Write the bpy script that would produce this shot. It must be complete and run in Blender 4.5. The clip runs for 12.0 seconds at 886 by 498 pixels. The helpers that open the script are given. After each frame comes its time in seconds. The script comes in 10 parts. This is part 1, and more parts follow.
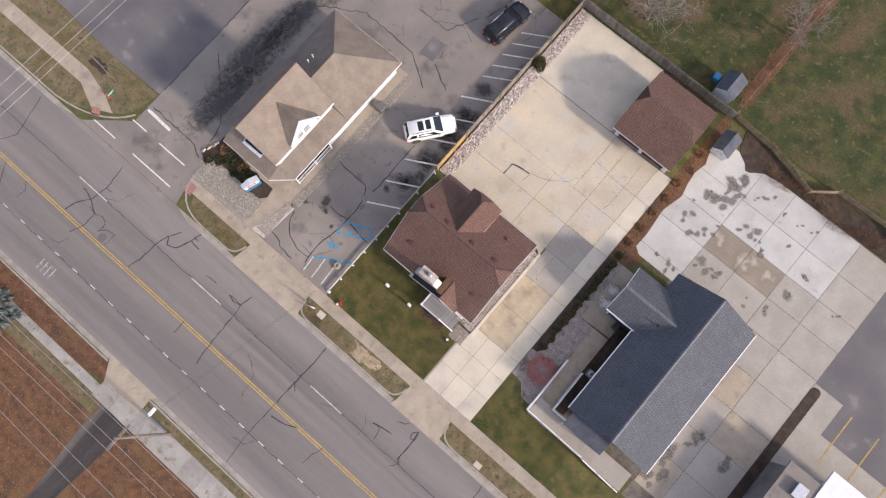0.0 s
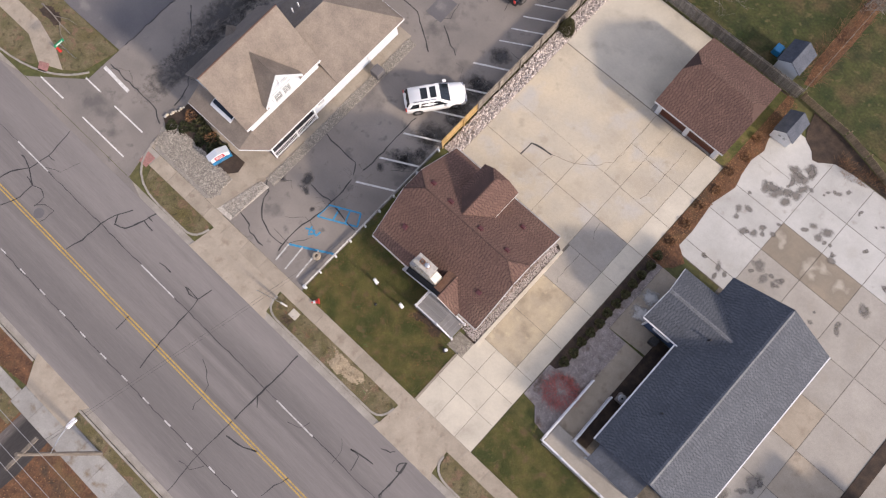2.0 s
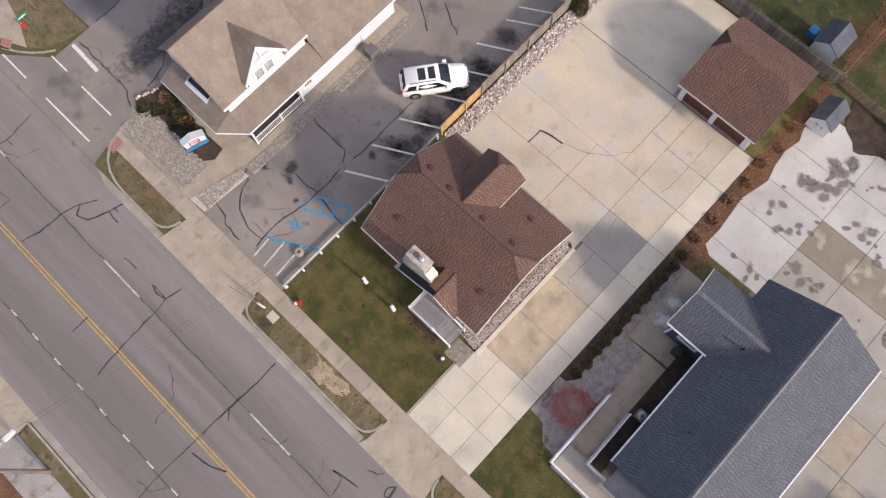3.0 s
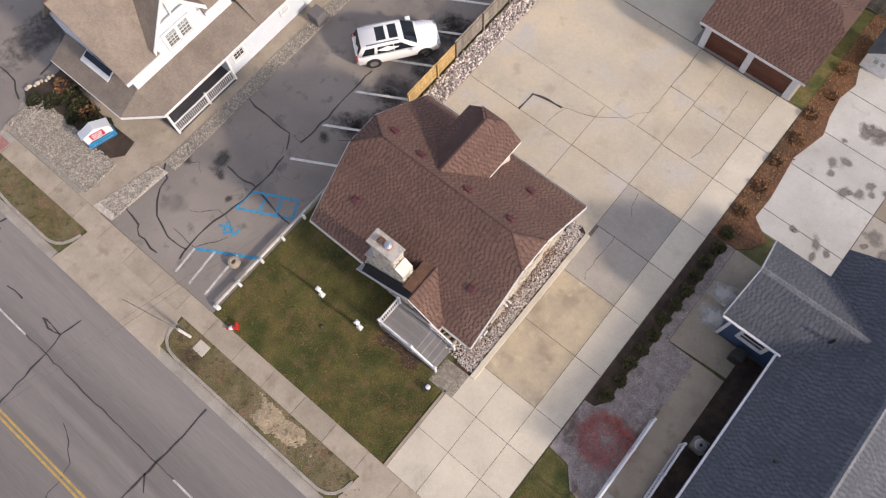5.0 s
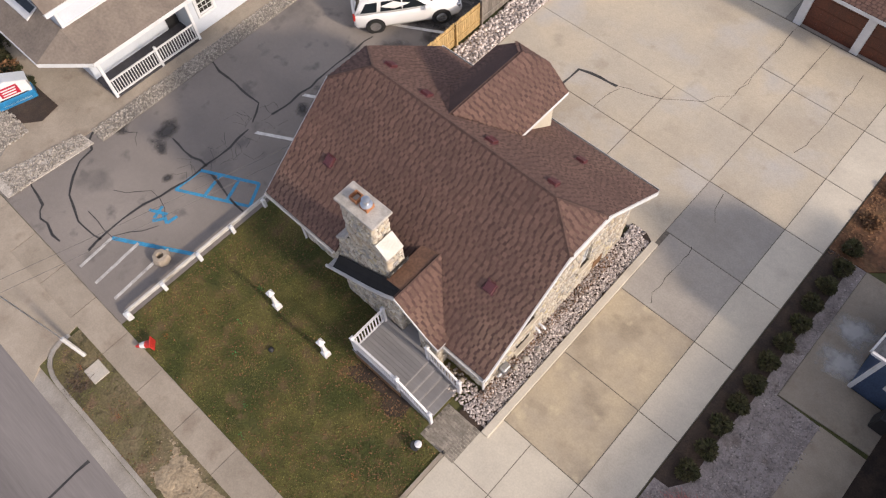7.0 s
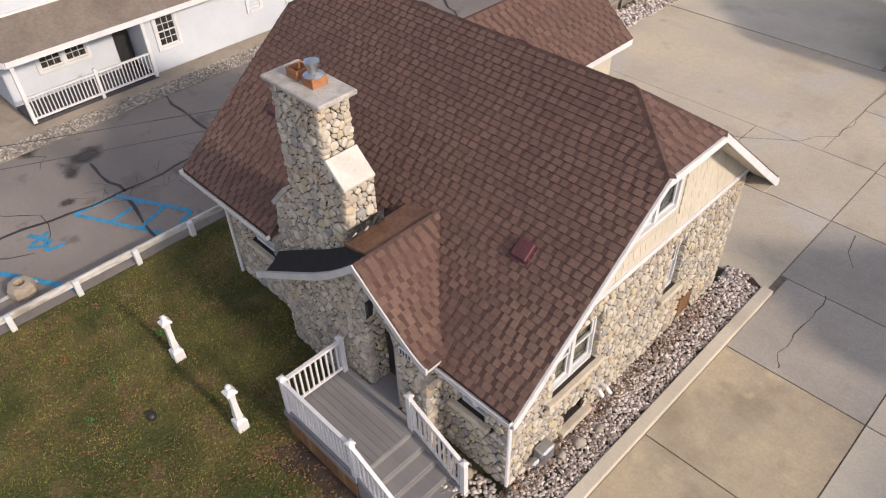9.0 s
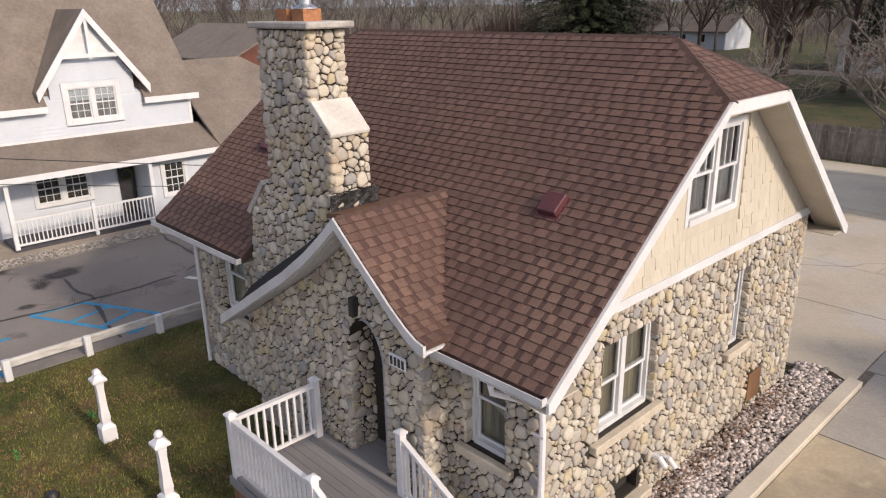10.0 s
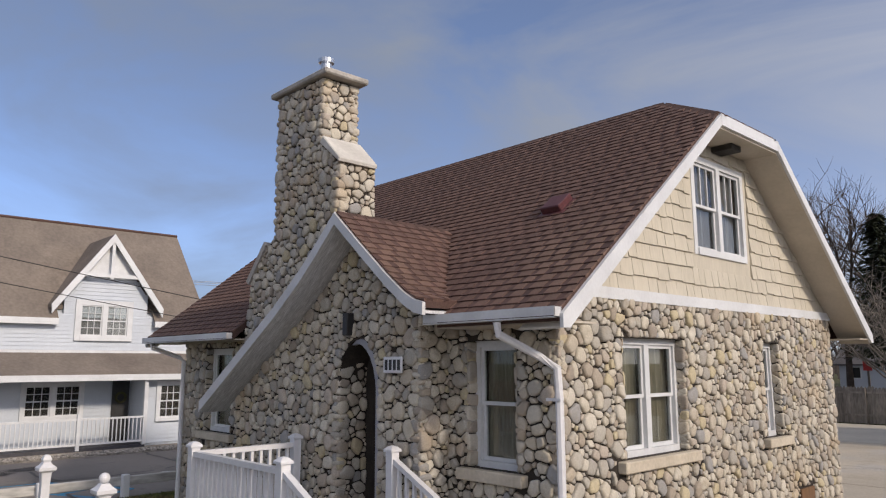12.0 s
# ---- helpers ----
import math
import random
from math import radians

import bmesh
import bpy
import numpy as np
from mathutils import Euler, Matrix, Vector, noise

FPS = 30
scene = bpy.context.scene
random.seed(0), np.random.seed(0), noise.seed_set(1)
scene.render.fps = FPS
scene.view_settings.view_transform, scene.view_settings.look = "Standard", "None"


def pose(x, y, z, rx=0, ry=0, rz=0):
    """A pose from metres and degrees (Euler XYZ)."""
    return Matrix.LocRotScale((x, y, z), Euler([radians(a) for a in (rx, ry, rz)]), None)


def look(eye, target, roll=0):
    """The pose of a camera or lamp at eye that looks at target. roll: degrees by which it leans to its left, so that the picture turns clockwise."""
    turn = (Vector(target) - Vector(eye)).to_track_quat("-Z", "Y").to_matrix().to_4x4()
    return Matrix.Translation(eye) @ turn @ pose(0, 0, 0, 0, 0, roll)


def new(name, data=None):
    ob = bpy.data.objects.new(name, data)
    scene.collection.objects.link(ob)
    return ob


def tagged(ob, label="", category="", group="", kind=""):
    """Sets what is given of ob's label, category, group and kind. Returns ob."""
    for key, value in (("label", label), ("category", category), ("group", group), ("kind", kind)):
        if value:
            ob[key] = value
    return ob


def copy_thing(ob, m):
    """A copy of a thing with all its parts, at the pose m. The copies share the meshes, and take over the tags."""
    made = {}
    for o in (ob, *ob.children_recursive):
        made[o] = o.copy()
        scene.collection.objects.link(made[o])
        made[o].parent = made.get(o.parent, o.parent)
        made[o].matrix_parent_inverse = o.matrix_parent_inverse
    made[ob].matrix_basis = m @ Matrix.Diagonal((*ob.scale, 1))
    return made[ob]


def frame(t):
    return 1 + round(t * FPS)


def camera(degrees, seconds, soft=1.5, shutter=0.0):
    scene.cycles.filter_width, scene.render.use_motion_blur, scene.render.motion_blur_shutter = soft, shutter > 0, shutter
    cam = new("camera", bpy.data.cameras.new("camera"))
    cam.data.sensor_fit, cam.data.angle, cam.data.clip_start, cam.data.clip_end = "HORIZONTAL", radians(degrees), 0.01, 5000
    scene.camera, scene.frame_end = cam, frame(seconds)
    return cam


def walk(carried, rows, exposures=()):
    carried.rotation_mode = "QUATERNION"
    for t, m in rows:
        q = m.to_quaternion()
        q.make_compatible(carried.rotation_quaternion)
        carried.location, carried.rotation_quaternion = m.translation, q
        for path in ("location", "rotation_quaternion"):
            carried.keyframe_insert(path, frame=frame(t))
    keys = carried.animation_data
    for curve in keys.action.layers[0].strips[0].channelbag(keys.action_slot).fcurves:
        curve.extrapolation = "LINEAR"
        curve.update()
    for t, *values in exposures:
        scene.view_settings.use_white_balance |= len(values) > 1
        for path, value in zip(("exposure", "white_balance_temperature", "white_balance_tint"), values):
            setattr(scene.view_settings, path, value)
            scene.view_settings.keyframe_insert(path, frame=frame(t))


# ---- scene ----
import collections

cam = camera(63.1, 12.0, 1.2)
PATH = [
    (0, (0.798, 1.328, 63.262), (0.534, 1.552, 61.292), -9.1),
    (0.5, (0.925, 1.176, 60.51), (0.647, 1.409, 58.543), -8.9),
    (1, (1.204, 0.725, 57.574), (0.906, 0.979, 55.613), -7.9),
    (1.5, (1.23, 0.637, 54.706), (0.918, 0.901, 52.748), -7.5),
    (2, (1.744, 0.419, 51.737), (1.401, 0.703, 49.787), -7.7),
    (2.5, (1.967, 0.267, 48.761), (1.6, 0.569, 46.819), -7.5),
    (3, (2.265, 0.095, 45.804), (1.87, 0.424, 43.872), -6.9),
    (5, (2.67, -0.111, 34.51), (2.192, 0.36, 32.626), -6.1),
    (5.5, (2.598, -0.133, 31.674), (2.089, 0.374, 29.808), -5.6),
    (6, (2.611, -0.081, 28.848), (2.051, 0.456, 27.004), -5.4),
    (6.5, (2.681, -0.145, 26.049), (2.059, 0.44, 24.24), -4.7),
    (8.5, (2.498, -0.287, 14.935), (1.544, 0.648, 13.447), -2.1),
    (9, (2.526, -0.206, 12.294), (1.445, 0.836, 10.972), -1.7),
    (9.5, (2.561, -0.222, 9.484), (1.317, 0.959, 8.456), -1.5),
    (10, (2.623, -0.33, 7.031), (1.249, 0.972, 6.386), -1.0),
    (10.5, (2.696, -0.361, 5.712), (1.268, 0.983, 5.32), -0.9),
    (11, (2.701, -0.328, 4.409), (1.248, 1.043, 4.299), -0.6),
    (11.5, (2.726, -0.326, 3.339), (1.272, 1.04, 3.483), -0.5),
    (12, (2.665, -0.37, 2.651), (1.226, 0.983, 2.964), -0.2),
]
walk(cam, [(t, look(eye, target, roll)) for t, eye, target, roll in PATH], [(0, 1.45, 6620, 17), (3, 1.35, 6700, 17), (6, 1.26, 6800, 16), (9, 1.1, 6850, 16), (10.5, 0.95, 6800, 16), (12, 0.64, 6500, 14)])

# ---- world, sun, light ----
SUN_ELEV, SUN_AZ = 27.0, 3.5      # degrees; azimuth from +x towards +y
world = bpy.data.worlds.new("sky")
scene.world = world
world.use_nodes = True
wn, wl = world.node_tree.nodes, world.node_tree.links
wn.clear()
sky = wn.new("ShaderNodeTexSky")
sky.sky_type, sky.sun_disc = "NISHITA", False
sky.sun_elevation, sky.sun_rotation = radians(SUN_ELEV), radians(90 - SUN_AZ)
sky.air_density, sky.dust_density, sky.ozone_density, sky.altitude = 0.42, 0.3, 1.0, 300.0
wbg, wout = wn.new("ShaderNodeBackground"), wn.new("ShaderNodeOutputWorld")
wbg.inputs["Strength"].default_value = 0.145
SUN_DIR = (math.cos(radians(SUN_ELEV)) * math.cos(radians(SUN_AZ)), math.cos(radians(SUN_ELEV)) * math.sin(radians(SUN_AZ)), math.sin(radians(SUN_ELEV)))
aim = wn.new("ShaderNodeTexCoord")                # direction into the sky
facing = wn.new("ShaderNodeVectorMath")           # thin cloud scatters forwards: brighter towards the sun
facing.operation = "DOT_PRODUCT"
facing.inputs[1].default_value = SUN_DIR
wl.new(aim.outputs["Generated"], facing.inputs[0])
phase_range, phase = wn.new("ShaderNodeMapRange"), wn.new("ShaderNodeMath")
phase_range.inputs[1].default_value = -1.0
phase.operation = "POWER"
phase.inputs[1].default_value = 2.6
wl.new(facing.outputs["Value"], phase_range.inputs[0])
wl.new(phase_range.outputs[0], phase.inputs[0])
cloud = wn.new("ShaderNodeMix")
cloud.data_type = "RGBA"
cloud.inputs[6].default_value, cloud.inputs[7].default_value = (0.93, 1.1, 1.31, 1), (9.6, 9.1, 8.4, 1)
wl.new(phase.outputs[0], cloud.inputs[0])
stretch_sky = wn.new("ShaderNodeMapping")         # streaks lie flat along the horizon
stretch_sky.inputs["Scale"].default_value = (1.0, 1.0, 2.6)
stretch_sky.inputs["Location"].default_value = (0.35, 0.2, 0.0)
wl.new(aim.outputs["Generated"], stretch_sky.inputs[0])
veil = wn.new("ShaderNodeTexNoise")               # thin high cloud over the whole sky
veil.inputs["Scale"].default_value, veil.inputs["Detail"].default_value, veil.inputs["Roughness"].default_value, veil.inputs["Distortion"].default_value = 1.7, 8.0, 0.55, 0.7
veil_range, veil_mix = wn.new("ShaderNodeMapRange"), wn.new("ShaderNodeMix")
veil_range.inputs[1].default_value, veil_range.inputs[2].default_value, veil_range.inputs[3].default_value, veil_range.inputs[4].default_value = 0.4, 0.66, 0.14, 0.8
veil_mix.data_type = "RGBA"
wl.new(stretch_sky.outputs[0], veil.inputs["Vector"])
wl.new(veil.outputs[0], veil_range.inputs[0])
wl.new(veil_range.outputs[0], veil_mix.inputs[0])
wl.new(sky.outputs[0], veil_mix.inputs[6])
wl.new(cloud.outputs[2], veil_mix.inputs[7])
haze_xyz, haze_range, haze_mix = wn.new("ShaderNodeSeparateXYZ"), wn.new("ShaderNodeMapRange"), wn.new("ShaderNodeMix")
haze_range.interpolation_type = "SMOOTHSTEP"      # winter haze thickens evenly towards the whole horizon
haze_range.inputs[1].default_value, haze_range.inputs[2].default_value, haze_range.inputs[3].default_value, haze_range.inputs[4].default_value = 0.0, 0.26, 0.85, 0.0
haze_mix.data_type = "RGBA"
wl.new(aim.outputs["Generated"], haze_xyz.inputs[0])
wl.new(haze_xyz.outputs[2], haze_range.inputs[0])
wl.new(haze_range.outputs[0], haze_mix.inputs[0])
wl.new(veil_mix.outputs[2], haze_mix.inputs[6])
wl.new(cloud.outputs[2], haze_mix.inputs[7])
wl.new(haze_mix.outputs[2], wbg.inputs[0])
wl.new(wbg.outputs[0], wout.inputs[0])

sun_data = bpy.data.lights.new("sun", "SUN")
sun_data.energy, sun_data.angle, sun_data.color = 1.7, radians(5.0), (1.0, 0.88, 0.72)
sun = new("sun", sun_data)
sun.matrix_basis = look((60 * math.cos(radians(SUN_AZ)), 60 * math.sin(radians(SUN_AZ)), 60 * math.tan(radians(SUN_ELEV))), (0, 0, 0))


# ---- materials ----
def material(name, colour, second=None, scale=3.0, fine=40.0, rough=0.8, bump=0.3, metal=0.0, vary=0.0, third=None,
             stretch=(1, 1, 1), spread=(0.35, 0.65), amount=1.0, bump_scale=None, dist=0.01, stains=()):
    """Two scales of noise between colours, with a fine bump; vary: random value per piece."""
    m = bpy.data.materials.new(name)
    m.use_nodes = True
    n, l = m.node_tree.nodes, m.node_tree.links
    p = n["Principled BSDF"]
    p.inputs["Roughness"].default_value, p.inputs["Metallic"].default_value = rough, metal
    tc, mp = n.new("ShaderNodeTexCoord"), n.new("ShaderNodeMapping")
    mp.inputs["Scale"].default_value = stretch
    l.new(tc.outputs["Object"], mp.inputs[0])

    def noise_at(s, detail, low, high):
        t = n.new("ShaderNodeTexNoise")
        t.inputs["Scale"].default_value, t.inputs["Detail"].default_value = s, detail
        l.new(mp.outputs[0], t.inputs["Vector"])
        r = n.new("ShaderNodeMapRange")
        r.inputs[1].default_value, r.inputs[2].default_value = low, high
        l.new(t.outputs[0], r.inputs[0])
        return t, r

    def blend(a, b, factor, mode="MIX"):
        x = n.new("ShaderNodeMix")
        x.data_type, x.blend_type = "RGBA", mode
        for socket, value in ((x.inputs[0], factor), (x.inputs[6], a), (x.inputs[7], b)):
            if isinstance(value, (float, int)):
                socket.default_value = value
            elif isinstance(value, tuple):
                socket.default_value = (*value, 1)
            else:
                l.new(value, socket)
        return x.outputs[2]

    second = second or tuple(c * 0.75 for c in colour)
    big, big_r = noise_at(scale, 5, *spread)
    small, small_r = noise_at(fine, 4, 0.3, 0.7)
    out = blend(colour, second, big_r.outputs[0])
    if third:
        _, other = noise_at(scale * 0.37 + 0.03, 3, 0.52, 0.7)
        out = blend(out, third, other.outputs[0])
    for tint, s_, lo_, hi_ in stains:                 # extra blotches: colour, scale, edge range
        _, blot = noise_at(s_, 9, lo_, hi_)
        out = blend(out, tint, blot.outputs[0])
    if vary:
        oi, ge, ad, fr = n.new("ShaderNodeObjectInfo"), n.new("ShaderNodeNewGeometry"), n.new("ShaderNodeMath"), n.new("ShaderNodeMath")
        ad.operation, fr.operation = "ADD", "FRACT"
        l.new(oi.outputs["Random"], ad.inputs[0])
        l.new(ge.outputs["Random Per Island"], ad.inputs[1])
        l.new(ad.outputs[0], fr.inputs[0])
        hv, mr = n.new("ShaderNodeHueSaturation"), n.new("ShaderNodeMapRange")
        mr.inputs[3].default_value, mr.inputs[4].default_value = 1 - vary, 1 + vary
        l.new(fr.outputs[0], mr.inputs[0])
        l.new(mr.outputs[0], hv.inputs["Value"])
        l.new(out, hv.inputs["Color"])
        out = hv.outputs[0]
    dark = tuple(0.62 + 0.38 * (1 - amount) for _ in range(3))
    out = blend(out, blend((1.0, 1.0, 1.0), dark, small_r.outputs[0]), 1.0, "MULTIPLY")
    _, mid_r = noise_at(fine * 0.25, 6, 0.32, 0.68)
    out = blend(out, blend((1.09, 1.09, 1.09), (0.87, 0.87, 0.87), mid_r.outputs[0]), min(0.9, amount * 0.9), "MULTIPLY")
    l.new(out, p.inputs["Base Color"])
    if bump:
        bt = small
        if bump_scale:
            bt, _ = noise_at(bump_scale, 5, 0, 1)
        b = n.new("ShaderNodeBump")
        b.inputs["Strength"].default_value, b.inputs["Distance"].default_value = bump, dist
        l.new(bt.outputs[0], b.inputs["Height"])
        l.new(b.outputs[0], p.inputs["Normal"])
    return m


M = {}
M["grass_far"] = material("far_grass", (0.075, 0.085, 0.022), (0.12, 0.105, 0.04), 0.15, 3.0, 0.9, 0.6, dist=0.05)
M["lawn"] = material("lawn_turf", (0.06, 0.069, 0.015), (0.155, 0.132, 0.04), 0.75, 14.0, 0.95, 1.0, third=(0.055, 0.068, 0.016), dist=0.05, stains=(((0.15, 0.105, 0.05), 1.5, 0.56, 0.67),))
M["lawn_back"] = material("rear_turf", (0.026, 0.042, 0.008), (0.066, 0.07, 0.018), 0.7, 5.0, 0.95, 1.0, third=(0.1, 0.08, 0.03), dist=0.05, stains=(((0.11, 0.075, 0.034), 0.3, 0.5, 0.66), ((0.028, 0.038, 0.01), 0.5, 0.55, 0.7), ((0.12, 0.1, 0.04), 1.6, 0.58, 0.7)))
M["blade"] = material("grass_blade", (0.115, 0.135, 0.024), (0.3, 0.265, 0.075), 0.75, 6.0, 0.8, 0, vary=0.45, spread=(0.4, 0.64), stains=(((0.24, 0.165, 0.075), 1.2, 0.57, 0.67), ((0.06, 0.075, 0.016), 0.9, 0.55, 0.68)))
M["dead_turf"] = material("worn_turf", (0.115, 0.105, 0.045), (0.21, 0.165, 0.095), 0.9, 14.0, 0.95, 1.0, third=(0.13, 0.105, 0.04), dist=0.04, stains=(((0.2, 0.13, 0.08), 1.3, 0.54, 0.64), ((0.09, 0.075, 0.035), 2.3, 0.57, 0.66)))
M["asphalt_road"] = material("worn_asphalt", (0.215, 0.195, 0.186), (0.155, 0.141, 0.136), 0.42, 30.0, 0.9, 0.35, stretch=(0.05, 1, 1), third=(0.245, 0.225, 0.212), amount=0.35, stains=(((0.145, 0.132, 0.127), 0.75, 0.54, 0.7),), spread=(0.38, 0.62))
M["asphalt_lot"] = material("lot_asphalt", (0.235, 0.208, 0.187), (0.185, 0.166, 0.152), 0.3, 25.0, 0.9, 0.35, third=(0.27, 0.24, 0.215), amount=0.35, stains=(((0.125, 0.114, 0.108), 0.33, 0.58, 0.7), ((0.15, 0.136, 0.127), 1.1, 0.6, 0.7)))
M["asphalt_dark"] = material("sealed_asphalt", (0.105, 0.1, 0.108), (0.15, 0.14, 0.142), 0.25, 25.0, 0.85, 0.3, amount=0.4, stains=(((0.2, 0.185, 0.178), 0.5, 0.6, 0.72),))
M["drive_dark"] = material("old_dark_asphalt", (0.062, 0.053, 0.05), (0.034, 0.03, 0.029), 0.8, 20.0, 0.85, 0.3, stretch=(1, 0.1, 1), third=(0.2, 0.17, 0.155))
M["tar"] = material("crack_sealer", (0.03, 0.029, 0.03), (0.05, 0.047, 0.045), 2.0, 20.0, 0.6, 0.2)
M["concrete"] = material("pale_concrete", (0.56, 0.51, 0.42), (0.48, 0.435, 0.36), 0.5, 18.0, 0.85, 0.25, vary=0.05, amount=0.3, stains=(((0.42, 0.375, 0.31), 0.55, 0.56, 0.72),))
M["concrete_court"] = material("court_concrete", (0.51, 0.445, 0.345), (0.445, 0.395, 0.32), 0.35, 16.0, 0.85, 0.25, vary=0.02, third=(0.56, 0.475, 0.35), amount=0.35, stains=(((0.4, 0.34, 0.26), 0.22, 0.5, 0.72), ((0.46, 0.43, 0.39), 0.4, 0.52, 0.7), ((0.38, 0.325, 0.25), 0.9, 0.6, 0.75)))
M["concrete_tan"] = material("tan_concrete", (0.45, 0.375, 0.265), (0.37, 0.315, 0.24), 0.8, 16.0, 0.85, 0.25, vary=0.05, amount=0.35, stains=(((0.3, 0.25, 0.185), 0.75, 0.5, 0.66), ((0.5, 0.42, 0.29), 1.2, 0.58, 0.7)))
M["concrete_grey"] = material("grey_concrete", (0.365, 0.337, 0.3), (0.31, 0.285, 0.253), 0.5, 16.0, 0.85, 0.25, vary=0.05, amount=0.35, stains=(((0.32, 0.29, 0.25), 0.6, 0.56, 0.7),))
M["concrete_walk"] = material("pavement_concrete", (0.37, 0.315, 0.25), (0.3, 0.255, 0.2), 0.8, 20.0, 0.9, 0.3, vary=0.08, amount=0.4, stains=(((0.27, 0.22, 0.17), 1.4, 0.56, 0.7),))
M["concrete_pale"] = material("old_pale_pavement", (0.34, 0.325, 0.3), (0.27, 0.255, 0.235), 0.8, 20.0, 0.9, 0.3, vary=0.08, amount=0.4, stains=(((0.21, 0.165, 0.12), 1.2, 0.56, 0.7),))
M["concrete_white"] = material("bleached_concrete", (0.465, 0.457, 0.436), (0.395, 0.387, 0.367), 0.5, 14.0, 0.7, 0.2, vary=0.04, amount=0.3, stains=(((0.37, 0.35, 0.32), 0.35, 0.56, 0.72), ((0.31, 0.29, 0.26), 1.1, 0.62, 0.74)))
M["concrete_brown"] = material("brown_concrete", (0.27, 0.225, 0.17), (0.21, 0.178, 0.14), 0.5, 16.0, 0.8, 0.2, vary=0.06, amount=0.3, stains=(((0.38, 0.34, 0.28), 0.5, 0.6, 0.68),))
M["kerb"] = material("kerb_concrete", (0.36, 0.33, 0.29), (0.27, 0.245, 0.215), 1.2, 20.0, 0.9, 0.3, amount=0.5)
M["soil"] = material("mulch_soil", (0.038, 0.027, 0.021), (0.08, 0.053, 0.037), 1.5, 18.0, 0.95, 1.0, dist=0.03)
M["sand"] = material("bare_sand", (0.44, 0.35, 0.235), (0.32, 0.25, 0.165), 2.5, 12.0, 0.95, 1.0, dist=0.05, stains=(((0.22, 0.17, 0.11), 2.2, 0.58, 0.66),))
M["leaf_litter"] = material("leaf_litter", (0.19, 0.09, 0.044), (0.105, 0.052, 0.028), 1.6, 7.0, 0.95, 1.0, third=(0.17, 0.1, 0.045), dist=0.06, stains=(((0.08, 0.05, 0.03), 0.6, 0.56, 0.7),))
M["paint_stall"] = material("stall_paint_white", (0.82, 0.81, 0.78), (0.6, 0.58, 0.55), 3.0, 25.0, 0.8, 0.1)
M["paint_white"] = material("road_paint_white", (0.62, 0.61, 0.59), (0.4, 0.385, 0.37), 3.0, 25.0, 0.8, 0.1)
M["paint_worn"] = material("worn_road_paint", (0.42, 0.4, 0.385), (0.25, 0.235, 0.228), 4.0, 25.0, 0.85, 0.1)
M["paint_yellow"] = material("road_paint_yellow", (0.52, 0.35, 0.09), (0.4, 0.28, 0.1), 2.0, 25.0, 0.8, 0.1)
M["paint_blue"] = material("road_paint_blue", (0.03, 0.31, 0.56), (0.05, 0.25, 0.42), 3.0, 25.0, 0.8, 0.1)
M["mortar"] = material("brown_mortar", (0.04, 0.031, 0.023), (0.027, 0.021, 0.017), 5.0, 40.0, 0.95, 0.6, dist=0.01)
M["gravel"] = material("river_pebbles", (0.6, 0.535, 0.5), (0.44, 0.38, 0.35), 6.0, 20.0, 0.8, 0.3, vary=0.6)
M["gravel_pale"] = material("pale_gravel", (0.43, 0.39, 0.34), (0.33, 0.3, 0.262), 6.0, 20.0, 0.85, 0.3, vary=0.4)
M["gravel_mauve"] = material("mauve_gravel", (0.45, 0.395, 0.375), (0.32, 0.275, 0.262), 2.0, 20.0, 0.9, 0.8, vary=0.45, dist=0.03, stains=(((0.2, 0.15, 0.125), 0.8, 0.57, 0.67),))
M["shingle"] = material("brown_shingle", (0.158, 0.09, 0.069), (0.135, 0.077, 0.061), 0.7, 60.0, 0.9, 0.5, vary=0.16, third=(0.19, 0.117, 0.086), amount=0.8, dist=0.004)
M["shingle_base"] = material("dark_shingle_layer", (0.106, 0.057, 0.046), (0.09, 0.049, 0.041), 1.2, 60.0, 0.92, 0.5, vary=0.15, amount=0.8, dist=0.004)
M["ridge_shingle"] = material("ridge_shingle", (0.1, 0.055, 0.043), (0.08, 0.045, 0.036), 1.5, 60.0, 0.9, 0.5, vary=0.2, dist=0.004)
M["membrane"] = material("brown_roof_sheet", (0.2, 0.105, 0.062), (0.16, 0.085, 0.054), 1.5, 12.0, 0.6, 0.15)
M["underlay"] = material("black_underlay", (0.012, 0.011, 0.011), (0.02, 0.018, 0.018), 3.0, 12.0, 0.85, 0.3)
M["foil"] = material("black_plastic_sheet", (0.03, 0.03, 0.03), (0.12, 0.12, 0.12), 9.0, 30.0, 0.28, 1.0, dist=0.03)
M["trim"] = material("white_trim_paint", (0.66, 0.672, 0.68), (0.58, 0.59, 0.6), 2.0, 30.0, 0.5, 0.08, amount=0.2)
M["gutter"] = material("grey_white_gutter", (0.62, 0.62, 0.62), (0.52, 0.52, 0.52), 2.0, 30.0, 0.4, 0.08, amount=0.2)
M["rail_paint"] = material("weathered_white_paint", (0.6, 0.59, 0.56), (0.46, 0.44, 0.41), 1.5, 14.0, 0.7, 0.2, stretch=(1, 0.25, 1), stains=(((0.3, 0.27, 0.23), 3.0, 0.58, 0.7),))
M["frame_grey"] = material("grey_door_frame", (0.34, 0.34, 0.37), (0.28, 0.28, 0.31), 2.0, 30.0, 0.5, 0.08, amount=0.2)
M["vinyl"] = material("white_vinyl", (0.7, 0.7, 0.715), (0.63, 0.63, 0.65), 2.0, 20.0, 0.4, 0.05, amount=0.15)
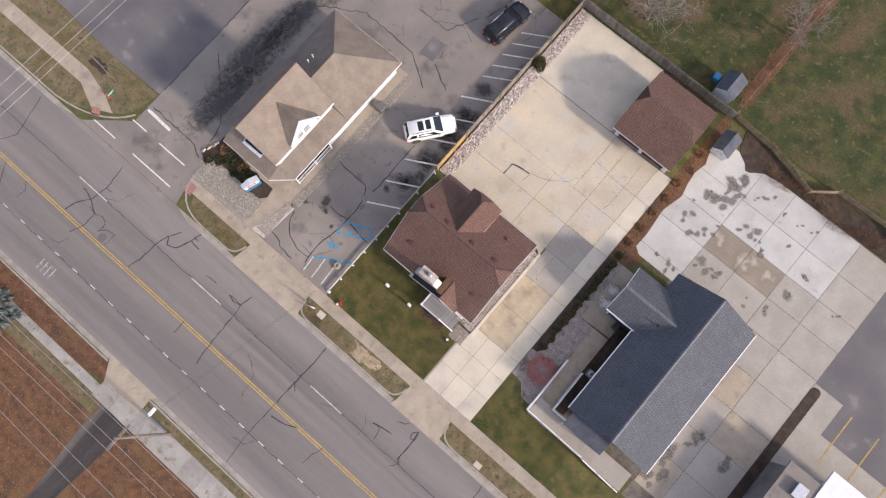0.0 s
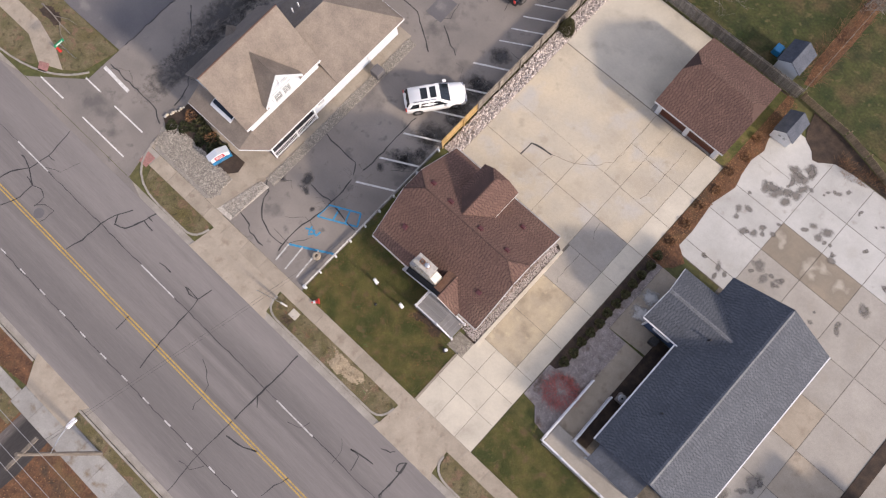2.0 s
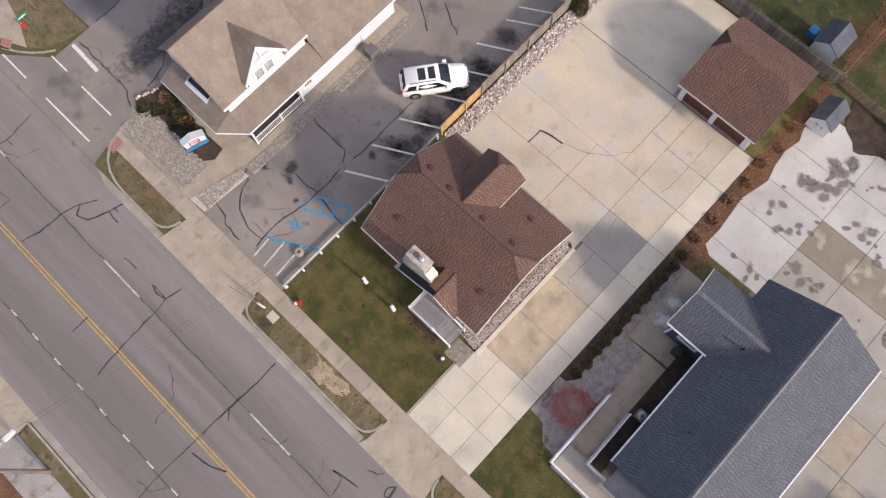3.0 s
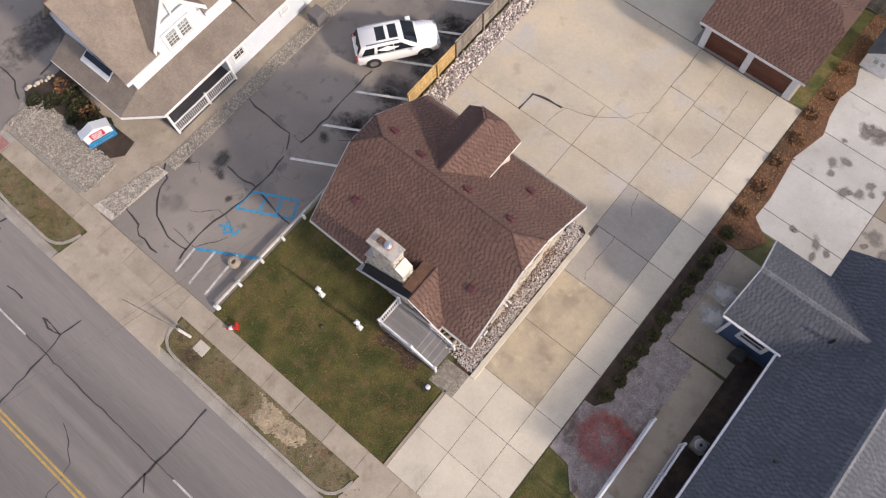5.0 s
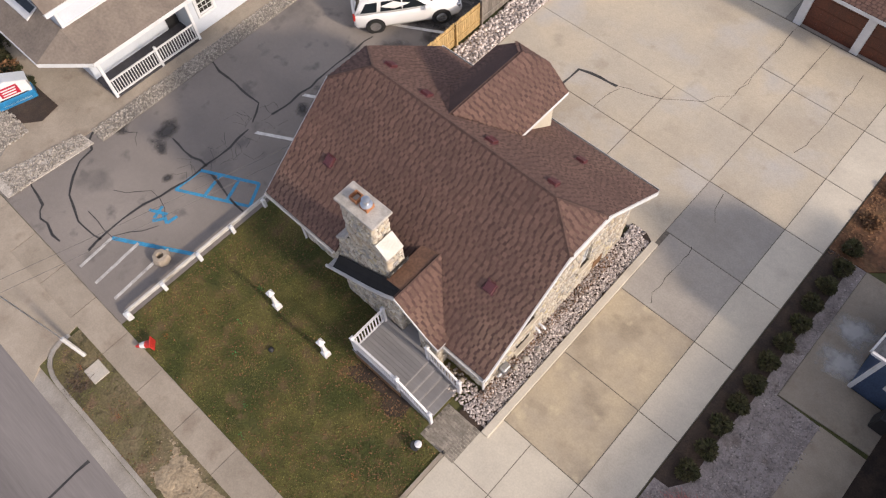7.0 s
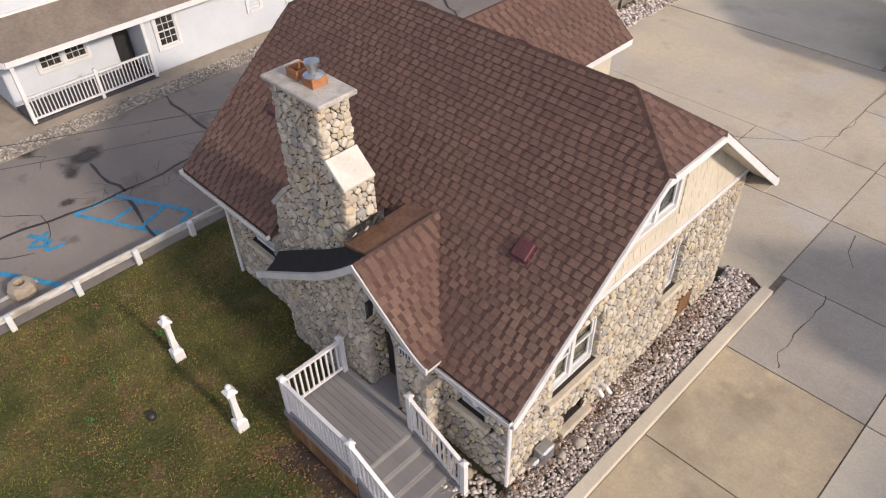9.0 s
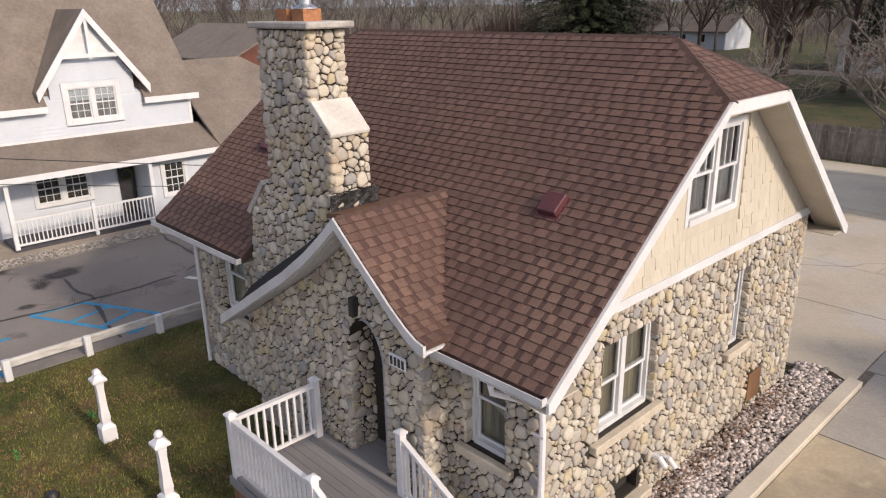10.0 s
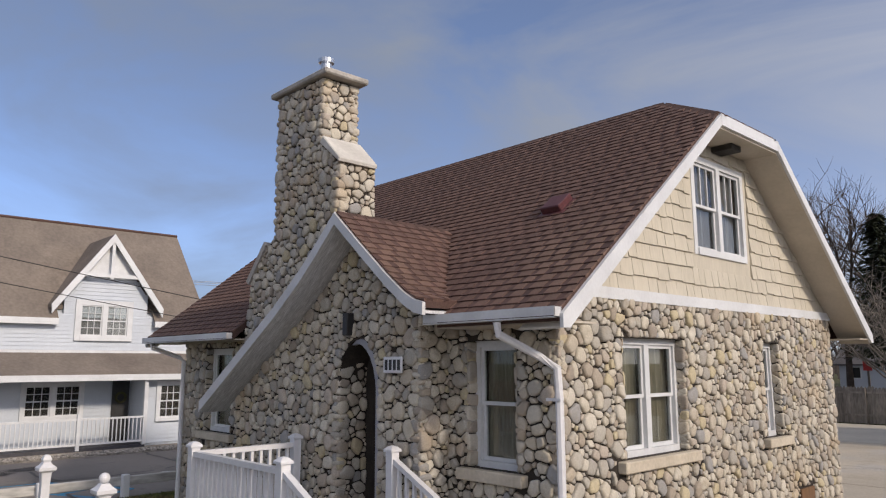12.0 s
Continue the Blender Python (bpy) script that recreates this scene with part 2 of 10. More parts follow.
M["cream"] = material("cream_shake", (0.555, 0.505, 0.41), (0.505, 0.46, 0.37), 1.5, 30.0, 0.75, 0.4, vary=0.04, stretch=(1, 1, 0.15), amount=0.3, dist=0.004)
M["soffit"] = material("beige_soffit", (0.5, 0.45, 0.37), (0.44, 0.39, 0.32), 1.5, 20.0, 0.7, 0.15, amount=0.2)
M["lime"] = material("limestone_sill", (0.58, 0.515, 0.41), (0.48, 0.42, 0.33), 3.0, 25.0, 0.85, 0.4, amount=0.4)
M["cap"] = material("chimney_cap_concrete", (0.48, 0.45, 0.41), (0.33, 0.31, 0.28), 3.0, 25.0, 0.9, 0.5, amount=0.5)
M["pale_cap"] = material("pale_slope_cap", (0.6, 0.575, 0.525), (0.5, 0.475, 0.43), 3.0, 20.0, 0.85, 0.3, amount=0.3)
M["clay"] = material("clay_flue", (0.45, 0.2, 0.09), (0.36, 0.15, 0.07), 4.0, 25.0, 0.8, 0.2)
M["steel"] = material("galvanised_steel", (0.6, 0.62, 0.65), (0.5, 0.52, 0.55), 5.0, 25.0, 0.3, 0.1, metal=0.9, amount=0.2)
M["vent"] = material("maroon_vent", (0.12, 0.035, 0.04), (0.1, 0.03, 0.034), 4.0, 30.0, 0.5, 0.1)
M["deck"] = material("grey_deck_board", (0.25, 0.245, 0.25), (0.2, 0.195, 0.2), 1.5, 30.0, 0.6, 0.2, vary=0.06, stretch=(0.1, 1, 1), amount=0.3)
M["timber"] = material("stained_timber", (0.3, 0.16, 0.07), (0.2, 0.1, 0.045), 1.5, 12.0, 0.7, 0.3, vary=0.15, stretch=(1, 1, 0.15))
M["fence_grey"] = material("weathered_fence", (0.3, 0.265, 0.225), (0.2, 0.175, 0.15), 2.0, 20.0, 0.9, 0.4, vary=0.2, stretch=(1, 1, 0.2))
M["fence_tan"] = material("tan_fence", (0.36, 0.27, 0.17), (0.27, 0.2, 0.13), 2.0, 20.0, 0.9, 0.4, vary=0.18, stretch=(1, 1, 0.2))
M["fence_new"] = material("fresh_pine_fence", (0.58, 0.4, 0.18), (0.48, 0.33, 0.14), 2.0, 20.0, 0.8, 0.3, vary=0.12, stretch=(1, 1, 0.2))
M["dark_wood"] = material("reddish_brown_door", (0.155, 0.048, 0.026), (0.11, 0.036, 0.022), 2.0, 20.0, 0.5, 0.15)
M["roof_tan"] = material("tan_shingle", (0.22, 0.182, 0.15), (0.182, 0.151, 0.126), 1.0, 10.0, 0.9, 0.5, amount=0.6, stains=(((0.16, 0.13, 0.108), 0.4, 0.55, 0.7),))
M["siding_white"] = material("white_clapboard", (0.52, 0.56, 0.61), (0.48, 0.52, 0.57), 1.0, 20.0, 0.6, 0.1, amount=0.15)
M["siding_blue"] = material("navy_clapboard", (0.05, 0.085, 0.16), (0.04, 0.07, 0.135), 1.0, 20.0, 0.6, 0.1)
M["roof_blue"] = material("slate_blue_shingle", (0.09, 0.1, 0.125), (0.06, 0.07, 0.092), 1.5, 10.0, 0.9, 0.5, amount=0.8)
M["ridge_blue"] = material("slate_ridge_shingle", (0.19, 0.195, 0.21), (0.15, 0.155, 0.17), 2.0, 12.0, 0.9, 0.4)
M["black"] = material("black_plastic", (0.02, 0.02, 0.022), (0.03, 0.03, 0.032), 4.0, 30.0, 0.5, 0.1)
# near-black: the shade of unlit rooms and recesses is put into this colour
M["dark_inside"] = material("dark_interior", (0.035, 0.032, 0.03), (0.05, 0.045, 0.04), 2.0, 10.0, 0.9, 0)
M["curtain"] = material("olive_curtain", (0.36, 0.33, 0.25), (0.27, 0.245, 0.185), 3.0, 20.0, 0.9, 0.3, stretch=(8, 8, 0.3))
M["curtain_blue"] = material("grey_curtain", (0.33, 0.33, 0.34), (0.22, 0.22, 0.235), 3.0, 20.0, 0.9, 0.3, stretch=(8, 8, 0.3))
M["car_white"] = material("white_car_paint", (0.8, 0.8, 0.8), (0.77, 0.77, 0.77), 1.0, 30.0, 0.22, 0, amount=0.05)
M["car_black"] = material("black_car_paint", (0.012, 0.014, 0.02), (0.01, 0.011, 0.016), 1.0, 30.0, 0.15, 0, amount=0.05)
M["rubber"] = material("tyre_rubber", (0.02, 0.02, 0.02), (0.03, 0.03, 0.03), 6.0, 40.0, 0.85, 0.2)
M["chrome"] = material("bright_metal", (0.6, 0.6, 0.62), (0.5, 0.5, 0.52), 4.0, 30.0, 0.25, 0, metal=0.9, amount=0.1)
M["car_glass"] = material("tinted_glass", (0.015, 0.02, 0.025), (0.012, 0.016, 0.02), 2.0, 10.0, 0.05, 0, amount=0.05)
M["red"] = material("red_plastic", (0.6, 0.04, 0.03), (0.5, 0.035, 0.03), 4.0, 20.0, 0.5, 0.05)
M["sign_blue"] = material("sign_blue", (0.02, 0.24, 0.5), (0.02, 0.2, 0.42), 2.0, 20.0, 0.4, 0)
M["tub_blue"] = material("bright_blue_plastic", (0.015, 0.3, 0.62), (0.015, 0.24, 0.5), 2.0, 20.0, 0.4, 0)
M["sign_red"] = material("sign_red", (0.5, 0.02, 0.05), (0.45, 0.02, 0.05), 2.0, 20.0, 0.4, 0)
M["tactile"] = material("faded_red_pad", (0.4, 0.2, 0.175), (0.33, 0.17, 0.15), 3.0, 20.0, 0.85, 0.2)
M["soffit_grey"] = material("grey_soffit_boards", (0.7, 0.7, 0.71), (0.58, 0.58, 0.59), 2.0, 14.0, 0.7, 0.3, stretch=(0.3, 6, 1))
M["sign_green"] = material("sign_green", (0.01, 0.25, 0.12), (0.01, 0.22, 0.1), 2.0, 20.0, 0.4, 0)
M["bark"] = material("brown_bark", (0.12, 0.086, 0.066), (0.075, 0.056, 0.043), 3.0, 20.0, 0.95, 0.5)
M["twig_pale"] = material("pale_twigs", (0.3, 0.26, 0.22), (0.22, 0.19, 0.16), 3.0, 20.0, 0.95, 0.3)
M["needle"] = material("spruce_needles", (0.034, 0.047, 0.022), (0.06, 0.068, 0.031), 0.6, 8.0, 0.9, 0, vary=0.45)
M["needle_blue"] = material("blue_spruce_needles", (0.12, 0.15, 0.14), (0.09, 0.115, 0.105), 0.8, 8.0, 0.9, 0, vary=0.4)
# office porch boards: the deep shade under the roof is put into the colour
M["deck_shaded"] = material("shaded_porch_boards", (0.045, 0.044, 0.055), (0.065, 0.062, 0.07), 1.2, 20.0, 0.6, 0.3)
M["ivy"] = material("dark_ground_ivy", (0.028, 0.036, 0.012), (0.05, 0.055, 0.02), 2.0, 12.0, 0.85, 0, vary=0.5)
M["whip"] = material("brown_whips", (0.12, 0.062, 0.032), (0.16, 0.085, 0.045), 1.0, 8.0, 0.9, 0.2)
M["boxwood"] = material("shrub_leaves", (0.06, 0.062, 0.021), (0.1, 0.088, 0.036), 3.0, 12.0, 0.85, 0, vary=0.5)
M["red_twig"] = material("red_twigs", (0.6, 0.17, 0.15), (0.46, 0.13, 0.115), 3.0, 12.0, 0.8, 0, vary=0.3)
M["leaf"] = material("fallen_leaf", (0.27, 0.14, 0.065), (0.17, 0.095, 0.05), 2.0, 12.0, 0.9, 0, vary=0.5)
M["crack_dark"] = material("open_crack", (0.12, 0.1, 0.08), (0.08, 0.068, 0.055), 2.0, 20.0, 0.9, 0.2)
M["mark_green"] = material("green_marking_paint", (0.04, 0.42, 0.12), (0.05, 0.3, 0.1), 3.0, 10.0, 0.8, 0)
M["mark_orange"] = material("orange_marking_paint", (0.6, 0.17, 0.05), (0.45, 0.15, 0.06), 3.0, 10.0, 0.8, 0)
M["shingle_blue"] = material("blue_shingle_tab", (0.098, 0.107, 0.126), (0.082, 0.09, 0.108), 0.8, 30.0, 0.9, 0.4, vary=0.13, amount=0.6, dist=0.004)
M["shingle_blue_base"] = material("blue_shingle_layer", (0.075, 0.083, 0.099), (0.062, 0.069, 0.084), 1.2, 30.0, 0.92, 0.4, vary=0.1, dist=0.004)
M["wire"] = material("grey_cable", (0.4, 0.4, 0.4), (0.3, 0.3, 0.3), 3.0, 20.0, 0.6, 0)
M["joint"] = material("dark_joint", (0.2, 0.175, 0.145), (0.13, 0.115, 0.098), 2.0, 20.0, 0.95, 0.2)
M["paver"] = material("grey_tan_paver", (0.33, 0.29, 0.24), (0.26, 0.23, 0.19), 3.0, 25.0, 0.9, 0.3, vary=0.2)
# skyline twigs: distance haze is put into this paler colour
M["far_twig"] = material("hazy_twigs", (0.19, 0.158, 0.145), (0.145, 0.12, 0.112), 0.3, 4.0, 0.95, 0, vary=0.3)
M["pole_wood"] = material("pole_wood", (0.22, 0.19, 0.16), (0.16, 0.135, 0.11), 2.0, 12.0, 0.9, 0.3, stretch=(1, 1, 0.1))


def stone_material():
    """Field stones: each one of cream, grey, tan, rust or brown, with veins, lichen and pitting."""
    m = bpy.data.materials.new("field_stone")
    m.use_nodes = True
    n, l = m.node_tree.nodes, m.node_tree.links
    p = n["Principled BSDF"]
    p.inputs["Roughness"].default_value = 0.85
    oi, ge, ad, fr = n.new("ShaderNodeObjectInfo"), n.new("ShaderNodeNewGeometry"), n.new("ShaderNodeMath"), n.new("ShaderNodeMath")
    ad.operation, fr.operation = "ADD", "FRACT"
    l.new(oi.outputs["Random"], ad.inputs[0])
    l.new(ge.outputs["Random Per Island"], ad.inputs[1])
    l.new(ad.outputs[0], fr.inputs[0])
    ramp = n.new("ShaderNodeValToRGB")
    ramp.color_ramp.interpolation = "CONSTANT"
    tones = ((0.0, (0.565, 0.513, 0.417)), (0.16, (0.445, 0.414, 0.356)), (0.3, (0.497, 0.439, 0.352)), (0.42, (0.386, 0.359, 0.313)), (0.52, (0.591, 0.546, 0.460)), (0.68, (0.394, 0.338, 0.269)), (0.75, (0.463, 0.402, 0.335)), (0.82, (0.334, 0.290, 0.240)), (0.88, (0.514, 0.444, 0.295)), (0.94, (0.326, 0.317, 0.304)))
    while len(ramp.color_ramp.elements) < len(tones):
        ramp.color_ramp.elements.new(0.5)
    for e, (at, c) in zip(ramp.color_ramp.elements, tones):
        e.position, e.color = at, (*c, 1)
    l.new(fr.outputs[0], ramp.inputs[0])
    tc = n.new("ShaderNodeTexCoord")

    def noise_at(scale, detail, lo, hi, a, b):
        t, r = n.new("ShaderNodeTexNoise"), n.new("ShaderNodeMapRange")
        t.inputs["Scale"].default_value, t.inputs["Detail"].default_value = scale, detail
        l.new(tc.outputs["Object"], t.inputs["Vector"])
        r.inputs[1].default_value, r.inputs[2].default_value, r.inputs[3].default_value, r.inputs[4].default_value = lo, hi, a, b
        l.new(t.outputs[0], r.inputs[0])
        return t, r.outputs[0]

    def mix(a, b, f, mode):
        x = n.new("ShaderNodeMix")
        x.data_type, x.blend_type = "RGBA", mode
        for socket, value in ((x.inputs[0], f), (x.inputs[6], a), (x.inputs[7], b)):
            if isinstance(value, float):
                socket.default_value = value
            elif isinstance(value, tuple):
                socket.default_value = (*value, 1)
            else:
                l.new(value, socket)
        return x.outputs[2]

    _, blot = noise_at(9.0, 4, 0.52, 0.7, 0.0, 0.45)
    _, rust = noise_at(1.3, 4, 0.58, 0.72, 0.0, 0.5)
    grain, speck = noise_at(70.0, 4, 0.3, 0.7, 1.0, 0.78)
    pits, _ = noise_at(26.0, 5, 0, 1, 0, 1)
    out = mix(ramp.outputs[0], (0.32, 0.27, 0.2), blot, "MIX")
    out = mix(out, (0.5, 0.38, 0.24), rust, "MIX")
    shade = n.new("ShaderNodeCombineColor")
    for k in range(3):
        l.new(speck, shade.inputs[k])
    out = mix(out, shade.outputs[0], 1.0, "MULTIPLY")
    l.new(out, p.inputs["Base Color"])
    b = n.new("ShaderNodeBump")
    b.inputs["Strength"].default_value, b.inputs["Distance"].default_value = 0.7, 0.012
    l.new(pits.outputs[0], b.inputs["Height"])
    l.new(b.outputs[0], p.inputs["Normal"])
    return m


M["stone"] = stone_material()


def glass_material():
    m = bpy.data.materials.new("window_glass")
    m.use_nodes = True
    n, l = m.node_tree.nodes, m.node_tree.links
    n.clear()
    o, mx = n.new("ShaderNodeOutputMaterial"), n.new("ShaderNodeMixShader")
    tr, gl = n.new("ShaderNodeBsdfTransparent"), n.new("ShaderNodeBsdfGlossy")
    lw, mr = n.new("ShaderNodeLayerWeight"), n.new("ShaderNodeMapRange")
    lw.inputs[0].default_value = 0.3
    mr.inputs[3].default_value, mr.inputs[4].default_value = 0.04, 0.22
    tr.inputs[0].default_value = (0.85, 0.87, 0.86, 1)
    gl.inputs["Roughness"].default_value = 0.02
    l.new(lw.outputs["Facing"], mr.inputs[0])
    l.new(mr.outputs[0], mx.inputs[0])
    l.new(tr.outputs[0], mx.inputs[1])
    l.new(gl.outputs[0], mx.inputs[2])
    l.new(mx.outputs[0], o.inputs[0])
    return m


def stain_material(name, colour, rough, strength):
    """A soaked-in stain, thinning to nothing where the mesh's fade runs out, broken up by noise."""
    m = bpy.data.materials.new(name)
    m.use_nodes = True
    n, l = m.node_tree.nodes, m.node_tree.links
    p, o = n["Principled BSDF"], n["Material Output"]
    p.inputs["Base Color"].default_value, p.inputs["Roughness"].default_value = (*colour, 1), rough
    at, tc, tx, ad, mr, mx, tr = (n.new("ShaderNode" + k) for k in ("Attribute", "TexCoord", "TexNoise", "Math", "MapRange", "MixShader", "BsdfTransparent"))
    at.attribute_name = "fade"
    tx.inputs["Scale"].default_value, tx.inputs["Detail"].default_value, tx.inputs["Roughness"].default_value = 2.2, 9.0, 0.7
    ad.operation = "MULTIPLY_ADD"
    ad.inputs[1].default_value = 1.8
    l.new(tc.outputs["Object"], tx.inputs["Vector"])
    l.new(tx.outputs[0], ad.inputs[0])
    l.new(at.outputs["Fac"], ad.inputs[2])
    mr.inputs[1].default_value, mr.inputs[2].default_value, mr.inputs[4].default_value = 0.95, 1.75, strength
    l.new(ad.outputs[0], mr.inputs[0])
    l.new(mr.outputs[0], mx.inputs[0])
    l.new(tr.outputs[0], mx.inputs[1])
    l.new(p.outputs[0], mx.inputs[2])
    l.new(mx.outputs[0], o.inputs[0])
    return m


M["oil"] = stain_material("oil_stain", (0.055, 0.052, 0.052), 0.8, 0.85)
M["damp"] = stain_material("damp_stain", (0.17, 0.155, 0.14), 0.6, 0.85)
M["pale_blot"] = stain_material("pale_stain", (0.6, 0.59, 0.57), 0.8, 0.8)
M["glass"] = glass_material()


# ---- mesh helpers ----
def box(bm, x0, x1, y0, y1, z0, z1):
    v = [bm.verts.new((x, y, z)) for z in (z0, z1) for y in (y0, y1) for x in (x0, x1)]
    for f in ((0, 2, 3, 1), (4, 5, 7, 6), (0, 1, 5, 4), (2, 6, 7, 3), (0, 4, 6, 2), (1, 3, 7, 5)):
        bm.faces.new([v[i] for i in f])
    return v


def boxes(*items):
    bm = bmesh.new()
    for b in items:
        box(bm, *b)
    return bm


def soft_boxes(width, *items):
    bm = boxes(*items)
    bmesh.ops.bevel(bm, geom=bm.edges[:], offset=width, segments=1, affect="EDGES")
    return bm


def prism(bm, pts, depth):
    """Closed solid from a planar outline of 3d points, pushed along the vector depth."""
    d = Vector(depth)
    a = [bm.verts.new(p) for p in pts]
    b = [bm.verts.new(Vector(p) + d) for p in pts]
    n = len(pts)
    bm.faces.new(a[::-1])
    bm.faces.new(b)
    for i in range(n):
        bm.faces.new((a[i], a[(i + 1) % n], b[(i + 1) % n], b[i]))
    return bm


def slab_xy(pts, z0, z1, bm=None):
    """Flat slab over a ground outline."""
    bm = bm or bmesh.new()
    return prism(bm, [(x, y, z0) for x, y in pts], (0, 0, z1 - z0))


def tube(bm, pts, r0, r1=None, seg=6, caps=True):
    r1 = r0 if r1 is None else r1
    pts = [Vector(p) for p in pts]
    rings, n = [], len(pts)
    for i, p in enumerate(pts):
        d = (pts[min(i + 1, n - 1)] - pts[max(i - 1, 0)]).normalized()
        u = d.cross(Vector((0, 0, 1)) if abs(d.z) < 0.9 else Vector((1, 0, 0))).normalized()
        w = d.cross(u)
        r = r0 + (r1 - r0) * i / max(n - 1, 1)
        rings.append([bm.verts.new(p + u * r * math.cos(2 * math.pi * k / seg) + w * r * math.sin(2 * math.pi * k / seg)) for k in range(seg)])
    for a, b in zip(rings, rings[1:]):
        for k in range(seg):
            bm.faces.new((a[k], a[(k + 1) % seg], b[(k + 1) % seg], b[k]))
    if caps and seg > 2:
        bm.faces.new(rings[0][::-1])
        bm.faces.new(rings[-1])
    return bm


def lathe(bm, cx, cy, profile, seg=12):
    """Turned solid: profile is (radius, z) from bottom to top."""
    rings = [[bm.verts.new((cx + r * math.cos(2 * math.pi * k / seg), cy + r * math.sin(2 * math.pi * k / seg), z)) for k in range(seg)] for r, z in profile]
    for a, b in zip(rings, rings[1:]):
        for k in range(seg):
            bm.faces.new((a[k], a[(k + 1) % seg], b[(k + 1) % seg], b[k]))
    bm.faces.new(rings[0][::-1])
    bm.faces.new(rings[-1])
    return bm


def square_lathe(bm, cx, cy, profile):
    rings = [[bm.verts.new((cx + sx * r, cy + sy * r, z)) for sx, sy in ((-1, -1), (1, -1), (1, 1), (-1, 1))] for r, z in profile]
    for a, b in zip(rings, rings[1:]):
        for k in range(4):
            bm.faces.new((a[k], a[(k + 1) % 4], b[(k + 1) % 4], b[k]))
    bm.faces.new(rings[0][::-1])
    bm.faces.new(rings[-1])
    return bm


def mesh_of(name, bm, mat, fix=True):
    if fix:
        bmesh.ops.recalc_face_normals(bm, faces=bm.faces[:])
    me = bpy.data.meshes.new(name)
    bm.to_mesh(me)
    bm.free()
    me.materials.append(M[mat])
    return me


def thing(name, loc, label, category, group="", kind=""):
    ob = new(name)
    ob.empty_display_size = 0.2
    ob.matrix_basis = Matrix.Translation(loc)
    return tagged(ob, label, category, group, kind)


def under(ob, parent):
    """Hang ob under parent; meshes are written in world places."""
    ob.parent = parent
    if parent.type == "EMPTY":
        ob.matrix_parent_inverse = parent.matrix_basis.inverted()
    return ob


def part(name, bm, mat, parent, label="", fix=True):
    ob = under(new(name, mesh_of(name, bm, mat, fix)), parent)
    return tagged(ob, label)


def solid(name, bm, mat, label, category, group="", kind="", fix=True):
    return tagged(new(name, mesh_of(name, bm, mat, fix)), label, category, group, kind)


def quads(name, verts, faces, mat):
    me = bpy.data.meshes.new(name)
    me.from_pydata(verts, [], faces)
    me.materials.append(M[mat])
    return me


def smooth(ob):
    ob.data.polygons.foreach_set("use_smooth", [True] * len(ob.data.polygons))
    return ob

# ---- ground, road, pavements ----
KERB_N, KERB_S = -4.15, -18.05
bm = bmesh.new()
profile = ((-1500, -0.03), (KERB_S, -0.03), (KERB_S, -0.3), (KERB_N, -0.3), (KERB_N, -0.03), (1500, -0.03))
a = [bm.verts.new((-1500, y, z)) for y, z in profile]
b = [bm.verts.new((1500, y, z)) for y, z in profile]
for i in range(len(profile) - 1):
    bm.faces.new((a[i], b[i], b[i + 1], a[i + 1]))
solid("ground", bm, "grass_far", "wide flat ground of patchy grass", "ground", kind="structure")

road = solid("road", boxes((-600, 600, KERB_S, KERB_N, -0.28, -0.12)), "asphalt_road", "worn grey asphalt street with sealed cracks", "road", kind="structure")
for y in (-11.25, -11.47):
    part("yellow_line", boxes((-400, 400, y - 0.055, y + 0.055, -0.12, -0.116)), "paint_yellow", road, "faded yellow centre line")
for k in range(-3, 8):
    x = -37.6 + 14.5 * k
    part("lane_dash", boxes((x, x + 3.65, -8.11, -8.01, -0.12, -0.114)), "paint_white", road)
for k in range(-14, 30):
    x = -29.64 + 2.31 * k
    part("lane_dash", boxes((x, x + 0.62, -14.5, -14.4, -0.12, -0.114)), "paint_white", road)


def crack(parent, pts, width=0.07, z=-0.12, wander=0.18, seed=1, name="sealed_crack", mat="tar"):
    """A wandering strip of crack sealer, 4 mm proud, along a few points."""
    rng = random.Random(seed)
    line = []
    for (x0, y0), (x1, y1) in zip(pts, pts[1:]):
        n = max(2, int(math.hypot(x1 - x0, y1 - y0) / 0.45))
        for i in range(n):
            f = i / n
            line.append((x0 + (x1 - x0) * f + rng.uniform(-1, 1) * wander, y0 + (y1 - y0) * f + rng.uniform(-1, 1) * wander))
    line.append(pts[-1])
    bm = bmesh.new()
    prev = None
    for i, (x, y) in enumerate(line):
        xa, ya = line[max(i - 1, 0)]
        xb, yb = line[min(i + 1, len(line) - 1)]
        d = math.hypot(xb - xa, yb - ya) or 1
        w = width * rng.uniform(0.5, 1.2) / 2
        nx, ny = -(yb - ya) / d * w, (xb - xa) / d * w
        now = [bm.verts.new((x + nx, y + ny, z + 0.004)), bm.verts.new((x - nx, y - ny, z + 0.004))]
        if prev:
            bm.faces.new((prev[0], prev[1], now[1], now[0]))
        prev = now
    return part(name, bm, mat, parent)


def road_crack(seed, width, *pts):
    crack(road, pts, width, seed=seed, wander=0.045)


for k, y in enumerate((-8.06, -14.5)):             # long sealed joints under the lane lines
    road_crack(3 + k, 0.06, (-70, y), (-40, y), (-10, y + 0.02), (20, y), (60, y))
road_crack(5, 0.04, (-70, -4.58), (-39, -4.6), (-14, -4.5), (40, -4.58))
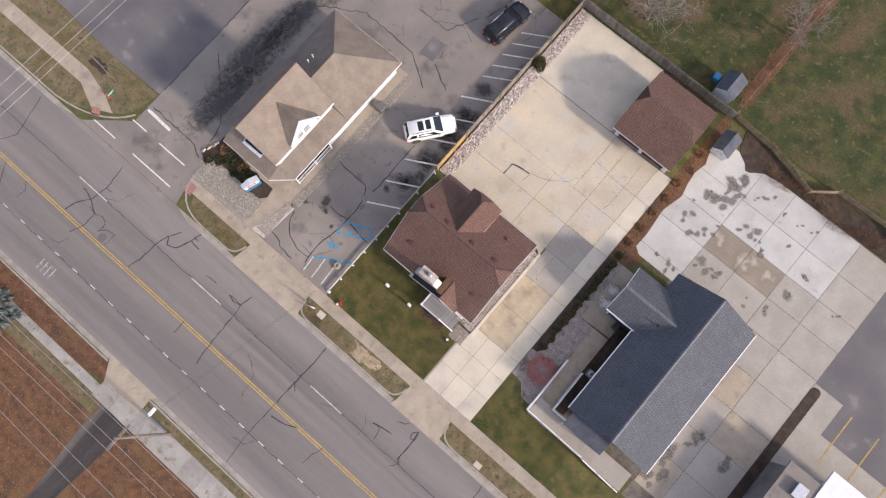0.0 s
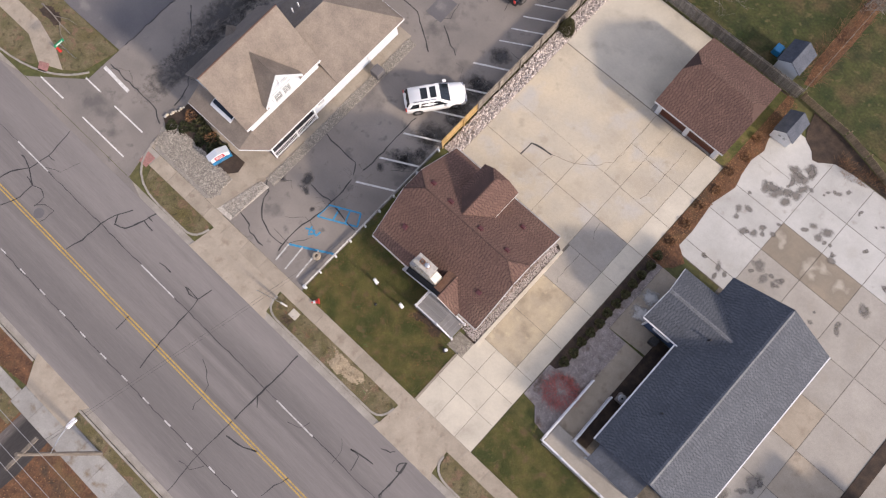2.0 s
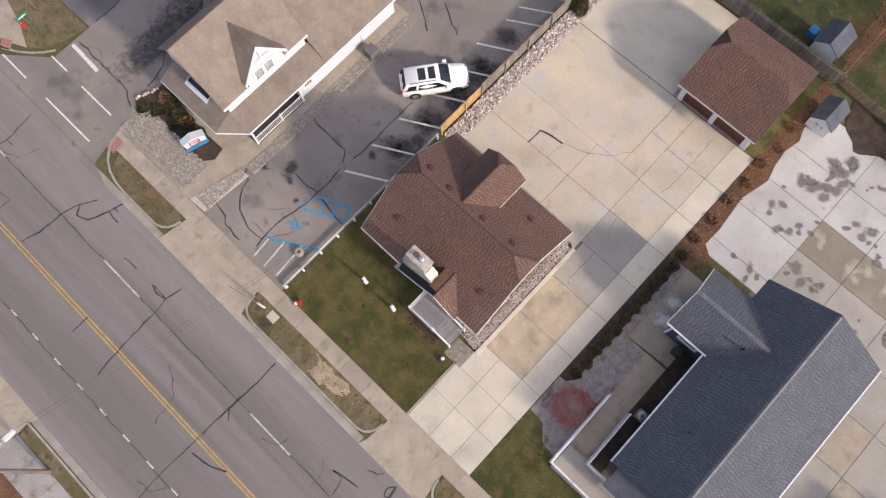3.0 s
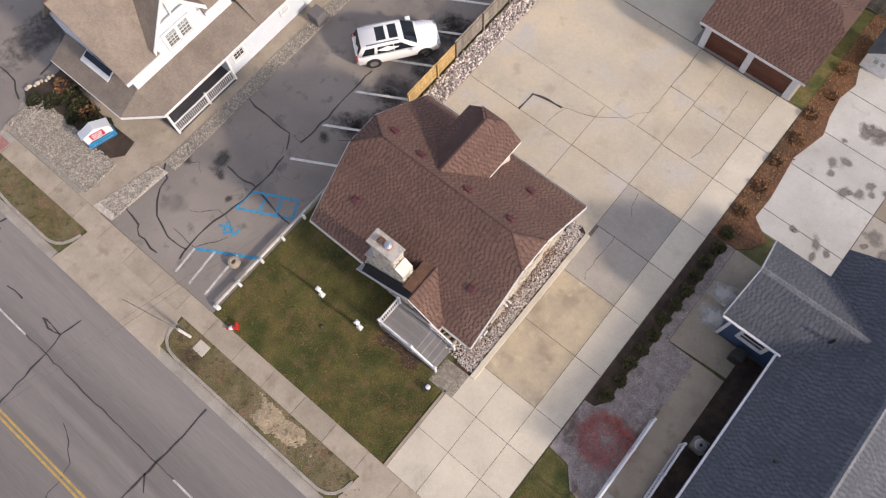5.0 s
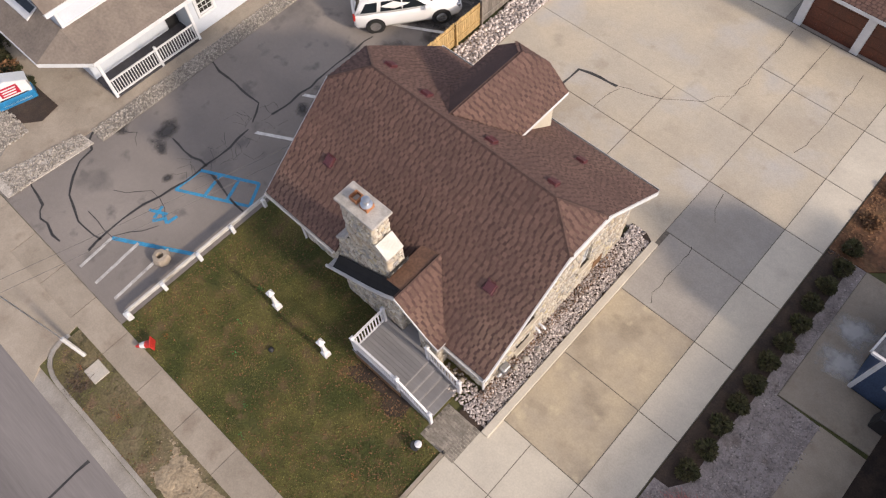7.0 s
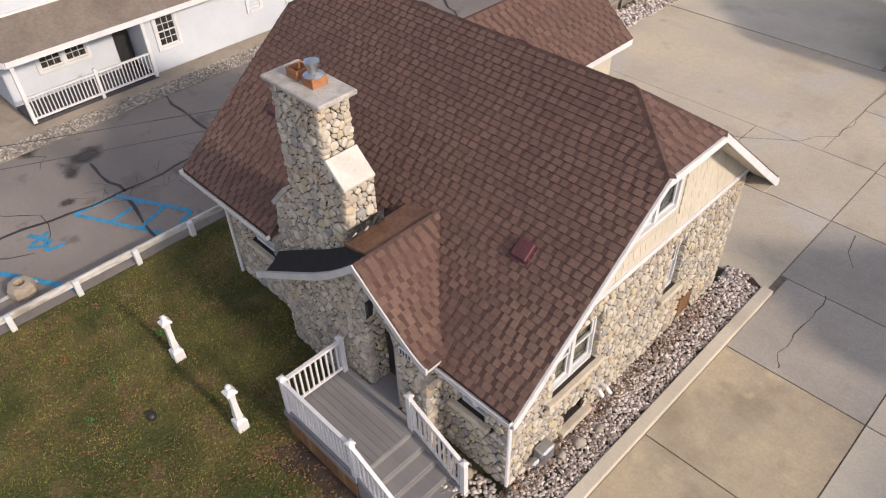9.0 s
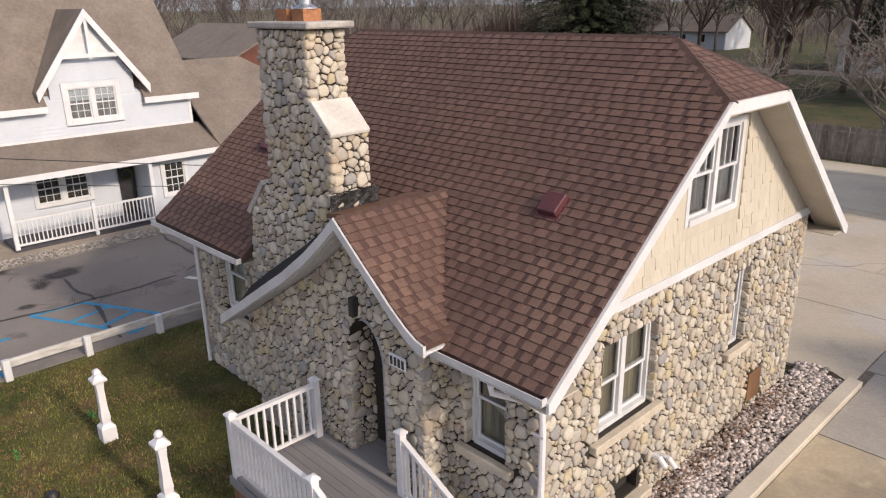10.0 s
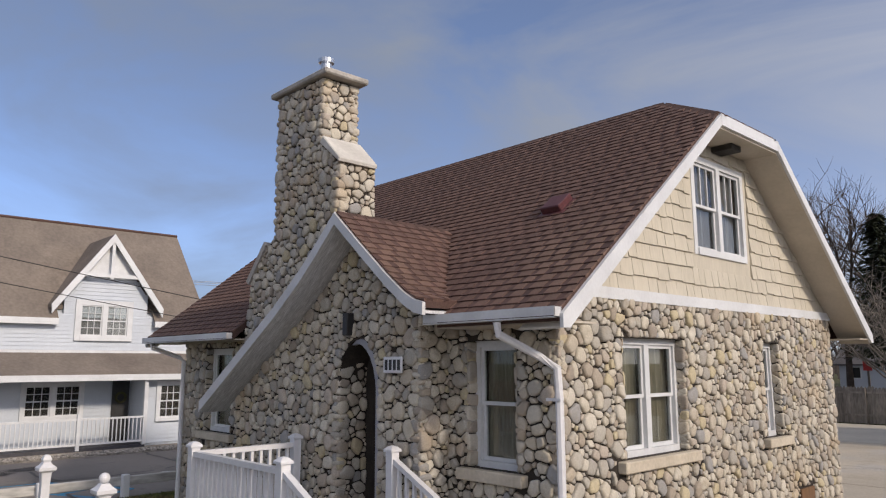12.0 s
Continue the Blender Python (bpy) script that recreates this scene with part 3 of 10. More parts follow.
# sealed cracks across the lanes, from west to east
road_crack(11, 0.09, (-35.2, -4.75), (-34.85, -7.2), (-35.25, -8.85), (-36.1, -9.95), (-36.4, -11.1))
road_crack(12, 0.08, (-34.85, -7.2), (-34.25, -7.15))
road_crack(13, 0.1, (-36.5, -8.6), (-35.95, -8.6), (-35.25, -8.85), (-34.0, -9.6), (-33.95, -10.9), (-34.6, -12.3))
road_crack(14, 0.08, (-34.8, -9.45), (-34.0, -9.6), (-33.25, -9.35), (-32.55, -9.6), (-32.6, -10.6))
road_crack(15, 0.06, (-32.7, -10.5), (-32.1, -9.9), (-31.2, -9.85), (-31.2, -10.7), (-31.3, -11.05))
road_crack(16, 0.11, (-26.7, -5.65), (-27.4, -6.85), (-27.75, -8.05), (-27.85, -9.85), (-28.2, -11.1))
road_crack(17, 0.12, (-27.3, -6.75), (-26.95, -7.35), (-26.05, -7.0), (-25.5, -5.65), (-25.15, -4.5))
road_crack(18, 0.1, (-25.5, -5.65), (-24.4, -5.75))
road_crack(19, 0.08, (-25.5, -5.25), (-24.95, -5.25))
road_crack(20, 0.1, (-17.85, -5.8), (-18.05, -6.95), (-17.9, -8.05), (-17.8, -10.9), (-17.5, -13.2))
road_crack(21, 0.09, (-18.05, -6.95), (-18.8, -7.15), (-19.45, -6.9), (-18.85, -6.85), (-18.05, -6.95))
road_crack(22, 0.1, (-22.25, -7.0), (-21.05, -6.95))
road_crack(23, 0.09, (-20.95, -11.3), (-20.9, -12.55))
road_crack(24, 0.12, (-9.75, -4.85), (-9.65, -6.4), (-9.8, -8.0), (-9.85, -9.35), (-9.85, -11.0))
road_crack(25, 0.09, (-9.85, -8.75), (-9.25, -9.35))
road_crack(26, 0.1, (-9.5, -12.15), (-8.45, -12.05), (-7.1, -11.45))
road_crack(27, 0.07, (-4.25, -11.2), (-4.55, -12.2), (-4.75, -13.3))
road_crack(28, 0.12, (1.1, -4.85), (1.25, -6.15), (1.2, -7.65), (1.6, -8.0))
road_crack(29, 0.09, (-1.4, -7.85), (-1.65, -6.8), (-2.4, -6.85))
road_crack(30, 0.09, (-2.4, -6.85), (-1.65, -6.65), (-0.55, -6.5))
road_crack(31, 0.08, (-0.85, -5.35), (-0.2, -5.1), (0.0, -4.85))
road_crack(32, 0.08, (1.1, -4.85), (0.75, -5.3), (0.9, -5.75), (1.3, -5.6), (1.1, -4.85))
road_crack(33, 0.08, (-9.9, -11.2), (-10.0, -14.5), (-9.7, -18.2))
road_crack(34, 0.08, (-46, -5), (-45, -9), (-46.5, -11.2))
road_crack(35, 0.08, (-44, -11.4), (-42.5, -14), (-44, -18))
road_crack(36, 0.08, (8, -4.7), (8.3, -8), (7.8, -11.3))
road_crack(37, 0.08, (16, -4.7), (16.5, -9), (15.8, -18.2))
for x, y in ((-31.9, -10.7), (-45.5, -15.5)):
    mh = lathe(bmesh.new(), x, y, ((0.42, -0.12), (0.42, -0.113), (0.36, -0.111), (0.36, -0.114), (0.05, -0.113)), 20)
    solid("manhole_cover", mh, "asphalt_dark", "round dark iron manhole cover in the street", "manhole cover")

fine = random.Random(31)
for i in range(10):                                # short hairline cracks across the lanes
    x, y = fine.uniform(-48, 14), fine.choice((-6.2, -8.0, -9.6, -13.0, -14.4, -16.5)) + fine.uniform(-1.0, 1.0)
    a = fine.choice((0.0, 1.57, 1.4, 0.3)) + fine.uniform(-0.4, 0.4)
    n = fine.uniform(0.6, 2.2)
    pts = [(x, y), (x + n * math.cos(a), y + n * math.sin(a)), (x + 1.7 * n * math.cos(a + 0.4), y + 1.7 * n * math.sin(a + 0.4))]
    if all(KERB_S + 0.6 < q[1] < KERB_N - 0.6 for q in pts):
        crack(road, pts, fine.uniform(0.025, 0.055), z=-0.1207, seed=600 + i, wander=0.1)
for i in range(4):                                 # worn white lane legend
    x = -34.6 + 0.5 * i
    part("lane_marking", boxes((x, x + 0.16, -16.6, -15.5, -0.12, -0.1165), (x + 0.16, x + 0.34, -16.1 + 0.2 * (i % 3), -15.98 + 0.2 * (i % 3), -0.12, -0.1165)), "paint_worn", road)

# gutters and kerbs
for y0, y1 in ((KERB_N - 0.5, KERB_N - 0.01), (KERB_S + 0.01, KERB_S + 0.5)):
    solid("gutter_strip", boxes((-300, 300, y0, y1, -0.15, -0.113)), "kerb", "pale concrete gutter strip along the street", "gutter", kind="structure")


def band(pts, width, z0, z1, bm=None):
    """A raised band of constant width, to the left of a ground line."""
    bm = bm or bmesh.new()
    left = []
    for i, (x, y) in enumerate(pts):
        xa, ya = pts[max(i - 1, 0)]
        xb, yb = pts[min(i + 1, len(pts) - 1)]
        d = math.hypot(xb - xa, yb - ya)
        left.append((x - (yb - ya) / d * width, y + (xb - xa) / d * width))
    for i in range(len(pts) - 1):
        prism(bm, [(*pts[i], z0), (*pts[i + 1], z0), (*left[i + 1], z0), (*left[i], z0)], (0, 0, z1 - z0))
    bmesh.ops.remove_doubles(bm, verts=bm.verts[:], dist=0.001)
    return bm


def curve(p0, p1, p2, n=6):
    return [tuple((1 - t) ** 2 * a + 2 * t * (1 - t) * b + t * t * c for a, b, c in zip(p0, p1, p2)) for t in (i / n for i in range(n + 1))]


verge_a = curve((-29.6, -1.0), (-29.3, -4.1), (-25.6, -4.13)) + [(-22.6, -4.13)] + curve((-22.3, -4.1), (-21.4, -3.9), (-21.2, -2.78), 4)
verge_b = curve((-13.95, -2.78), (-14.1, -4.1), (-12.6, -4.13)) + [(-3.4, -4.13)] + curve((-3.1, -4.12), (-2.1, -4.0), (-2.0, -2.78), 4)
verge_c = curve((2.6, -2.78), (2.6, -4.1), (4.2, -4.13)) + [(120, -4.13)]
verge_d = [(-200, -4.05), (-46, -4.05)] + curve((-45, -4.03), (-39.7, -3.6), (-37.7, -0.5), 8)
for line in (verge_a, verge_b, verge_c, verge_d):
    solid("kerb", band(line, 0.15, -0.14, 0.03), "kerb", "pale weathered concrete kerb beside the street", "kerb", kind="structure")
for x0, x1 in ((-200, -23.6), (-18.4, 200)):
    solid("kerb", boxes((x0, x1, KERB_S - 0.15, KERB_S, -0.14, 0.03)), "kerb", "pale weathered concrete kerb beside the street", "kerb", kind="structure")

turf_a = [(x, y + 0.1) for x, y in curve((-27.9, -2.82), (-28.0, -4.1), (-25.6, -4.13)) + [(-22.6, -4.13)] + curve((-22.3, -4.1), (-21.5, -3.9), (-21.4, -2.9), 4)]
turf_b = [(x, y + 0.1) for x, y in curve((-13.8, -2.9), (-13.9, -4.0), (-12.5, -4.13)) + [(-3.4, -4.13)] + curve((-3.1, -4.12), (-2.3, -4.0), (-2.2, -2.9), 4)]
turf_c = [(x, y + 0.1) for x, y in curve((2.8, -2.9), (2.8, -4.0), (4.2, -4.13)) + [(120, -4.13), (120, -2.9)]]
turf_a[0], turf_a[-1], turf_b[0], turf_b[-1] = (-28.2, -2.33), (-21.35, -2.33), (-13.8, -2.33), (-2.15, -2.33)
turf_c[0], turf_c[-1] = (2.75, -2.33), (120, -2.33)
for pts in (turf_a, turf_b, turf_c):
    solid("verge", slab_xy(pts, -0.05, 0.012), "dead_turf", "strip of worn patchy turf between kerb and pavement", "verge", kind="structure")
solid("verge", slab_xy([(-200, -3.9), (-45.5, -3.9), (-43.0, -3.6), (-41.7, -3.0), (-41.5, -2.6), (-44.0, -1.58), (-200, -1.58)], -0.05, 0.012), "dead_turf", "strip of worn patchy turf between kerb and pavement", "verge", kind="structure")
solid("verge", slab_xy([(-200, -20.0), (-25.6, -20.0), (-22.6, -19.6), (-23.5, KERB_S - 0.16), (-200, KERB_S - 0.16)], -0.05, 0.012), "leaf_litter", "strip of turf under fallen leaves across the street", "verge", kind="structure")
solid("verge", boxes((-18.2, 200, -18.98, KERB_S - 0.16, -0.05, 0.012)), "dead_turf", "strip of worn turf across the street", "verge", kind="structure")


def mound(name, x0, x1, y0, y1, rise, seed, mat, label, category, step=0.09):
    """A low uneven heap whose ragged rim sinks into the ground round it."""
    bm = bmesh.new()
    nx, ny = int((x1 - x0) / step), int((y1 - y0) / step)
    rows = []
    for j in range(ny + 1):
        row = []
        for i in range(nx + 1):
            x, y = x0 + (x1 - x0) * i / nx, y0 + (y1 - y0) * j / ny
            u, v = 2 * i / nx - 1, 2 * j / ny - 1
            edge = 1 - max(abs(u) ** 3, abs(v) ** 3)
            n1 = noise.noise(Vector((x * 0.9 + seed, y * 0.9, 0)))
            n2 = noise.noise(Vector((x * 4 + seed, y * 4, 1)))
            n3 = noise.noise(Vector((x * 11, y * 11 + seed, 2)))
            z = -0.05 + 0.082 * edge + 0.05 * n1 + rise * (0.5 * n2 + 0.5 * n3)
            row.append(bm.verts.new((x, y, max(-0.049, min(z, 0.012 + rise * 1.6)))))
        rows.append(row)
    for a_, b_ in zip(rows, rows[1:]):
        for i in range(nx):
            bm.faces.new((a_[i], a_[i + 1], b_[i + 1], b_[i]))
    return smooth(solid(name, bm, mat, label, category, kind="structure", fix=False))


mound("soil_patch", -45.4, -42.6, 0.1, 2.2, 0.03, 6, "soil", "bare brown soil patch on the corner turf", "soil", 0.12)
mound("sand_patch", -8.7, -3.7, -4.0, -2.37, 0.045, 3, "sand", "bare lumpy patch of pale sand beside the kerb", "sand patch")


# aprons: sloped concrete from the gutter up to the pavement
def apron(foot, knee, head, mat, label, thick=0.1):
    """foot, knee and head are ((x0, x1), y, z) lines from the gutter inwards."""
    bm = bmesh.new()
    rows = [[bm.verts.new((x, y, z + dz)) for dz in (0, -thick) for x in xs] for xs, y, z in (foot, knee, head)]
    for p, q in zip(rows, rows[1:]):
        for i, j in ((0, 1), (1, 3), (3, 2), (2, 0)):
            bm.faces.new((p[i], p[j], q[j], q[i]))
    bm.faces.new((rows[0][0], rows[0][1], rows[0][3], rows[0][2]))
    bm.faces.new((rows[2][0], rows[2][1], rows[2][3], rows[2][2]))
    return solid("apron", bm, mat, label, "apron", kind="structure")


apron(((-21.6, -13.4), -4.64, -0.108), ((-21.4, -13.7), -4.1, -0.012), ((-21.1, -14.0), -2.34, 0.012), "concrete_walk", "sloped concrete apron at the car park entrance")
apron(((-2.4, 3.1), -4.64, -0.108), ((-2.2, 2.8), -4.1, -0.012), ((-2.0, 2.6), -2.34, 0.012), "concrete_walk", "sloped concrete apron at the driveway mouth")
apron(((-44.6, -27.0), -4.66, -0.108), ((-41.3, -28.9), -4.05, -0.02), ((-37.5, -29.6), -1.0, 0.004), "asphalt_lot", "worn asphalt mouth of the side lane")
apron(((-23.8, -18.1), KERB_S + 0.5, -0.108), ((-23.5, -18.4), KERB_S - 0.05, -0.012), ((-22.5, -18.3), -19.7, 0.016), "concrete_walk", "sloped concrete apron across the street")

lot = solid("parking_lot", slab_xy([(-37.4, -1.0), (-29.6, -1.28), (-12.85, -1.3), (-12.85, 60), (-37.4, 60)], -0.1, 0.0), "asphalt_lot", "worn patched asphalt car park", "car park", kind="structure")
solid("side_lot", slab_xy([(-90, 3.6), (-52, 2.8), (-43.5, 2.3), (-37.42, 2.45), (-37.42, 60), (-90, 60)], -0.1, 0.006), "asphalt_dark", "dark sealed asphalt lot", "car park", kind="structure")
solid("asphalt_patch", slab_xy([(-21.55, 21.25), (-20.0, 21.3), (-20.1, 23.4), (-21.6, 23.3)], 0.0, 0.006), "asphalt_dark", "dark square asphalt patch in the car park", "patch", kind="structure")
part("stop_bar", slab_xy([(-37.2, 0.55), (-34.2, 0.42), (-34.2, 0.7), (-37.2, 0.83)], 0.0, 0.006), "paint_stall", lot)
for x0, x1, y_, z_ in ((-34.1, -30.8, -1.04, 0.008), (-37.6, -35.8, -1.0, 0.008), (-35.3, -30.4, -3.36, -0.007), (-40.4, -37.6, -3.36, -0.006)):
    part("crossing_line", boxes((x0, x1, y_, y_ + 0.12, z_ - 0.03, z_)), "paint_stall", lot)
for y in (7.25, 9.85, 12.5, 15.15, 17.8, 20.4):
    part("stall_line", slab_xy([(-15.75, y), (-13.0, y + 1.5), (-13.0, y + 1.66), (-15.75, y + 0.16)], 0.0, 0.008), "paint_stall", lot)
for y in (23.2, 24.6, 26.0, 27.4, 28.8):
    part("stall_line", slab_xy([(-15.5, y), (-13.1, y + 1.4), (-13.1, y + 1.53), (-15.5, y + 0.13)], 0.0, 0.008), "paint_stall", lot)
for x, y in ((-20.0, 30.5), (-22.6, 30.0)):
    part("stall_line", slab_xy([(x, y), (x + 2.2, y + 3.0), (x + 2.3, y + 3.0), (x + 0.1, y)], 0.0, 0.008), "paint_stall", lot)


def stroke(parent, name, p, q, w, mat):
    (x0, y0), (x1, y1) = p, q
    d = math.hypot(x1 - x0, y1 - y0)
    nx, ny = -(y1 - y0) / d * w / 2, (x1 - x0) / d * w / 2
    stroke.count += 1
    part(name, slab_xy([(x0 + nx, y0 + ny), (x1 + nx, y1 + ny), (x1 - nx, y1 - ny), (x0 - nx, y0 - ny)], 0.0, 0.003 + 0.0012 * (stroke.count % 6)), mat, parent)


stroke.count = 0
HC = {"a": (-16.05, 0.5), "b": (-13.0, 2.25)}
stroke(lot, "blue_line", HC["a"], HC["b"], 0.16, "paint_blue")
stroke(lot, "aisle_line", HC["a"], (-15.9, -1.0), 0.12, "paint_white")
stroke(lot, "aisle_line", (-15.1, 1.05), (-14.9, -1.0), 0.12, "paint_white")
stroke(lot, "aisle_line", (-14.05, 1.65), (-13.85, -0.9), 0.12, "paint_white")
for p, q in (((-15.96, 4.67), (-13.73, 5.81)), ((-15.99, 3.45), (-13.21, 4.88)), ((-15.96, 4.67), (-15.99, 3.45)), ((-15.19, 5.05), (-14.9, 4.02)),
             ((-14.47, 5.42), (-14.07, 4.44)), ((-13.73, 5.81), (-13.21, 4.88))):
    stroke(lot, "blue_hatch", p, q, 0.13, "paint_blue")
for p, q in (((-16.0, 2.2), (-15.3, 2.55)), ((-15.75, 2.65), (-15.55, 2.1)), ((-15.45, 2.45), (-15.0, 2.3)), ((-15.0, 2.3), (-14.95, 2.75)), ((-15.5, 1.98), (-15.2, 2.4))):
    stroke(lot, "blue_symbol", p, q, 0.13, "paint_blue")
for i, pts in enumerate(([(-20.84, 2.85), (-20.19, 2.33), (-19.66, 1.15), (-18.86, 0.48), (-17.71, 0.12), (-16.3, 0.2)], [(-20.9, 8.62), (-19.47, 8.43), (-18.04, 8.4), (-16.88, 8.47), (-16.25, 7.57)], [(-15.92, 14.23), (-15.99, 12.68), (-15.82, 10.9), (-15.96, 8.36)], [(-16.02, 7.2), (-15.93, 4.96), (-16.0, 3.98), (-16.35, 2.26), (-16.48, 1.12), (-16.25, -0.4)], [(-20.72, -0.71), (-20.79, -0.03), (-19.4, -0.48), (-18.87, -0.82), (-17.4, -0.9)], [(-18.04, 4.89), (-16.68, 4.9), (-15.93, 4.96)],
                         [(-24.5, 24.5), (-21, 24.6), (-19.5, 27.4)], [(-19.6, 21.3), (-17.2, 20.0)],
                         [(-15.63, 4.93), (-14.31, 4.68), (-13.17, 4.57)], [(-22, 20.8), (-19, 18.8)], [(-37, 1.2), (-31.5, 1.0), (-30.3, 0.4)], [(-36, 9), (-31, 4), (-30.6, 2.2)],
                         [(-19, 28), (-18, 32), (-20, 36)], [(-37.4, 3), (-37.4, 45)], [(-33, 18), (-28, 21), (-22, 20.8)])):
    crack(lot, pts, 0.1, z=0.002, seed=40 + i, wander=0.09)
fine = random.Random(33)
for i in range(34):
    x, y, a, n = fine.uniform(-36.5, -14), fine.uniform(0, 34), fine.uniform(0, 3.1), fine.uniform(0.6, 1.8)
    if not (-30.0 < x < -19.8 and y < 20):
        crack(lot, [(x, y), (x + n * math.cos(a), y + n * math.sin(a)), (x + 1.8 * n * math.cos(a + 0.5), y + 1.8 * n * math.sin(a + 0.5))], fine.uniform(0.02, 0.045), z=0.001, seed=700 + i, wander=0.1)
net = random.Random(12)
for i in range(22):                                # crazed strip beside the long crack
    x, y = -16.2 + net.gauss(0, 0.45), net.uniform(3.6, 8.8)
    a = net.uniform(0, 3.14)
    crack(lot, [(x, y), (x + 0.55 * math.cos(a), y + 0.55 * math.sin(a)), (x + 0.9 * math.cos(a + 0.7), y + 0.9 * math.sin(a + 0.7))], 0.014, z=0.0005, seed=300 + i, wander=0.07)

def stain(parent, x, y, r_, seed, mat="oil", z=0.0, shape=None):
    """A soaked-in blot: a ragged flat disc whose colour thins out towards the rim."""
    g = random.Random(seed)
    sx, sy, tw = shape or (g.uniform(0.7, 1.3), g.uniform(0.5, 1.0), g.uniform(0, 3))
    verts, faces, fade, K = [(x, y, z + 0.003)], [], [1.0], 28
    for f in (0.3, 0.6, 0.85, 1.1):
        for i in range(K):
            a = 2 * math.pi * i / K
            q = f * r_ * (1.0 + 0.4 * noise.noise(Vector((math.cos(a) * 0.9 + seed * 3.7, math.sin(a) * 0.9, 0))))
            u, v = q * sx * math.cos(a), q * sy * math.sin(a)
            verts.append((x + u * math.cos(tw) - v * math.sin(tw), y + u * math.sin(tw) + v * math.cos(tw), z + 0.003))
            fade.append(1.1 - f)
    faces += [(0, 1 + i, 1 + (i + 1) % K) for i in range(K)]
    for ring in range(3):
        b0 = 1 + ring * K
        faces += [(b0 + i, b0 + K + i, b0 + K + (i + 1) % K, b0 + (i + 1) % K) for i in range(K)]
    me = quads("stain", verts, faces, mat)
    me.attributes.new("fade", "FLOAT", "POINT").data.foreach_set("value", fade)
    under(new("stain", me), parent)


for i, (x, y, r_) in enumerate(((-14.2, 10.8, 0.8), (-14.0, 13.4, 1.0), (-13.9, 18.6, 0.9), (-14.3, 19.4, 0.6), (-18.58, 5.0, 0.75), (-20.17, 3.73, 0.4), (-16.66, 3.57, 0.3), (-15.2, 9.39, 0.35), (-13.6, 12.28, 0.6), (-18.1, 4.3, 0.45), (-13.8, 15.9, 0.7), (-14.5, 22.3, 0.8))):
    stain(lot, x, y, r_ * 1.15, 200 + i)
for i, (x, y, r_) in enumerate(((-32.3, 6.5, 6.0), (-33.4, 11.0, 6.5), (-32.6, 16.0, 5.5), (-31.9, 22.0, 4.0))):   # long damp streaks down the lane
    stain(lot, x, y, r_, 240 + i, shape=(1.0, 0.26, 1.5 + 0.06 * i))
for i, (x, y) in enumerate(((-14.2, 11.2), (-14.0, 14.0), (-14.1, 16.8), (-14.0, 19.4))):   # damp stall ends along the fence
    stain(lot, x, y, 1.7, 250 + i, shape=(1.0, 0.55, 0.5))

# pavement slabs
walk_n = solid("pavement_north", boxes((-29.4, 120, -2.42, -1.31, -0.1, -0.004)), "kerb", "concrete pavement along the street", "pavement", kind="structure")
walk_w = solid("pavement_west", slab_xy([(-200, -1.55), (-44.0, -1.55), (-41.4, -2.65), (-39.5, -1.75), (-41.5, -0.85), (-44.2, -0.2), (-200, -0.15)], -0.1, 0.016), "concrete_walk", "concrete pavement along the street", "pavement", kind="structure")
walk_s = solid("pavement_south", boxes((-200, -22.6, -20.95, -20.02, -0.1, -0.004), (-22.6, -18.3, -21.1, -19.62, -0.1, -0.004), (-18.3, 200, -21.1, -19.0, -0.1, -0.004)), "kerb", "concrete pavement across the street", "pavement", kind="structure")


def slab_piece(x0, x1, y0, y1, top, name="slab", mat="concrete_walk", parent=None, lip=0.012):
    bm = boxes((x0 + lip, x1 - lip, y0 + lip, y1 - lip, top - 0.05, top))
    return part(name, bm, mat, parent)


for parent, first, last, y0, y1 in ((walk_n, -28.4, 40.0, -2.42, -1.31), (walk_w, -75, -44.4, -1.55, -0.15), (walk_s, -52.6, -22.6, -20.95, -20.02), (walk_s, -22.6, -18.3, -21.1, -19.62), (walk_s, -18.3, 20, -21.1, -19.0)):
    x = first
    while x < last:
        slab_piece(x, min(x + 2.0, last), y0, y1, 0.022, mat="concrete_pale" if parent is walk_s else "concrete_walk", parent=parent)
        x += 2.0
solid("tactile_pad", boxes((-29.3, -28.5, -2.7, -1.7, -0.02, 0.026)), "tactile", "faded red tactile pad at the kerb ramp", "tactile pad", kind="structure")
solid("tactile_pad", slab_xy([(-41.5, -2.5), (-40.7, -2.1), (-40.3, -2.75), (-41.0, -3.1)], -0.02, 0.03), "tactile", "faded red tactile pad at the kerb ramp", "tactile pad", kind="structure")

# driveway and court
court = solid("driveway", slab_xy([(-1.4, -1.31), (3.86, -1.31), (3.86, 34.4), (-11.5, 34.4), (-11.5, 14.0), (-0.72, 13.6), (-0.72, 4.4), (-1.4, 3.9)], -0.12, -0.012), "joint", "broad jointed concrete driveway and rear court", "driveway", kind="structure")
ys = (5.15, 8.3, 11.5, 14.45, 17.35, 20.3, 23.3, 26.6)
for x0, x1 in ((-1.36, 0.45), (0.45, 2.32), (2.32, 3.84)):
    for y0, y1 in ((-1.31, 1.0), (1.0, 3.05), (3.05, 5.15)):
        slab_piece(x0, x1, y0, y1, 0.012, mat="concrete", parent=court)
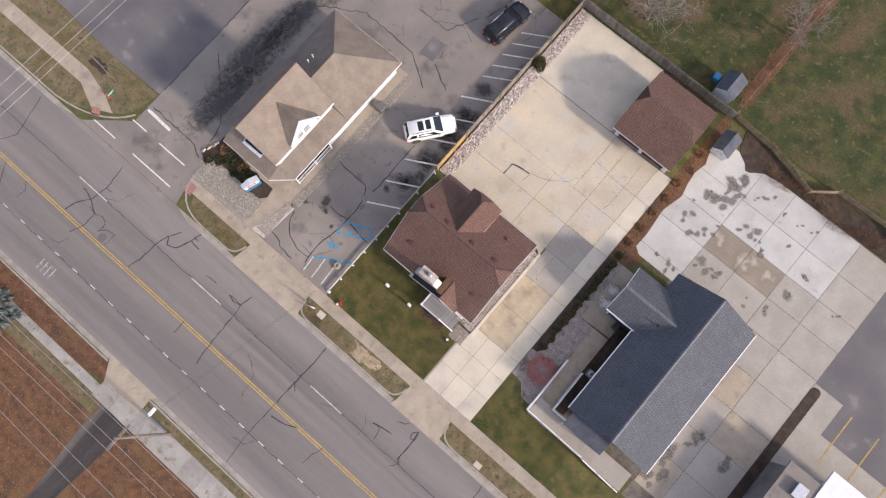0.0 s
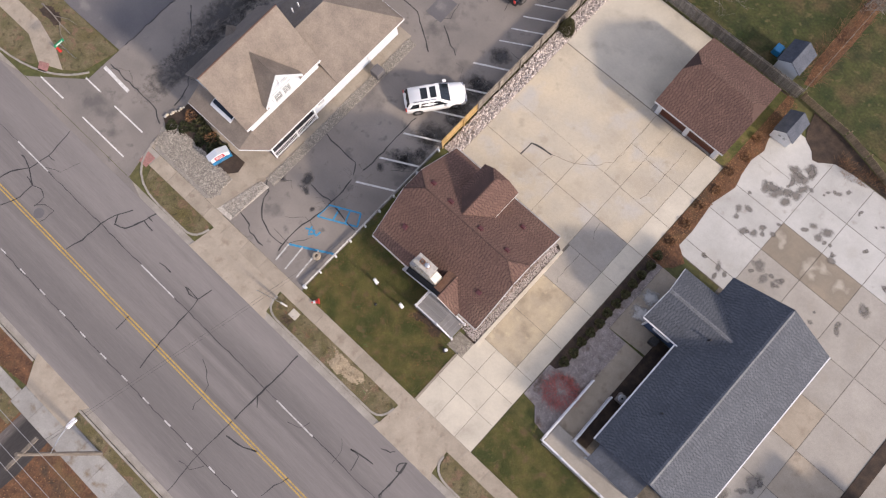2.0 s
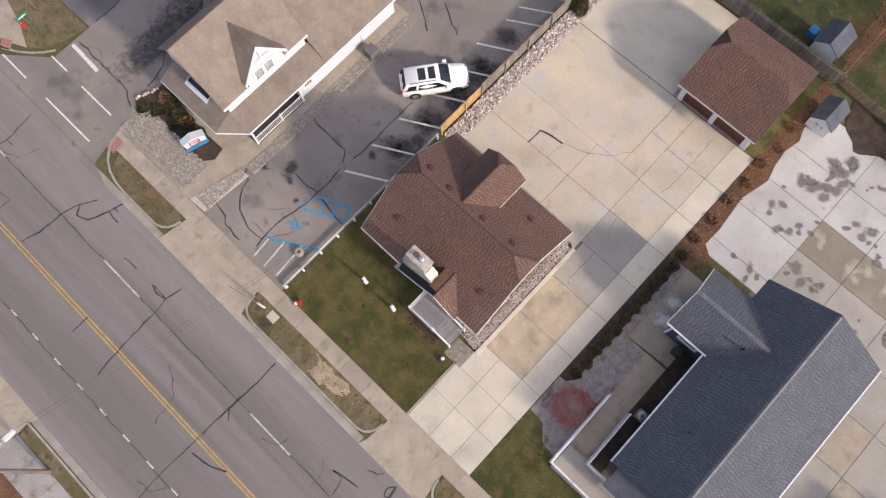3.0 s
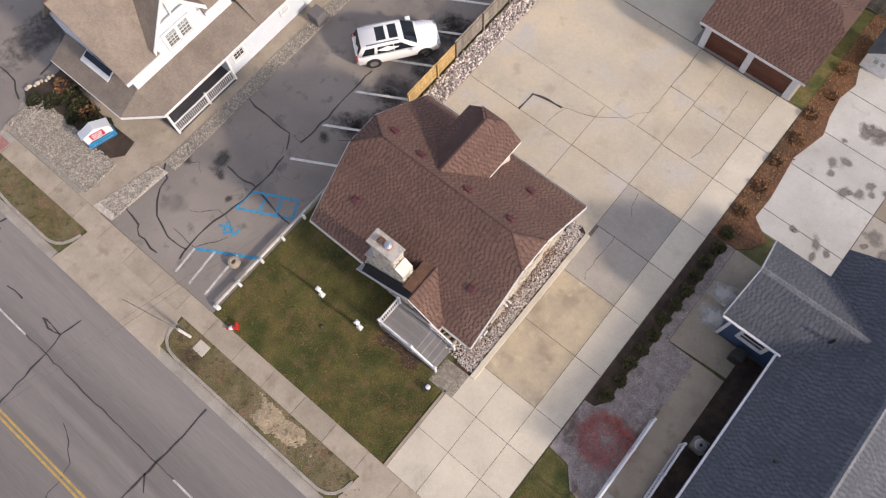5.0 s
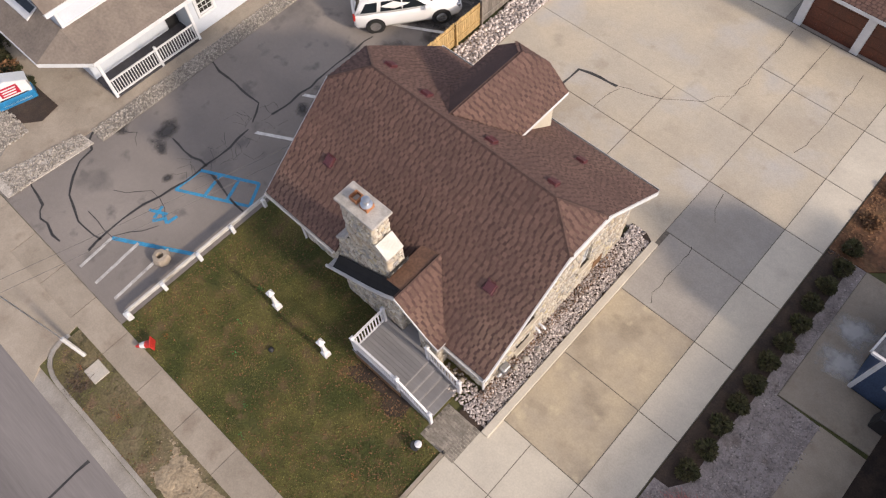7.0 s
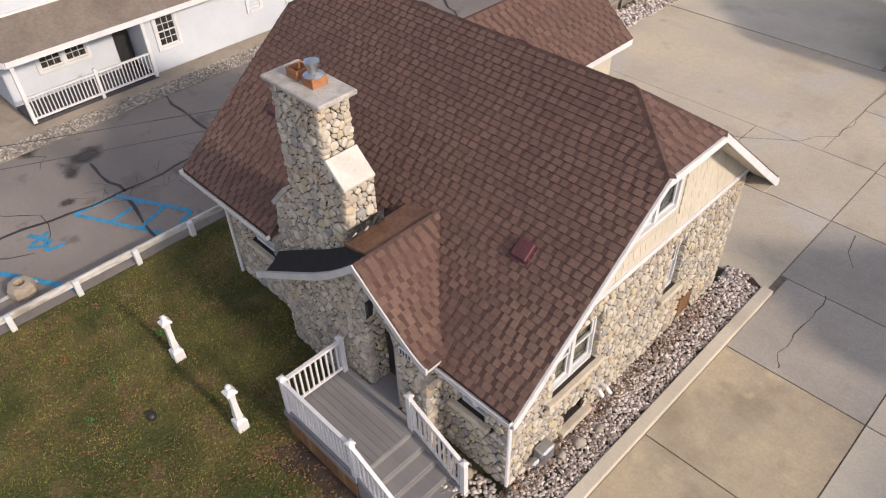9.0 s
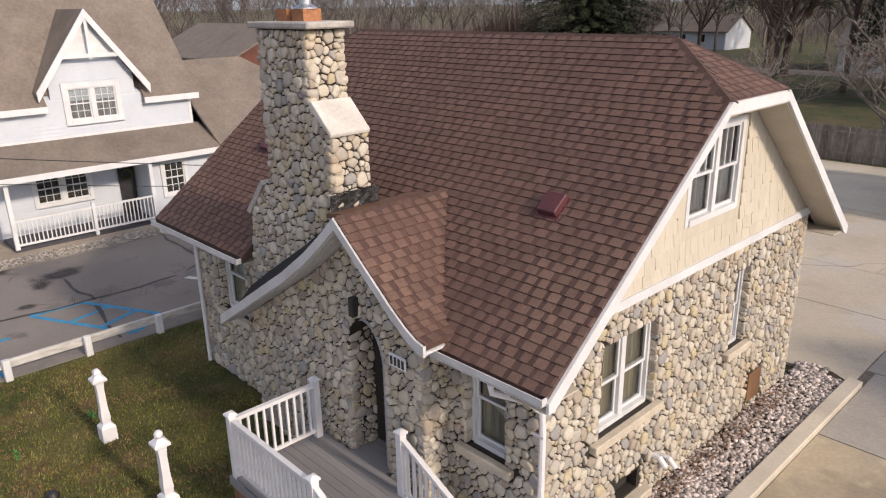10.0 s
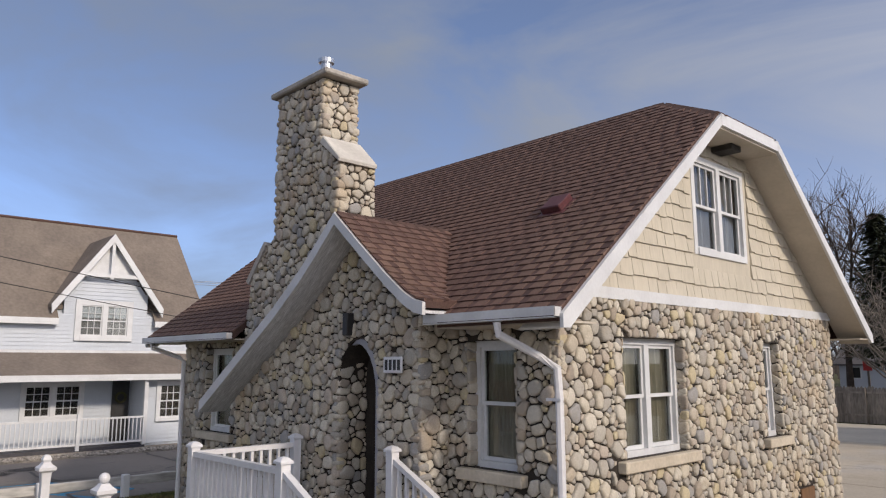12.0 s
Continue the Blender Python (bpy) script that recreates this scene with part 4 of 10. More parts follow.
for y0, y1 in zip(ys, ys[1:]):
    slab_piece(2.32, 3.84, y0, y1, 0.012, mat="concrete", parent=court, lip=0.015)
    # grey panels: concrete tone, with some of the blue house's shadow in the colour
    if y0 < 14:
        slab_piece(-0.7, 2.32, y0, y1, 0.012, mat="concrete_tan" if y0 < 11 else "concrete_grey", parent=court, lip=0.015)
    else:
        slab_piece(-0.86, 2.32, y0, y1, 0.012, mat="concrete_grey" if y0 < 17 else "concrete_court", parent=court, lip=0.015)
for x0, x1, y0, y1, mat in ((-11.48, -4.52, 14.1, 17.33, "concrete_court"), (-4.52, -0.86, 13.7, 17.33, "concrete_court"), (-4.52, -0.86, 17.33, 20.4, "concrete_court"),
                            (-11.48, -4.52, 17.33, 20.4, "concrete_court"), (-11.48, -2.45, 20.4, 26.6, "concrete_court"), (-2.45, -0.86, 20.4, 23.56, "concrete_court"), (-2.45, -0.86, 23.56, 26.6, "concrete_court"),
                            (-11.48, -3.1, 26.66, 34.4, "concrete"), (-3.1, 3.0, 26.66, 34.4, "concrete_grey")):
    slab_piece(x0, x1, y0, y1, 0.012, mat=mat, parent=court, lip=0.015 if x0 > -5 or y0 < 19 else 0.002)
for i, pts in enumerate(([(-6.26, 18.82), (-4.55, 19.39), (-3.21, 20.46), (-2.48, 21.56), (-2.33, 23.4), (-2.46, 26.2)], [(0.94, 25.86), (1.0, 23.77), (1.11, 22.18), (0.81, 20.59)], [(0.28, 14.52), (0.25, 14.12), (0.22, 13.71), (0.28, 13.14), (0.3, 12.67), (0.27, 12.16), (0.31, 11.86), (0.42, 11.69)], [(-6.34, 17.33), (-6.11, 18.79)], [(-0.2, 17.1), (0.3, 15.9)])):
    crack(court, pts, 0.026, z=0.0095, seed=80 + i, wander=0.09, name="crack", mat="crack_dark")
crack(court, [(-8.03, 17.35), (-8.01, 18.53), (-7.05, 18.77), (-6.26, 18.82)], 0.13, z=0.0095, seed=90, wander=0.03, name="crack", mat="tar")
solid("kerb", soft_boxes(0.02, (-0.98, -0.7, 4.35, 13.72, -0.05, 0.12)), "concrete", "pale concrete edging kerb along the pebble strip", "kerb", kind="structure")
landing = solid("path", boxes((-2.4, -1.0, 3.0, 4.35, -0.03, 0.004)), "joint", "small brick-paved landing at the foot of the steps", "path", kind="structure")
for i in range(7):
    for j in range(14):
        x = -2.39 + i * 0.2 + (0.1 if j % 2 else 0)
        part("paver", boxes((x + 0.004, min(x + 0.196, -1.0), 3.0 + j * 0.096 + 0.004, 3.0 + j * 0.096 + 0.092, -0.02, 0.018)), "paver", landing)
solid("kerb", boxes((-1.5, -1.37, -1.3, 3.0, -0.05, 0.06)), "concrete_walk", "thin concrete edge between lawn and driveway", "kerb", kind="structure")

# lawn in front of the cottage
solid("front_lawn", slab_xy([(-12.8, -1.3), (-1.5, -1.3), (-1.5, 3.0), (-2.4, 3.0), (-2.4, 5.6), (-10.8, 5.6), (-10.8, 13.6), (-12.75, 13.6)], -0.05, 0.01), "lawn", "patchy green front lawn with worn spots", "lawn", kind="structure")
mound("mulch_patch", -6.3, -2.45, 2.5, 5.55, 0.025, 8, "soil", "bare soil with dead leaves round the porch", "soil")
solid("planting_bed", slab_xy([(3.88, 17.7), (5.34, 17.7), (5.9, 18.2), (6.3, 19.0), (5.15, 19.8), (5.2, 21.2), (5.06, 22.67), (4.92, 23.9), (5.2, 25.0), (5.44, 26.0), (5.3, 26.6), (5.16, 27.1), (5.0, 28.5), (5.26, 29.7), (4.8, 31.0), (4.7, 33.0), (4.5, 34.5), (3.88, 34.5)], -0.05, 0.03), "leaf_litter", "brown mulch planting bed along the driveway", "planting bed", kind="structure")
solid("side_lawn", slab_xy([(3.9, -1.3), (40, -1.3), (40, 2.2), (6.9, 2.4), (5.7, 3.2), (5.0, 4.05), (3.9, 4.15)], -0.05, 0.01), "lawn", "patchy lawn beside the driveway", "lawn", kind="structure")
solid("back_lawn", boxes((-30, 60, 34.9, 130, -0.05, 0.01)), "lawn_back", "wide rear lawn in patchy green", "lawn", kind="structure")
solid("soil_bed", boxes((-3.1, 4.4, 32.6, 34.55, -0.02, 0.016)), "soil", "dark soil strip behind the garage", "soil", kind="structure")
solid("garage_lawn", boxes((3.0, 3.87, 26.7, 34.4, -0.02, 0.02)), "lawn", "narrow grass strip beside the garage", "lawn", kind="structure")
solid("corner_lawn", slab_xy([(-90, -0.2), (-44.2, -0.25), (-41.5, -0.9), (-39.6, -1.8), (-38.2, -0.7), (-37.45, 2.3), (-43.5, 2.28), (-52, 2.75), (-90, 3.5)], -0.05, 0.014), "dead_turf", "scruffy turf corner beside the side lane", "lawn", kind="structure")

# neighbour's pale yard
yard = solid("side_yard", slab_xy([(4.85, 19.3), (9.2, 19.3), (9.2, 4.0), (17.2, 4.0), (17.2, 2.4), (24.0, 2.4), (24.0, 32.0), (20.0, 32.7), (5.2, 32.6)], -0.1, -0.012), "joint", "pale jointed concrete yard round the blue house", "yard", kind="structure")
XJ, YJ = (4.9, 9.68, 13.07, 16.56, 20.0, 24.0), (19.35, 20.5, 23.55, 26.22, 29.2, 32.6)
for i, (x0, x1) in enumerate(zip(XJ, XJ[1:])):
    for j, (y0, y1) in enumerate(zip(YJ, YJ[1:])):
        if j == 0 and i > 2:
            continue
        mat = "concrete_white" if (i < 4 and j > 2) or i == 0 else "concrete_brown" if (i, j) in ((1, 2), (2, 2)) else "concrete_grey"
        slab_piece(x0, x1, y0, y1, 0.01, mat=mat, parent=yard, lip=0.02)
for i, (x0, x1) in enumerate(((17.3, 20.0), (20.0, 24.0))):
    for j in range(5):
        slab_piece(x0, x1, 4.0 + 3.3 * j, min(7.3 + 3.3 * j, 20.5), 0.01, mat="concrete_grey" if (i + j) % 3 else "concrete_walk", parent=yard, lip=0.02)
for i, (x, y, r_) in enumerate(((8.1, 20.2, 0.9), (9.1, 25.0, 1.0), (8.1, 24.5, 0.7), (7.6, 27.6, 1.2), (8.6, 27.9, 0.9), (9.05, 30.6, 1.0), (11.5, 31.0, 0.7), (14.8, 30.7, 0.6), (16.2, 30.8, 0.4), (22.0, 25.9, 0.6),
                                (18.7, 7.2, 1.6), (19.3, 9.6, 1.1), (22.4, 9.9, 1.3), (18.0, 24.7, 0.9), (12.7, 27.1, 0.8), (18.2, 5.2, 1.0), (15.0, 22.0, 0.6), (8.3, 29.4, 1.1), (9.2, 28.7, 0.8), (7.2, 24.9, 0.7), (6.9, 20.6, 0.6), (12.0, 26.6, 0.9), (13.9, 26.7, 0.7), (10.7, 29.9, 0.45), (13.2, 30.5, 0.5), (16.9, 22.6, 0.8), (17.9, 26.9, 0.6), (10.4, 22.6, 0.9), (11.6, 22.2, 0.7), (12.3, 22.9, 0.6), (6.5, 26.2, 0.3), (7.2, 28.2, 0.3), (15.4, 28.6, 0.35))):
    g = random.Random(700 + i)
    for k in range(1 + int(r_ * 3)):
        stain(yard, x + g.gauss(0, 0.45 * r_), y + g.gauss(0, 0.45 * r_), r_ * g.uniform(0.25, 0.62), 560 + 7 * i + k, "damp", 0.0105 + 0.0004 * k)
# two pale blots on the pad beside the blue house
stain(yard, 6.1, 15.4, 0.8, 540, "pale_blot", 0.02)
stain(yard, 6.4, 14.1, 0.7, 543, "pale_blot", 0.02)
solid("east_lot", boxes((24.0, 80, 20.3, 60, -0.1, 0.004)), "asphalt_dark", "dark asphalt lot beyond the yard", "car park", kind="structure")
solid("east_lot", boxes((26.85, 80, 17.1, 20.3, -0.1, 0.004)), "asphalt_dark", "dark asphalt lot beyond the yard", "car park", kind="structure")
solid("forecourt", boxes((24.0, 80, -1.0, 17.1, -0.1, 0.0), (24.0, 26.84, 17.1, 20.3, -0.1, 0.0)), "concrete_grey", "stained concrete forecourt beyond the yard", "forecourt", kind="structure")
for x in (27.9, 30.6, 33.3):
    solid("stall_line", slab_xy([(x, 15.1), (x, 20.0), (x + 0.12, 20.0), (x + 0.12, 15.1)], 0.0, 0.01), "paint_yellow", "faded yellow stall line", "parking line", kind="structure")
# mulch at the north end; further south the dark strip paints the shop's shadow
solid("mulch_island", slab_xy([(24.0, 4.0), (24.9, 4.0)] + [(24.45 + 0.45 * math.cos(a), 19.6 + 0.45 * math.sin(a)) for a in (math.pi * i / 8 for i in range(9))], -0.02, 0.05), "soil", "mulch island, its dark south end standing for the shop's shade", "planting bed", kind="structure")
solid("side_path", slab_xy([(5.34, 11.75), (8.8, 11.95), (9.3, 13.45), (6.83, 13.5), (6.83, 17.7), (5.34, 17.7)], -0.03, 0.02), "concrete_walk", "concrete pad beside the blue house", "path", kind="structure")
solid("ramp", boxes((6.85, 8.4, 2.6, 11.72, -0.03, 0.05)), "concrete_walk", "concrete ramp walk to the blue house", "ramp", kind="structure")
solid("gravel_bed", slab_xy([(3.9, 4.17), (5.0, 4.07), (5.75, 3.2), (6.98, 3.0), (6.98, 11.7), (5.32, 11.7), (5.32, 17.68), (3.9, 17.68)], -0.03, 0.03), "gravel_mauve", "mauve gravel bed beside the ramp", "gravel", kind="structure")
solid("planting_bed", slab_xy([(3.88, 6.9), (4.4, 6.95), (4.78, 7.5), (4.72, 9.5), (4.84, 11.0), (4.74, 13.2), (4.85, 15.5), (4.8, 17.66), (3.88, 17.66)], -0.03, 0.036), "soil", "dark mulch strip under the boxwood row", "planting bed", kind="structure")
solid("soil_bed", boxes((8.41, 9.5, 4.25, 13.45, -0.03, 0.024)), "soil", "dark soil bed along the blue house wall", "planting bed", kind="structure")

# land across the street
solid("south_verge", boxes((-200, -21.5, -22.3, -20.97, -0.05, 0.006)), "dead_turf", "olive turf edge beside the far pavement", "verge", kind="structure")
solid("leaf_ground", boxes((-200, 200, -70, -21.1, -0.05, 0.0)), "leaf_litter", "turf covered in fallen brown leaves", "leaf litter", kind="structure")
solid("south_drive", slab_xy([(-21.3, -21.1), (-18.4, -21.1), (-18.3, -24.0), (-18.8, -29.0), (-19.0, -60), (-22.0, -60), (-20.7, -30.0), (-21.4, -24.0)], -0.1, 0.012), "drive_dark", "dark asphalt drive across the street", "drive", kind="structure")

# plot round the white office
solid("office_plot", slab_xy([(-29.8, 0.5), (-29.6, -1.28), (-21.4, -1.3), (-20.9, 0.2), (-20.9, 18.9), (-29.6, 18.9)], -0.05, 0.02), "concrete_walk", "concrete walk round the white office", "path", kind="structure")
solid("gravel_bed", slab_xy([(-30.0, 0.3), (-29.0, -1.28), (-23.2, -1.28), (-22.6, -0.3), (-23.6, 1.2), (-25.2, 1.0), (-27.4, 1.5), (-29.4, 1.9)], 0.0, 0.035), "gravel_pale", "pale gravel bed beside the walk", "gravel", kind="structure")
solid("planting_bed", slab_xy([(-30.5, 1.0), (-29.3, 0.25), (-28.4, 0.9), (-27.3, 1.25), (-26.0, 1.2), (-24.9, 0.85), (-23.4, 1.2), (-22.9, 1.8), (-23.1, 2.7), (-24.6, 2.66), (-25.9, 2.72), (-28.2, 2.96), (-28.4, 4.5), (-29.9, 3.4), (-29.9, 2.5)], 0.0, 0.05), "soil", "dark mulch bed with low shrubs", "planting bed", kind="structure")
solid("gravel_bed", slab_xy([(-20.9, 2.9), (-20.1, 2.9), (-20.1, 18.6), (-20.9, 18.6)], 0.0, 0.03), "gravel_pale", "pale gravel strip beside the office", "gravel", kind="structure")
solid("gravel_bed", slab_xy([(-22.0, -1.25), (-20.6, -1.2), (-20.3, 2.6), (-21.1, 2.5)], 0.0, 0.032), "gravel_pale", "pale gravel wedge beside the walk", "gravel", kind="structure")
solid("gravel_bed", boxes((-12.65, -11.5, 13.8, 34.4, -0.03, 0.03)), "gravel", "river pebble strip along the fence", "gravel", kind="structure")
solid("gravel_bed", slab_xy([(-1.95, 4.35), (-0.98, 4.35), (-0.98, 13.71), (-1.3, 13.9), (-1.95, 13.9)], -0.03, 0.03), "soil", "soil under the pebble strip beside the cottage", "soil", kind="structure")

# ---- the stone cottage ----
WX0, WX1, WY0, WY1 = -10.6, -1.9, 5.5, 13.0          # outer wall faces
EX0, EX1, EY0, EY1 = -11.1, -1.41, 4.94, 13.54       # roof edges
EAVE, RIDGE, RY = 3.14, 6.53, 9.24
PITCH = (RIDGE - EAVE) / (RY - EY0)
HIP_Z, HIP_RUN = 5.84, 1.25                           # where the clipped gables begin, and how far they reach in
HIP_Y = EY0 + (HIP_Z - EAVE) / PITCH
cottage = thing("stone_cottage", (-6.2, 9.2, 0), "fieldstone cottage with a brown shingle clipped-gable roof", "house")


def fieldstones(outline, holes, place, size, seed, gap=0.007, high=0.042, sizes=(1.45, 1.15, 0.86, 0.62, 0.45)):
    """Rounded stones of mixed size packed side by side over a wall face. outline and holes are (u, v) loops; place(u, v, h) gives the
    world point; size is the usual half-width. Returns a list of (u, v, verts, faces)."""
    rng = np.random.default_rng(seed)
    o = np.array(outline, float)
    lo, hi = o.min(0), o.max(0)

    def inside(p, loop):
        q = np.array(loop, float)
        r = np.zeros(len(p), bool)
        for (xa, ya), (xb, yb) in zip(q, np.roll(q, -1, 0)):
            c = (ya > p[:, 1]) != (yb > p[:, 1])
            with np.errstate(divide="ignore", invalid="ignore"):
                r ^= c & (p[:, 0] < (xb - xa) * (p[:, 1] - ya) / (yb - ya) + xa)
        return r

    edges = []
    for loop in (outline, *holes):
        q = np.array(loop, float)
        edges += list(zip(q, np.roll(q, -1, 0)))

    def to_edge(p):
        best = np.full(len(p), 9.0)
        for a, b in edges:
            d = b - a
            t = np.clip(((p - a) @ d) / (d @ d), 0, 1)
            best = np.minimum(best, np.hypot(*(p - a - t[:, None] * d).T))
        return best

    cell = size * 1.6                                  # grid of stones already laid
    grid = collections.defaultdict(list)
    seeds, radii, shapes = [], [], []

    def reach1(r, long, lie, t):
        return r / math.sqrt((math.cos(t - lie) / long) ** 2 + (math.sin(t - lie) * long) ** 2)

    def reach(r, sh, t):
        """Half-width of a long stone in the direction t; sh is its length factor and the angle it lies at."""
        return r / np.sqrt((np.cos(t - sh[1]) / sh[0]) ** 2 + (np.sin(t - sh[1]) * sh[0]) ** 2)

    area = float(np.prod(hi - lo))
    for k, share in zip(sizes, (0.1, 0.3, 0.9, 1.8, 3.0)):
        n = int(share * area / size ** 2)
        p = rng.uniform(lo, hi, (n, 2))
        rad = size * k * rng.uniform(0.85, 1.15, n)
        shape = np.stack((rng.uniform(0.72, 1.3, n), rng.uniform(0, np.pi, n)), 1)
        ok = inside(p, outline)
        for h in holes:
            ok &= ~inside(p, h)
        ok &= to_edge(p) > rad * 0.72
        for (u, v), r, sh in zip(p[ok].tolist(), rad[ok].tolist(), shape[ok].tolist()):
            gu, gv = int(u // cell), int(v // cell)
            free = True
            for a in range(gu - 2, gu + 3):
                for b in range(gv - 2, gv + 3):
                    for j in grid[a, b]:
                        du, dv = seeds[j][0] - u, seeds[j][1] - v
                        t = math.atan2(dv, du)
                        if du * du + dv * dv < (0.84 * (reach1(r, *sh, t) + reach1(radii[j], *shapes[j], t))) ** 2:
                            free = False
            if free:
                grid[gu, gv].append(len(seeds))
                seeds.append((u, v))
                radii.append(r)
                shapes.append(sh)
    P, R, S = np.array(seeds), np.array(radii), np.array(shapes)
    ghosts, ghost_r, ghost_s = [], [], []                           # mirrored across every edge, so that cells end there
    for a, b in edges:
        d = b - a
        length = np.hypot(*d)
        n = np.array((-d[1], d[0])) / length
        s, t = (P - a) @ n, (P - a) @ d / length
        sel = (abs(s) < 2.4 * size) & (t > -size) & (t < length + size)
        ghosts.append(P[sel] - 2 * s[sel][:, None] * n)
        ghost_r.append(R[sel])
        ghost_s.append(np.stack((S[sel][:, 0], 2 * np.arctan2(d[1], d[0]) - S[sel][:, 1]), 1))
    AP, AR_, AS = np.vstack([P, *ghosts]), np.concatenate([R, *ghost_r]), np.vstack([S, *ghost_s])
    K = 18
    ang = np.arange(K) * 2 * np.pi / K
    rays = np.stack((np.cos(ang), np.sin(ang)), 1)
    made = []
    for p, rad, sh in zip(P, R, S):
        d = AP - p
        m = np.hypot(d[:, 0], d[:, 1])
        sel = (m > 1e-4) & (m < 4.5 * size)
        d, m, ro, so = d[sel], m[sel], AR_[sel], AS[sel]
        along = (d / m[:, None]) @ rays.T
        t = np.arctan2(d[:, 1], d[:, 0])
        mine, other = reach(rad, sh, t), reach(ro, (so[:, 0], so[:, 1]), t)
        wall = m * mine / (mine + other)
        with np.errstate(divide="ignore"):
            r = np.where(along > 0.05, np.maximum(wall, 0.01)[:, None] / np.maximum(along, 0.05), 9).min(0)
        r = np.minimum(r, rad * 2.1)
        r = np.minimum(r, 0.7 * r + 0.15 * (np.roll(r, 1) + np.roll(r, -1)))      # corners worn round
        r = np.maximum(r - gap * rng.uniform(0.5, 1.5), 0.014) * rng.uniform(0.96, 1.02, K)
        top = high * rng.uniform(0.6, 1.25) * min(1.25, 0.45 + 0.55 * rad / size)
        lean = rng.uniform(-0.2, 0.2, 2)
        verts = []
        for f, h in ((1.0, -0.012), (0.975, 0.55), (0.88, 0.9), (0.6, 1.0)):
            verts += [place(p[0] + f * a * c, p[1] + f * a * s_, h if h < 0 else top * h * (1 + f * (lean[0] * c + lean[1] * s_))) for a, (c, s_) in zip(r, rays)]
        verts.append(place(p[0], p[1], top * 1.05))
        faces = []
        for lay in (0, K, 2 * K):
            faces += [(lay + k, lay + (k + 1) % K, lay + K + (k + 1) % K, lay + K + k) for k in range(K)]
        faces += [(3 * K + k, 3 * K + (k + 1) % K, 4 * K) for k in range(K)]
        made.append((p[0], p[1], verts, faces))
    return made


def quoins(parent, x, y, z0, z1, sx, sy, seed, deep=(0.13, 0.13), proud=0.03, tall=0.115):
    """Large rounded stones stacked up a corner at (x, y); the walls run away from it along sx and sy (a sign each)."""
    r = random.Random(seed)
    ball = bmesh.new()
    bmesh.ops.create_icosphere(ball, subdivisions=3, radius=1.0)
    unit = [v.co.copy() for v in ball.verts]
    faces = [tuple(v.index for v in f.verts) for f in ball.faces]
    ball.free()
    z = z0
    while z < z1 - 0.03:
        h = min(tall * r.uniform(0.65, 1.3), z1 - z)
        if z1 - z - h < 0.04:
            h = z1 - z
        lx, ly = deep[0] * r.uniform(0.75, 1.35), deep[1] * r.uniform(0.75, 1.35)
        px, py = proud * r.uniform(0.5, 1.4), proud * r.uniform(0.5, 1.4)
        cx, cy = x + sx * (lx - px) / 2, y + sy * (ly - py) / 2
        off = Vector((r.uniform(0, 50), 0, 0))
        tilt = r.uniform(-0.08, 0.08)
        vs = []
        for c in unit:
            q = Vector([math.copysign(abs(k) ** 0.62, k) for k in c])
            q *= 1 + 0.1 * noise.noise(c * 1.3 + off)
            vs.append((cx + q.x * (lx + px) / 2, cy + q.y * (ly + py) / 2, z + h / 2 + q.z * (h / 2 - 0.004) + q.x * tilt * 0.1))
        smooth(under(new("stone", quads("stone", vs, faces, "stone")), parent))
        z += h


def lay_stones(parent, made, single, flip=False):
    """Stones for which single(u, v) holds become pieces of their own; the rest is one mass."""
    verts, faces = [], []
    for u, v, vs, fs in made:
        if flip:
            fs = [f[::-1] for f in fs]
        if single(u, v):
            ob = under(new("stone", quads("stone", vs, fs, "stone")), parent)
            smooth(ob)
        else:
            base = len(verts)
            verts += vs
            faces += [tuple(i + base for i in f) for f in fs]
    if verts:
        ob = under(new("stonework", quads("stonework", verts, faces, "stone")), parent)
        tagged(smooth(ob), "joined rounded field stones", kind="stuff")


def wall_with_holes(u0, u1, v0, v1, holes, thick, turn):
    """Solid wall made of blocks round rectangular openings (u0, u1, v0, v1). turn maps (u, depth, v) to the world."""
    bm = bmesh.new()
    us = sorted({u0, u1, *(h[0] for h in holes), *(h[1] for h in holes)})
    vs = sorted({v0, v1, *(h[2] for h in holes), *(h[3] for h in holes)})
    for ua, ub in zip(us, us[1:]):
        for va, vb in zip(vs, vs[1:]):
            cu, cv = (ua + ub) / 2, (va + vb) / 2
            if any(h[0] < cu < h[1] and h[2] < cv < h[3] for h in holes):
                continue
            box(bm, ua, ub, -thick, 0, va, vb)
    bmesh.ops.remove_doubles(bm, verts=bm.verts[:], dist=1e-4)
    bm.transform(turn)
    return bm


def facing_x(plane, sign=1):
    """(u, out, v) -> x = plane + sign * out, y = u."""
    return Matrix(((0, sign, 0, plane), (1, 0, 0, 0), (0, 0, 1, 0), (0, 0, 0, 1)))


def facing_y(plane, sign=-1):
    return Matrix(((1, 0, 0, 0), (0, sign, 0, plane), (0, 0, 1, 0), (0, 0, 0, 1)))


def rect(h):
    return [(h[0], h[2]), (h[1], h[2]), (h[1], h[3]), (h[0], h[3])]


def turned(bm, m):
    bm.transform(m)
    return bm


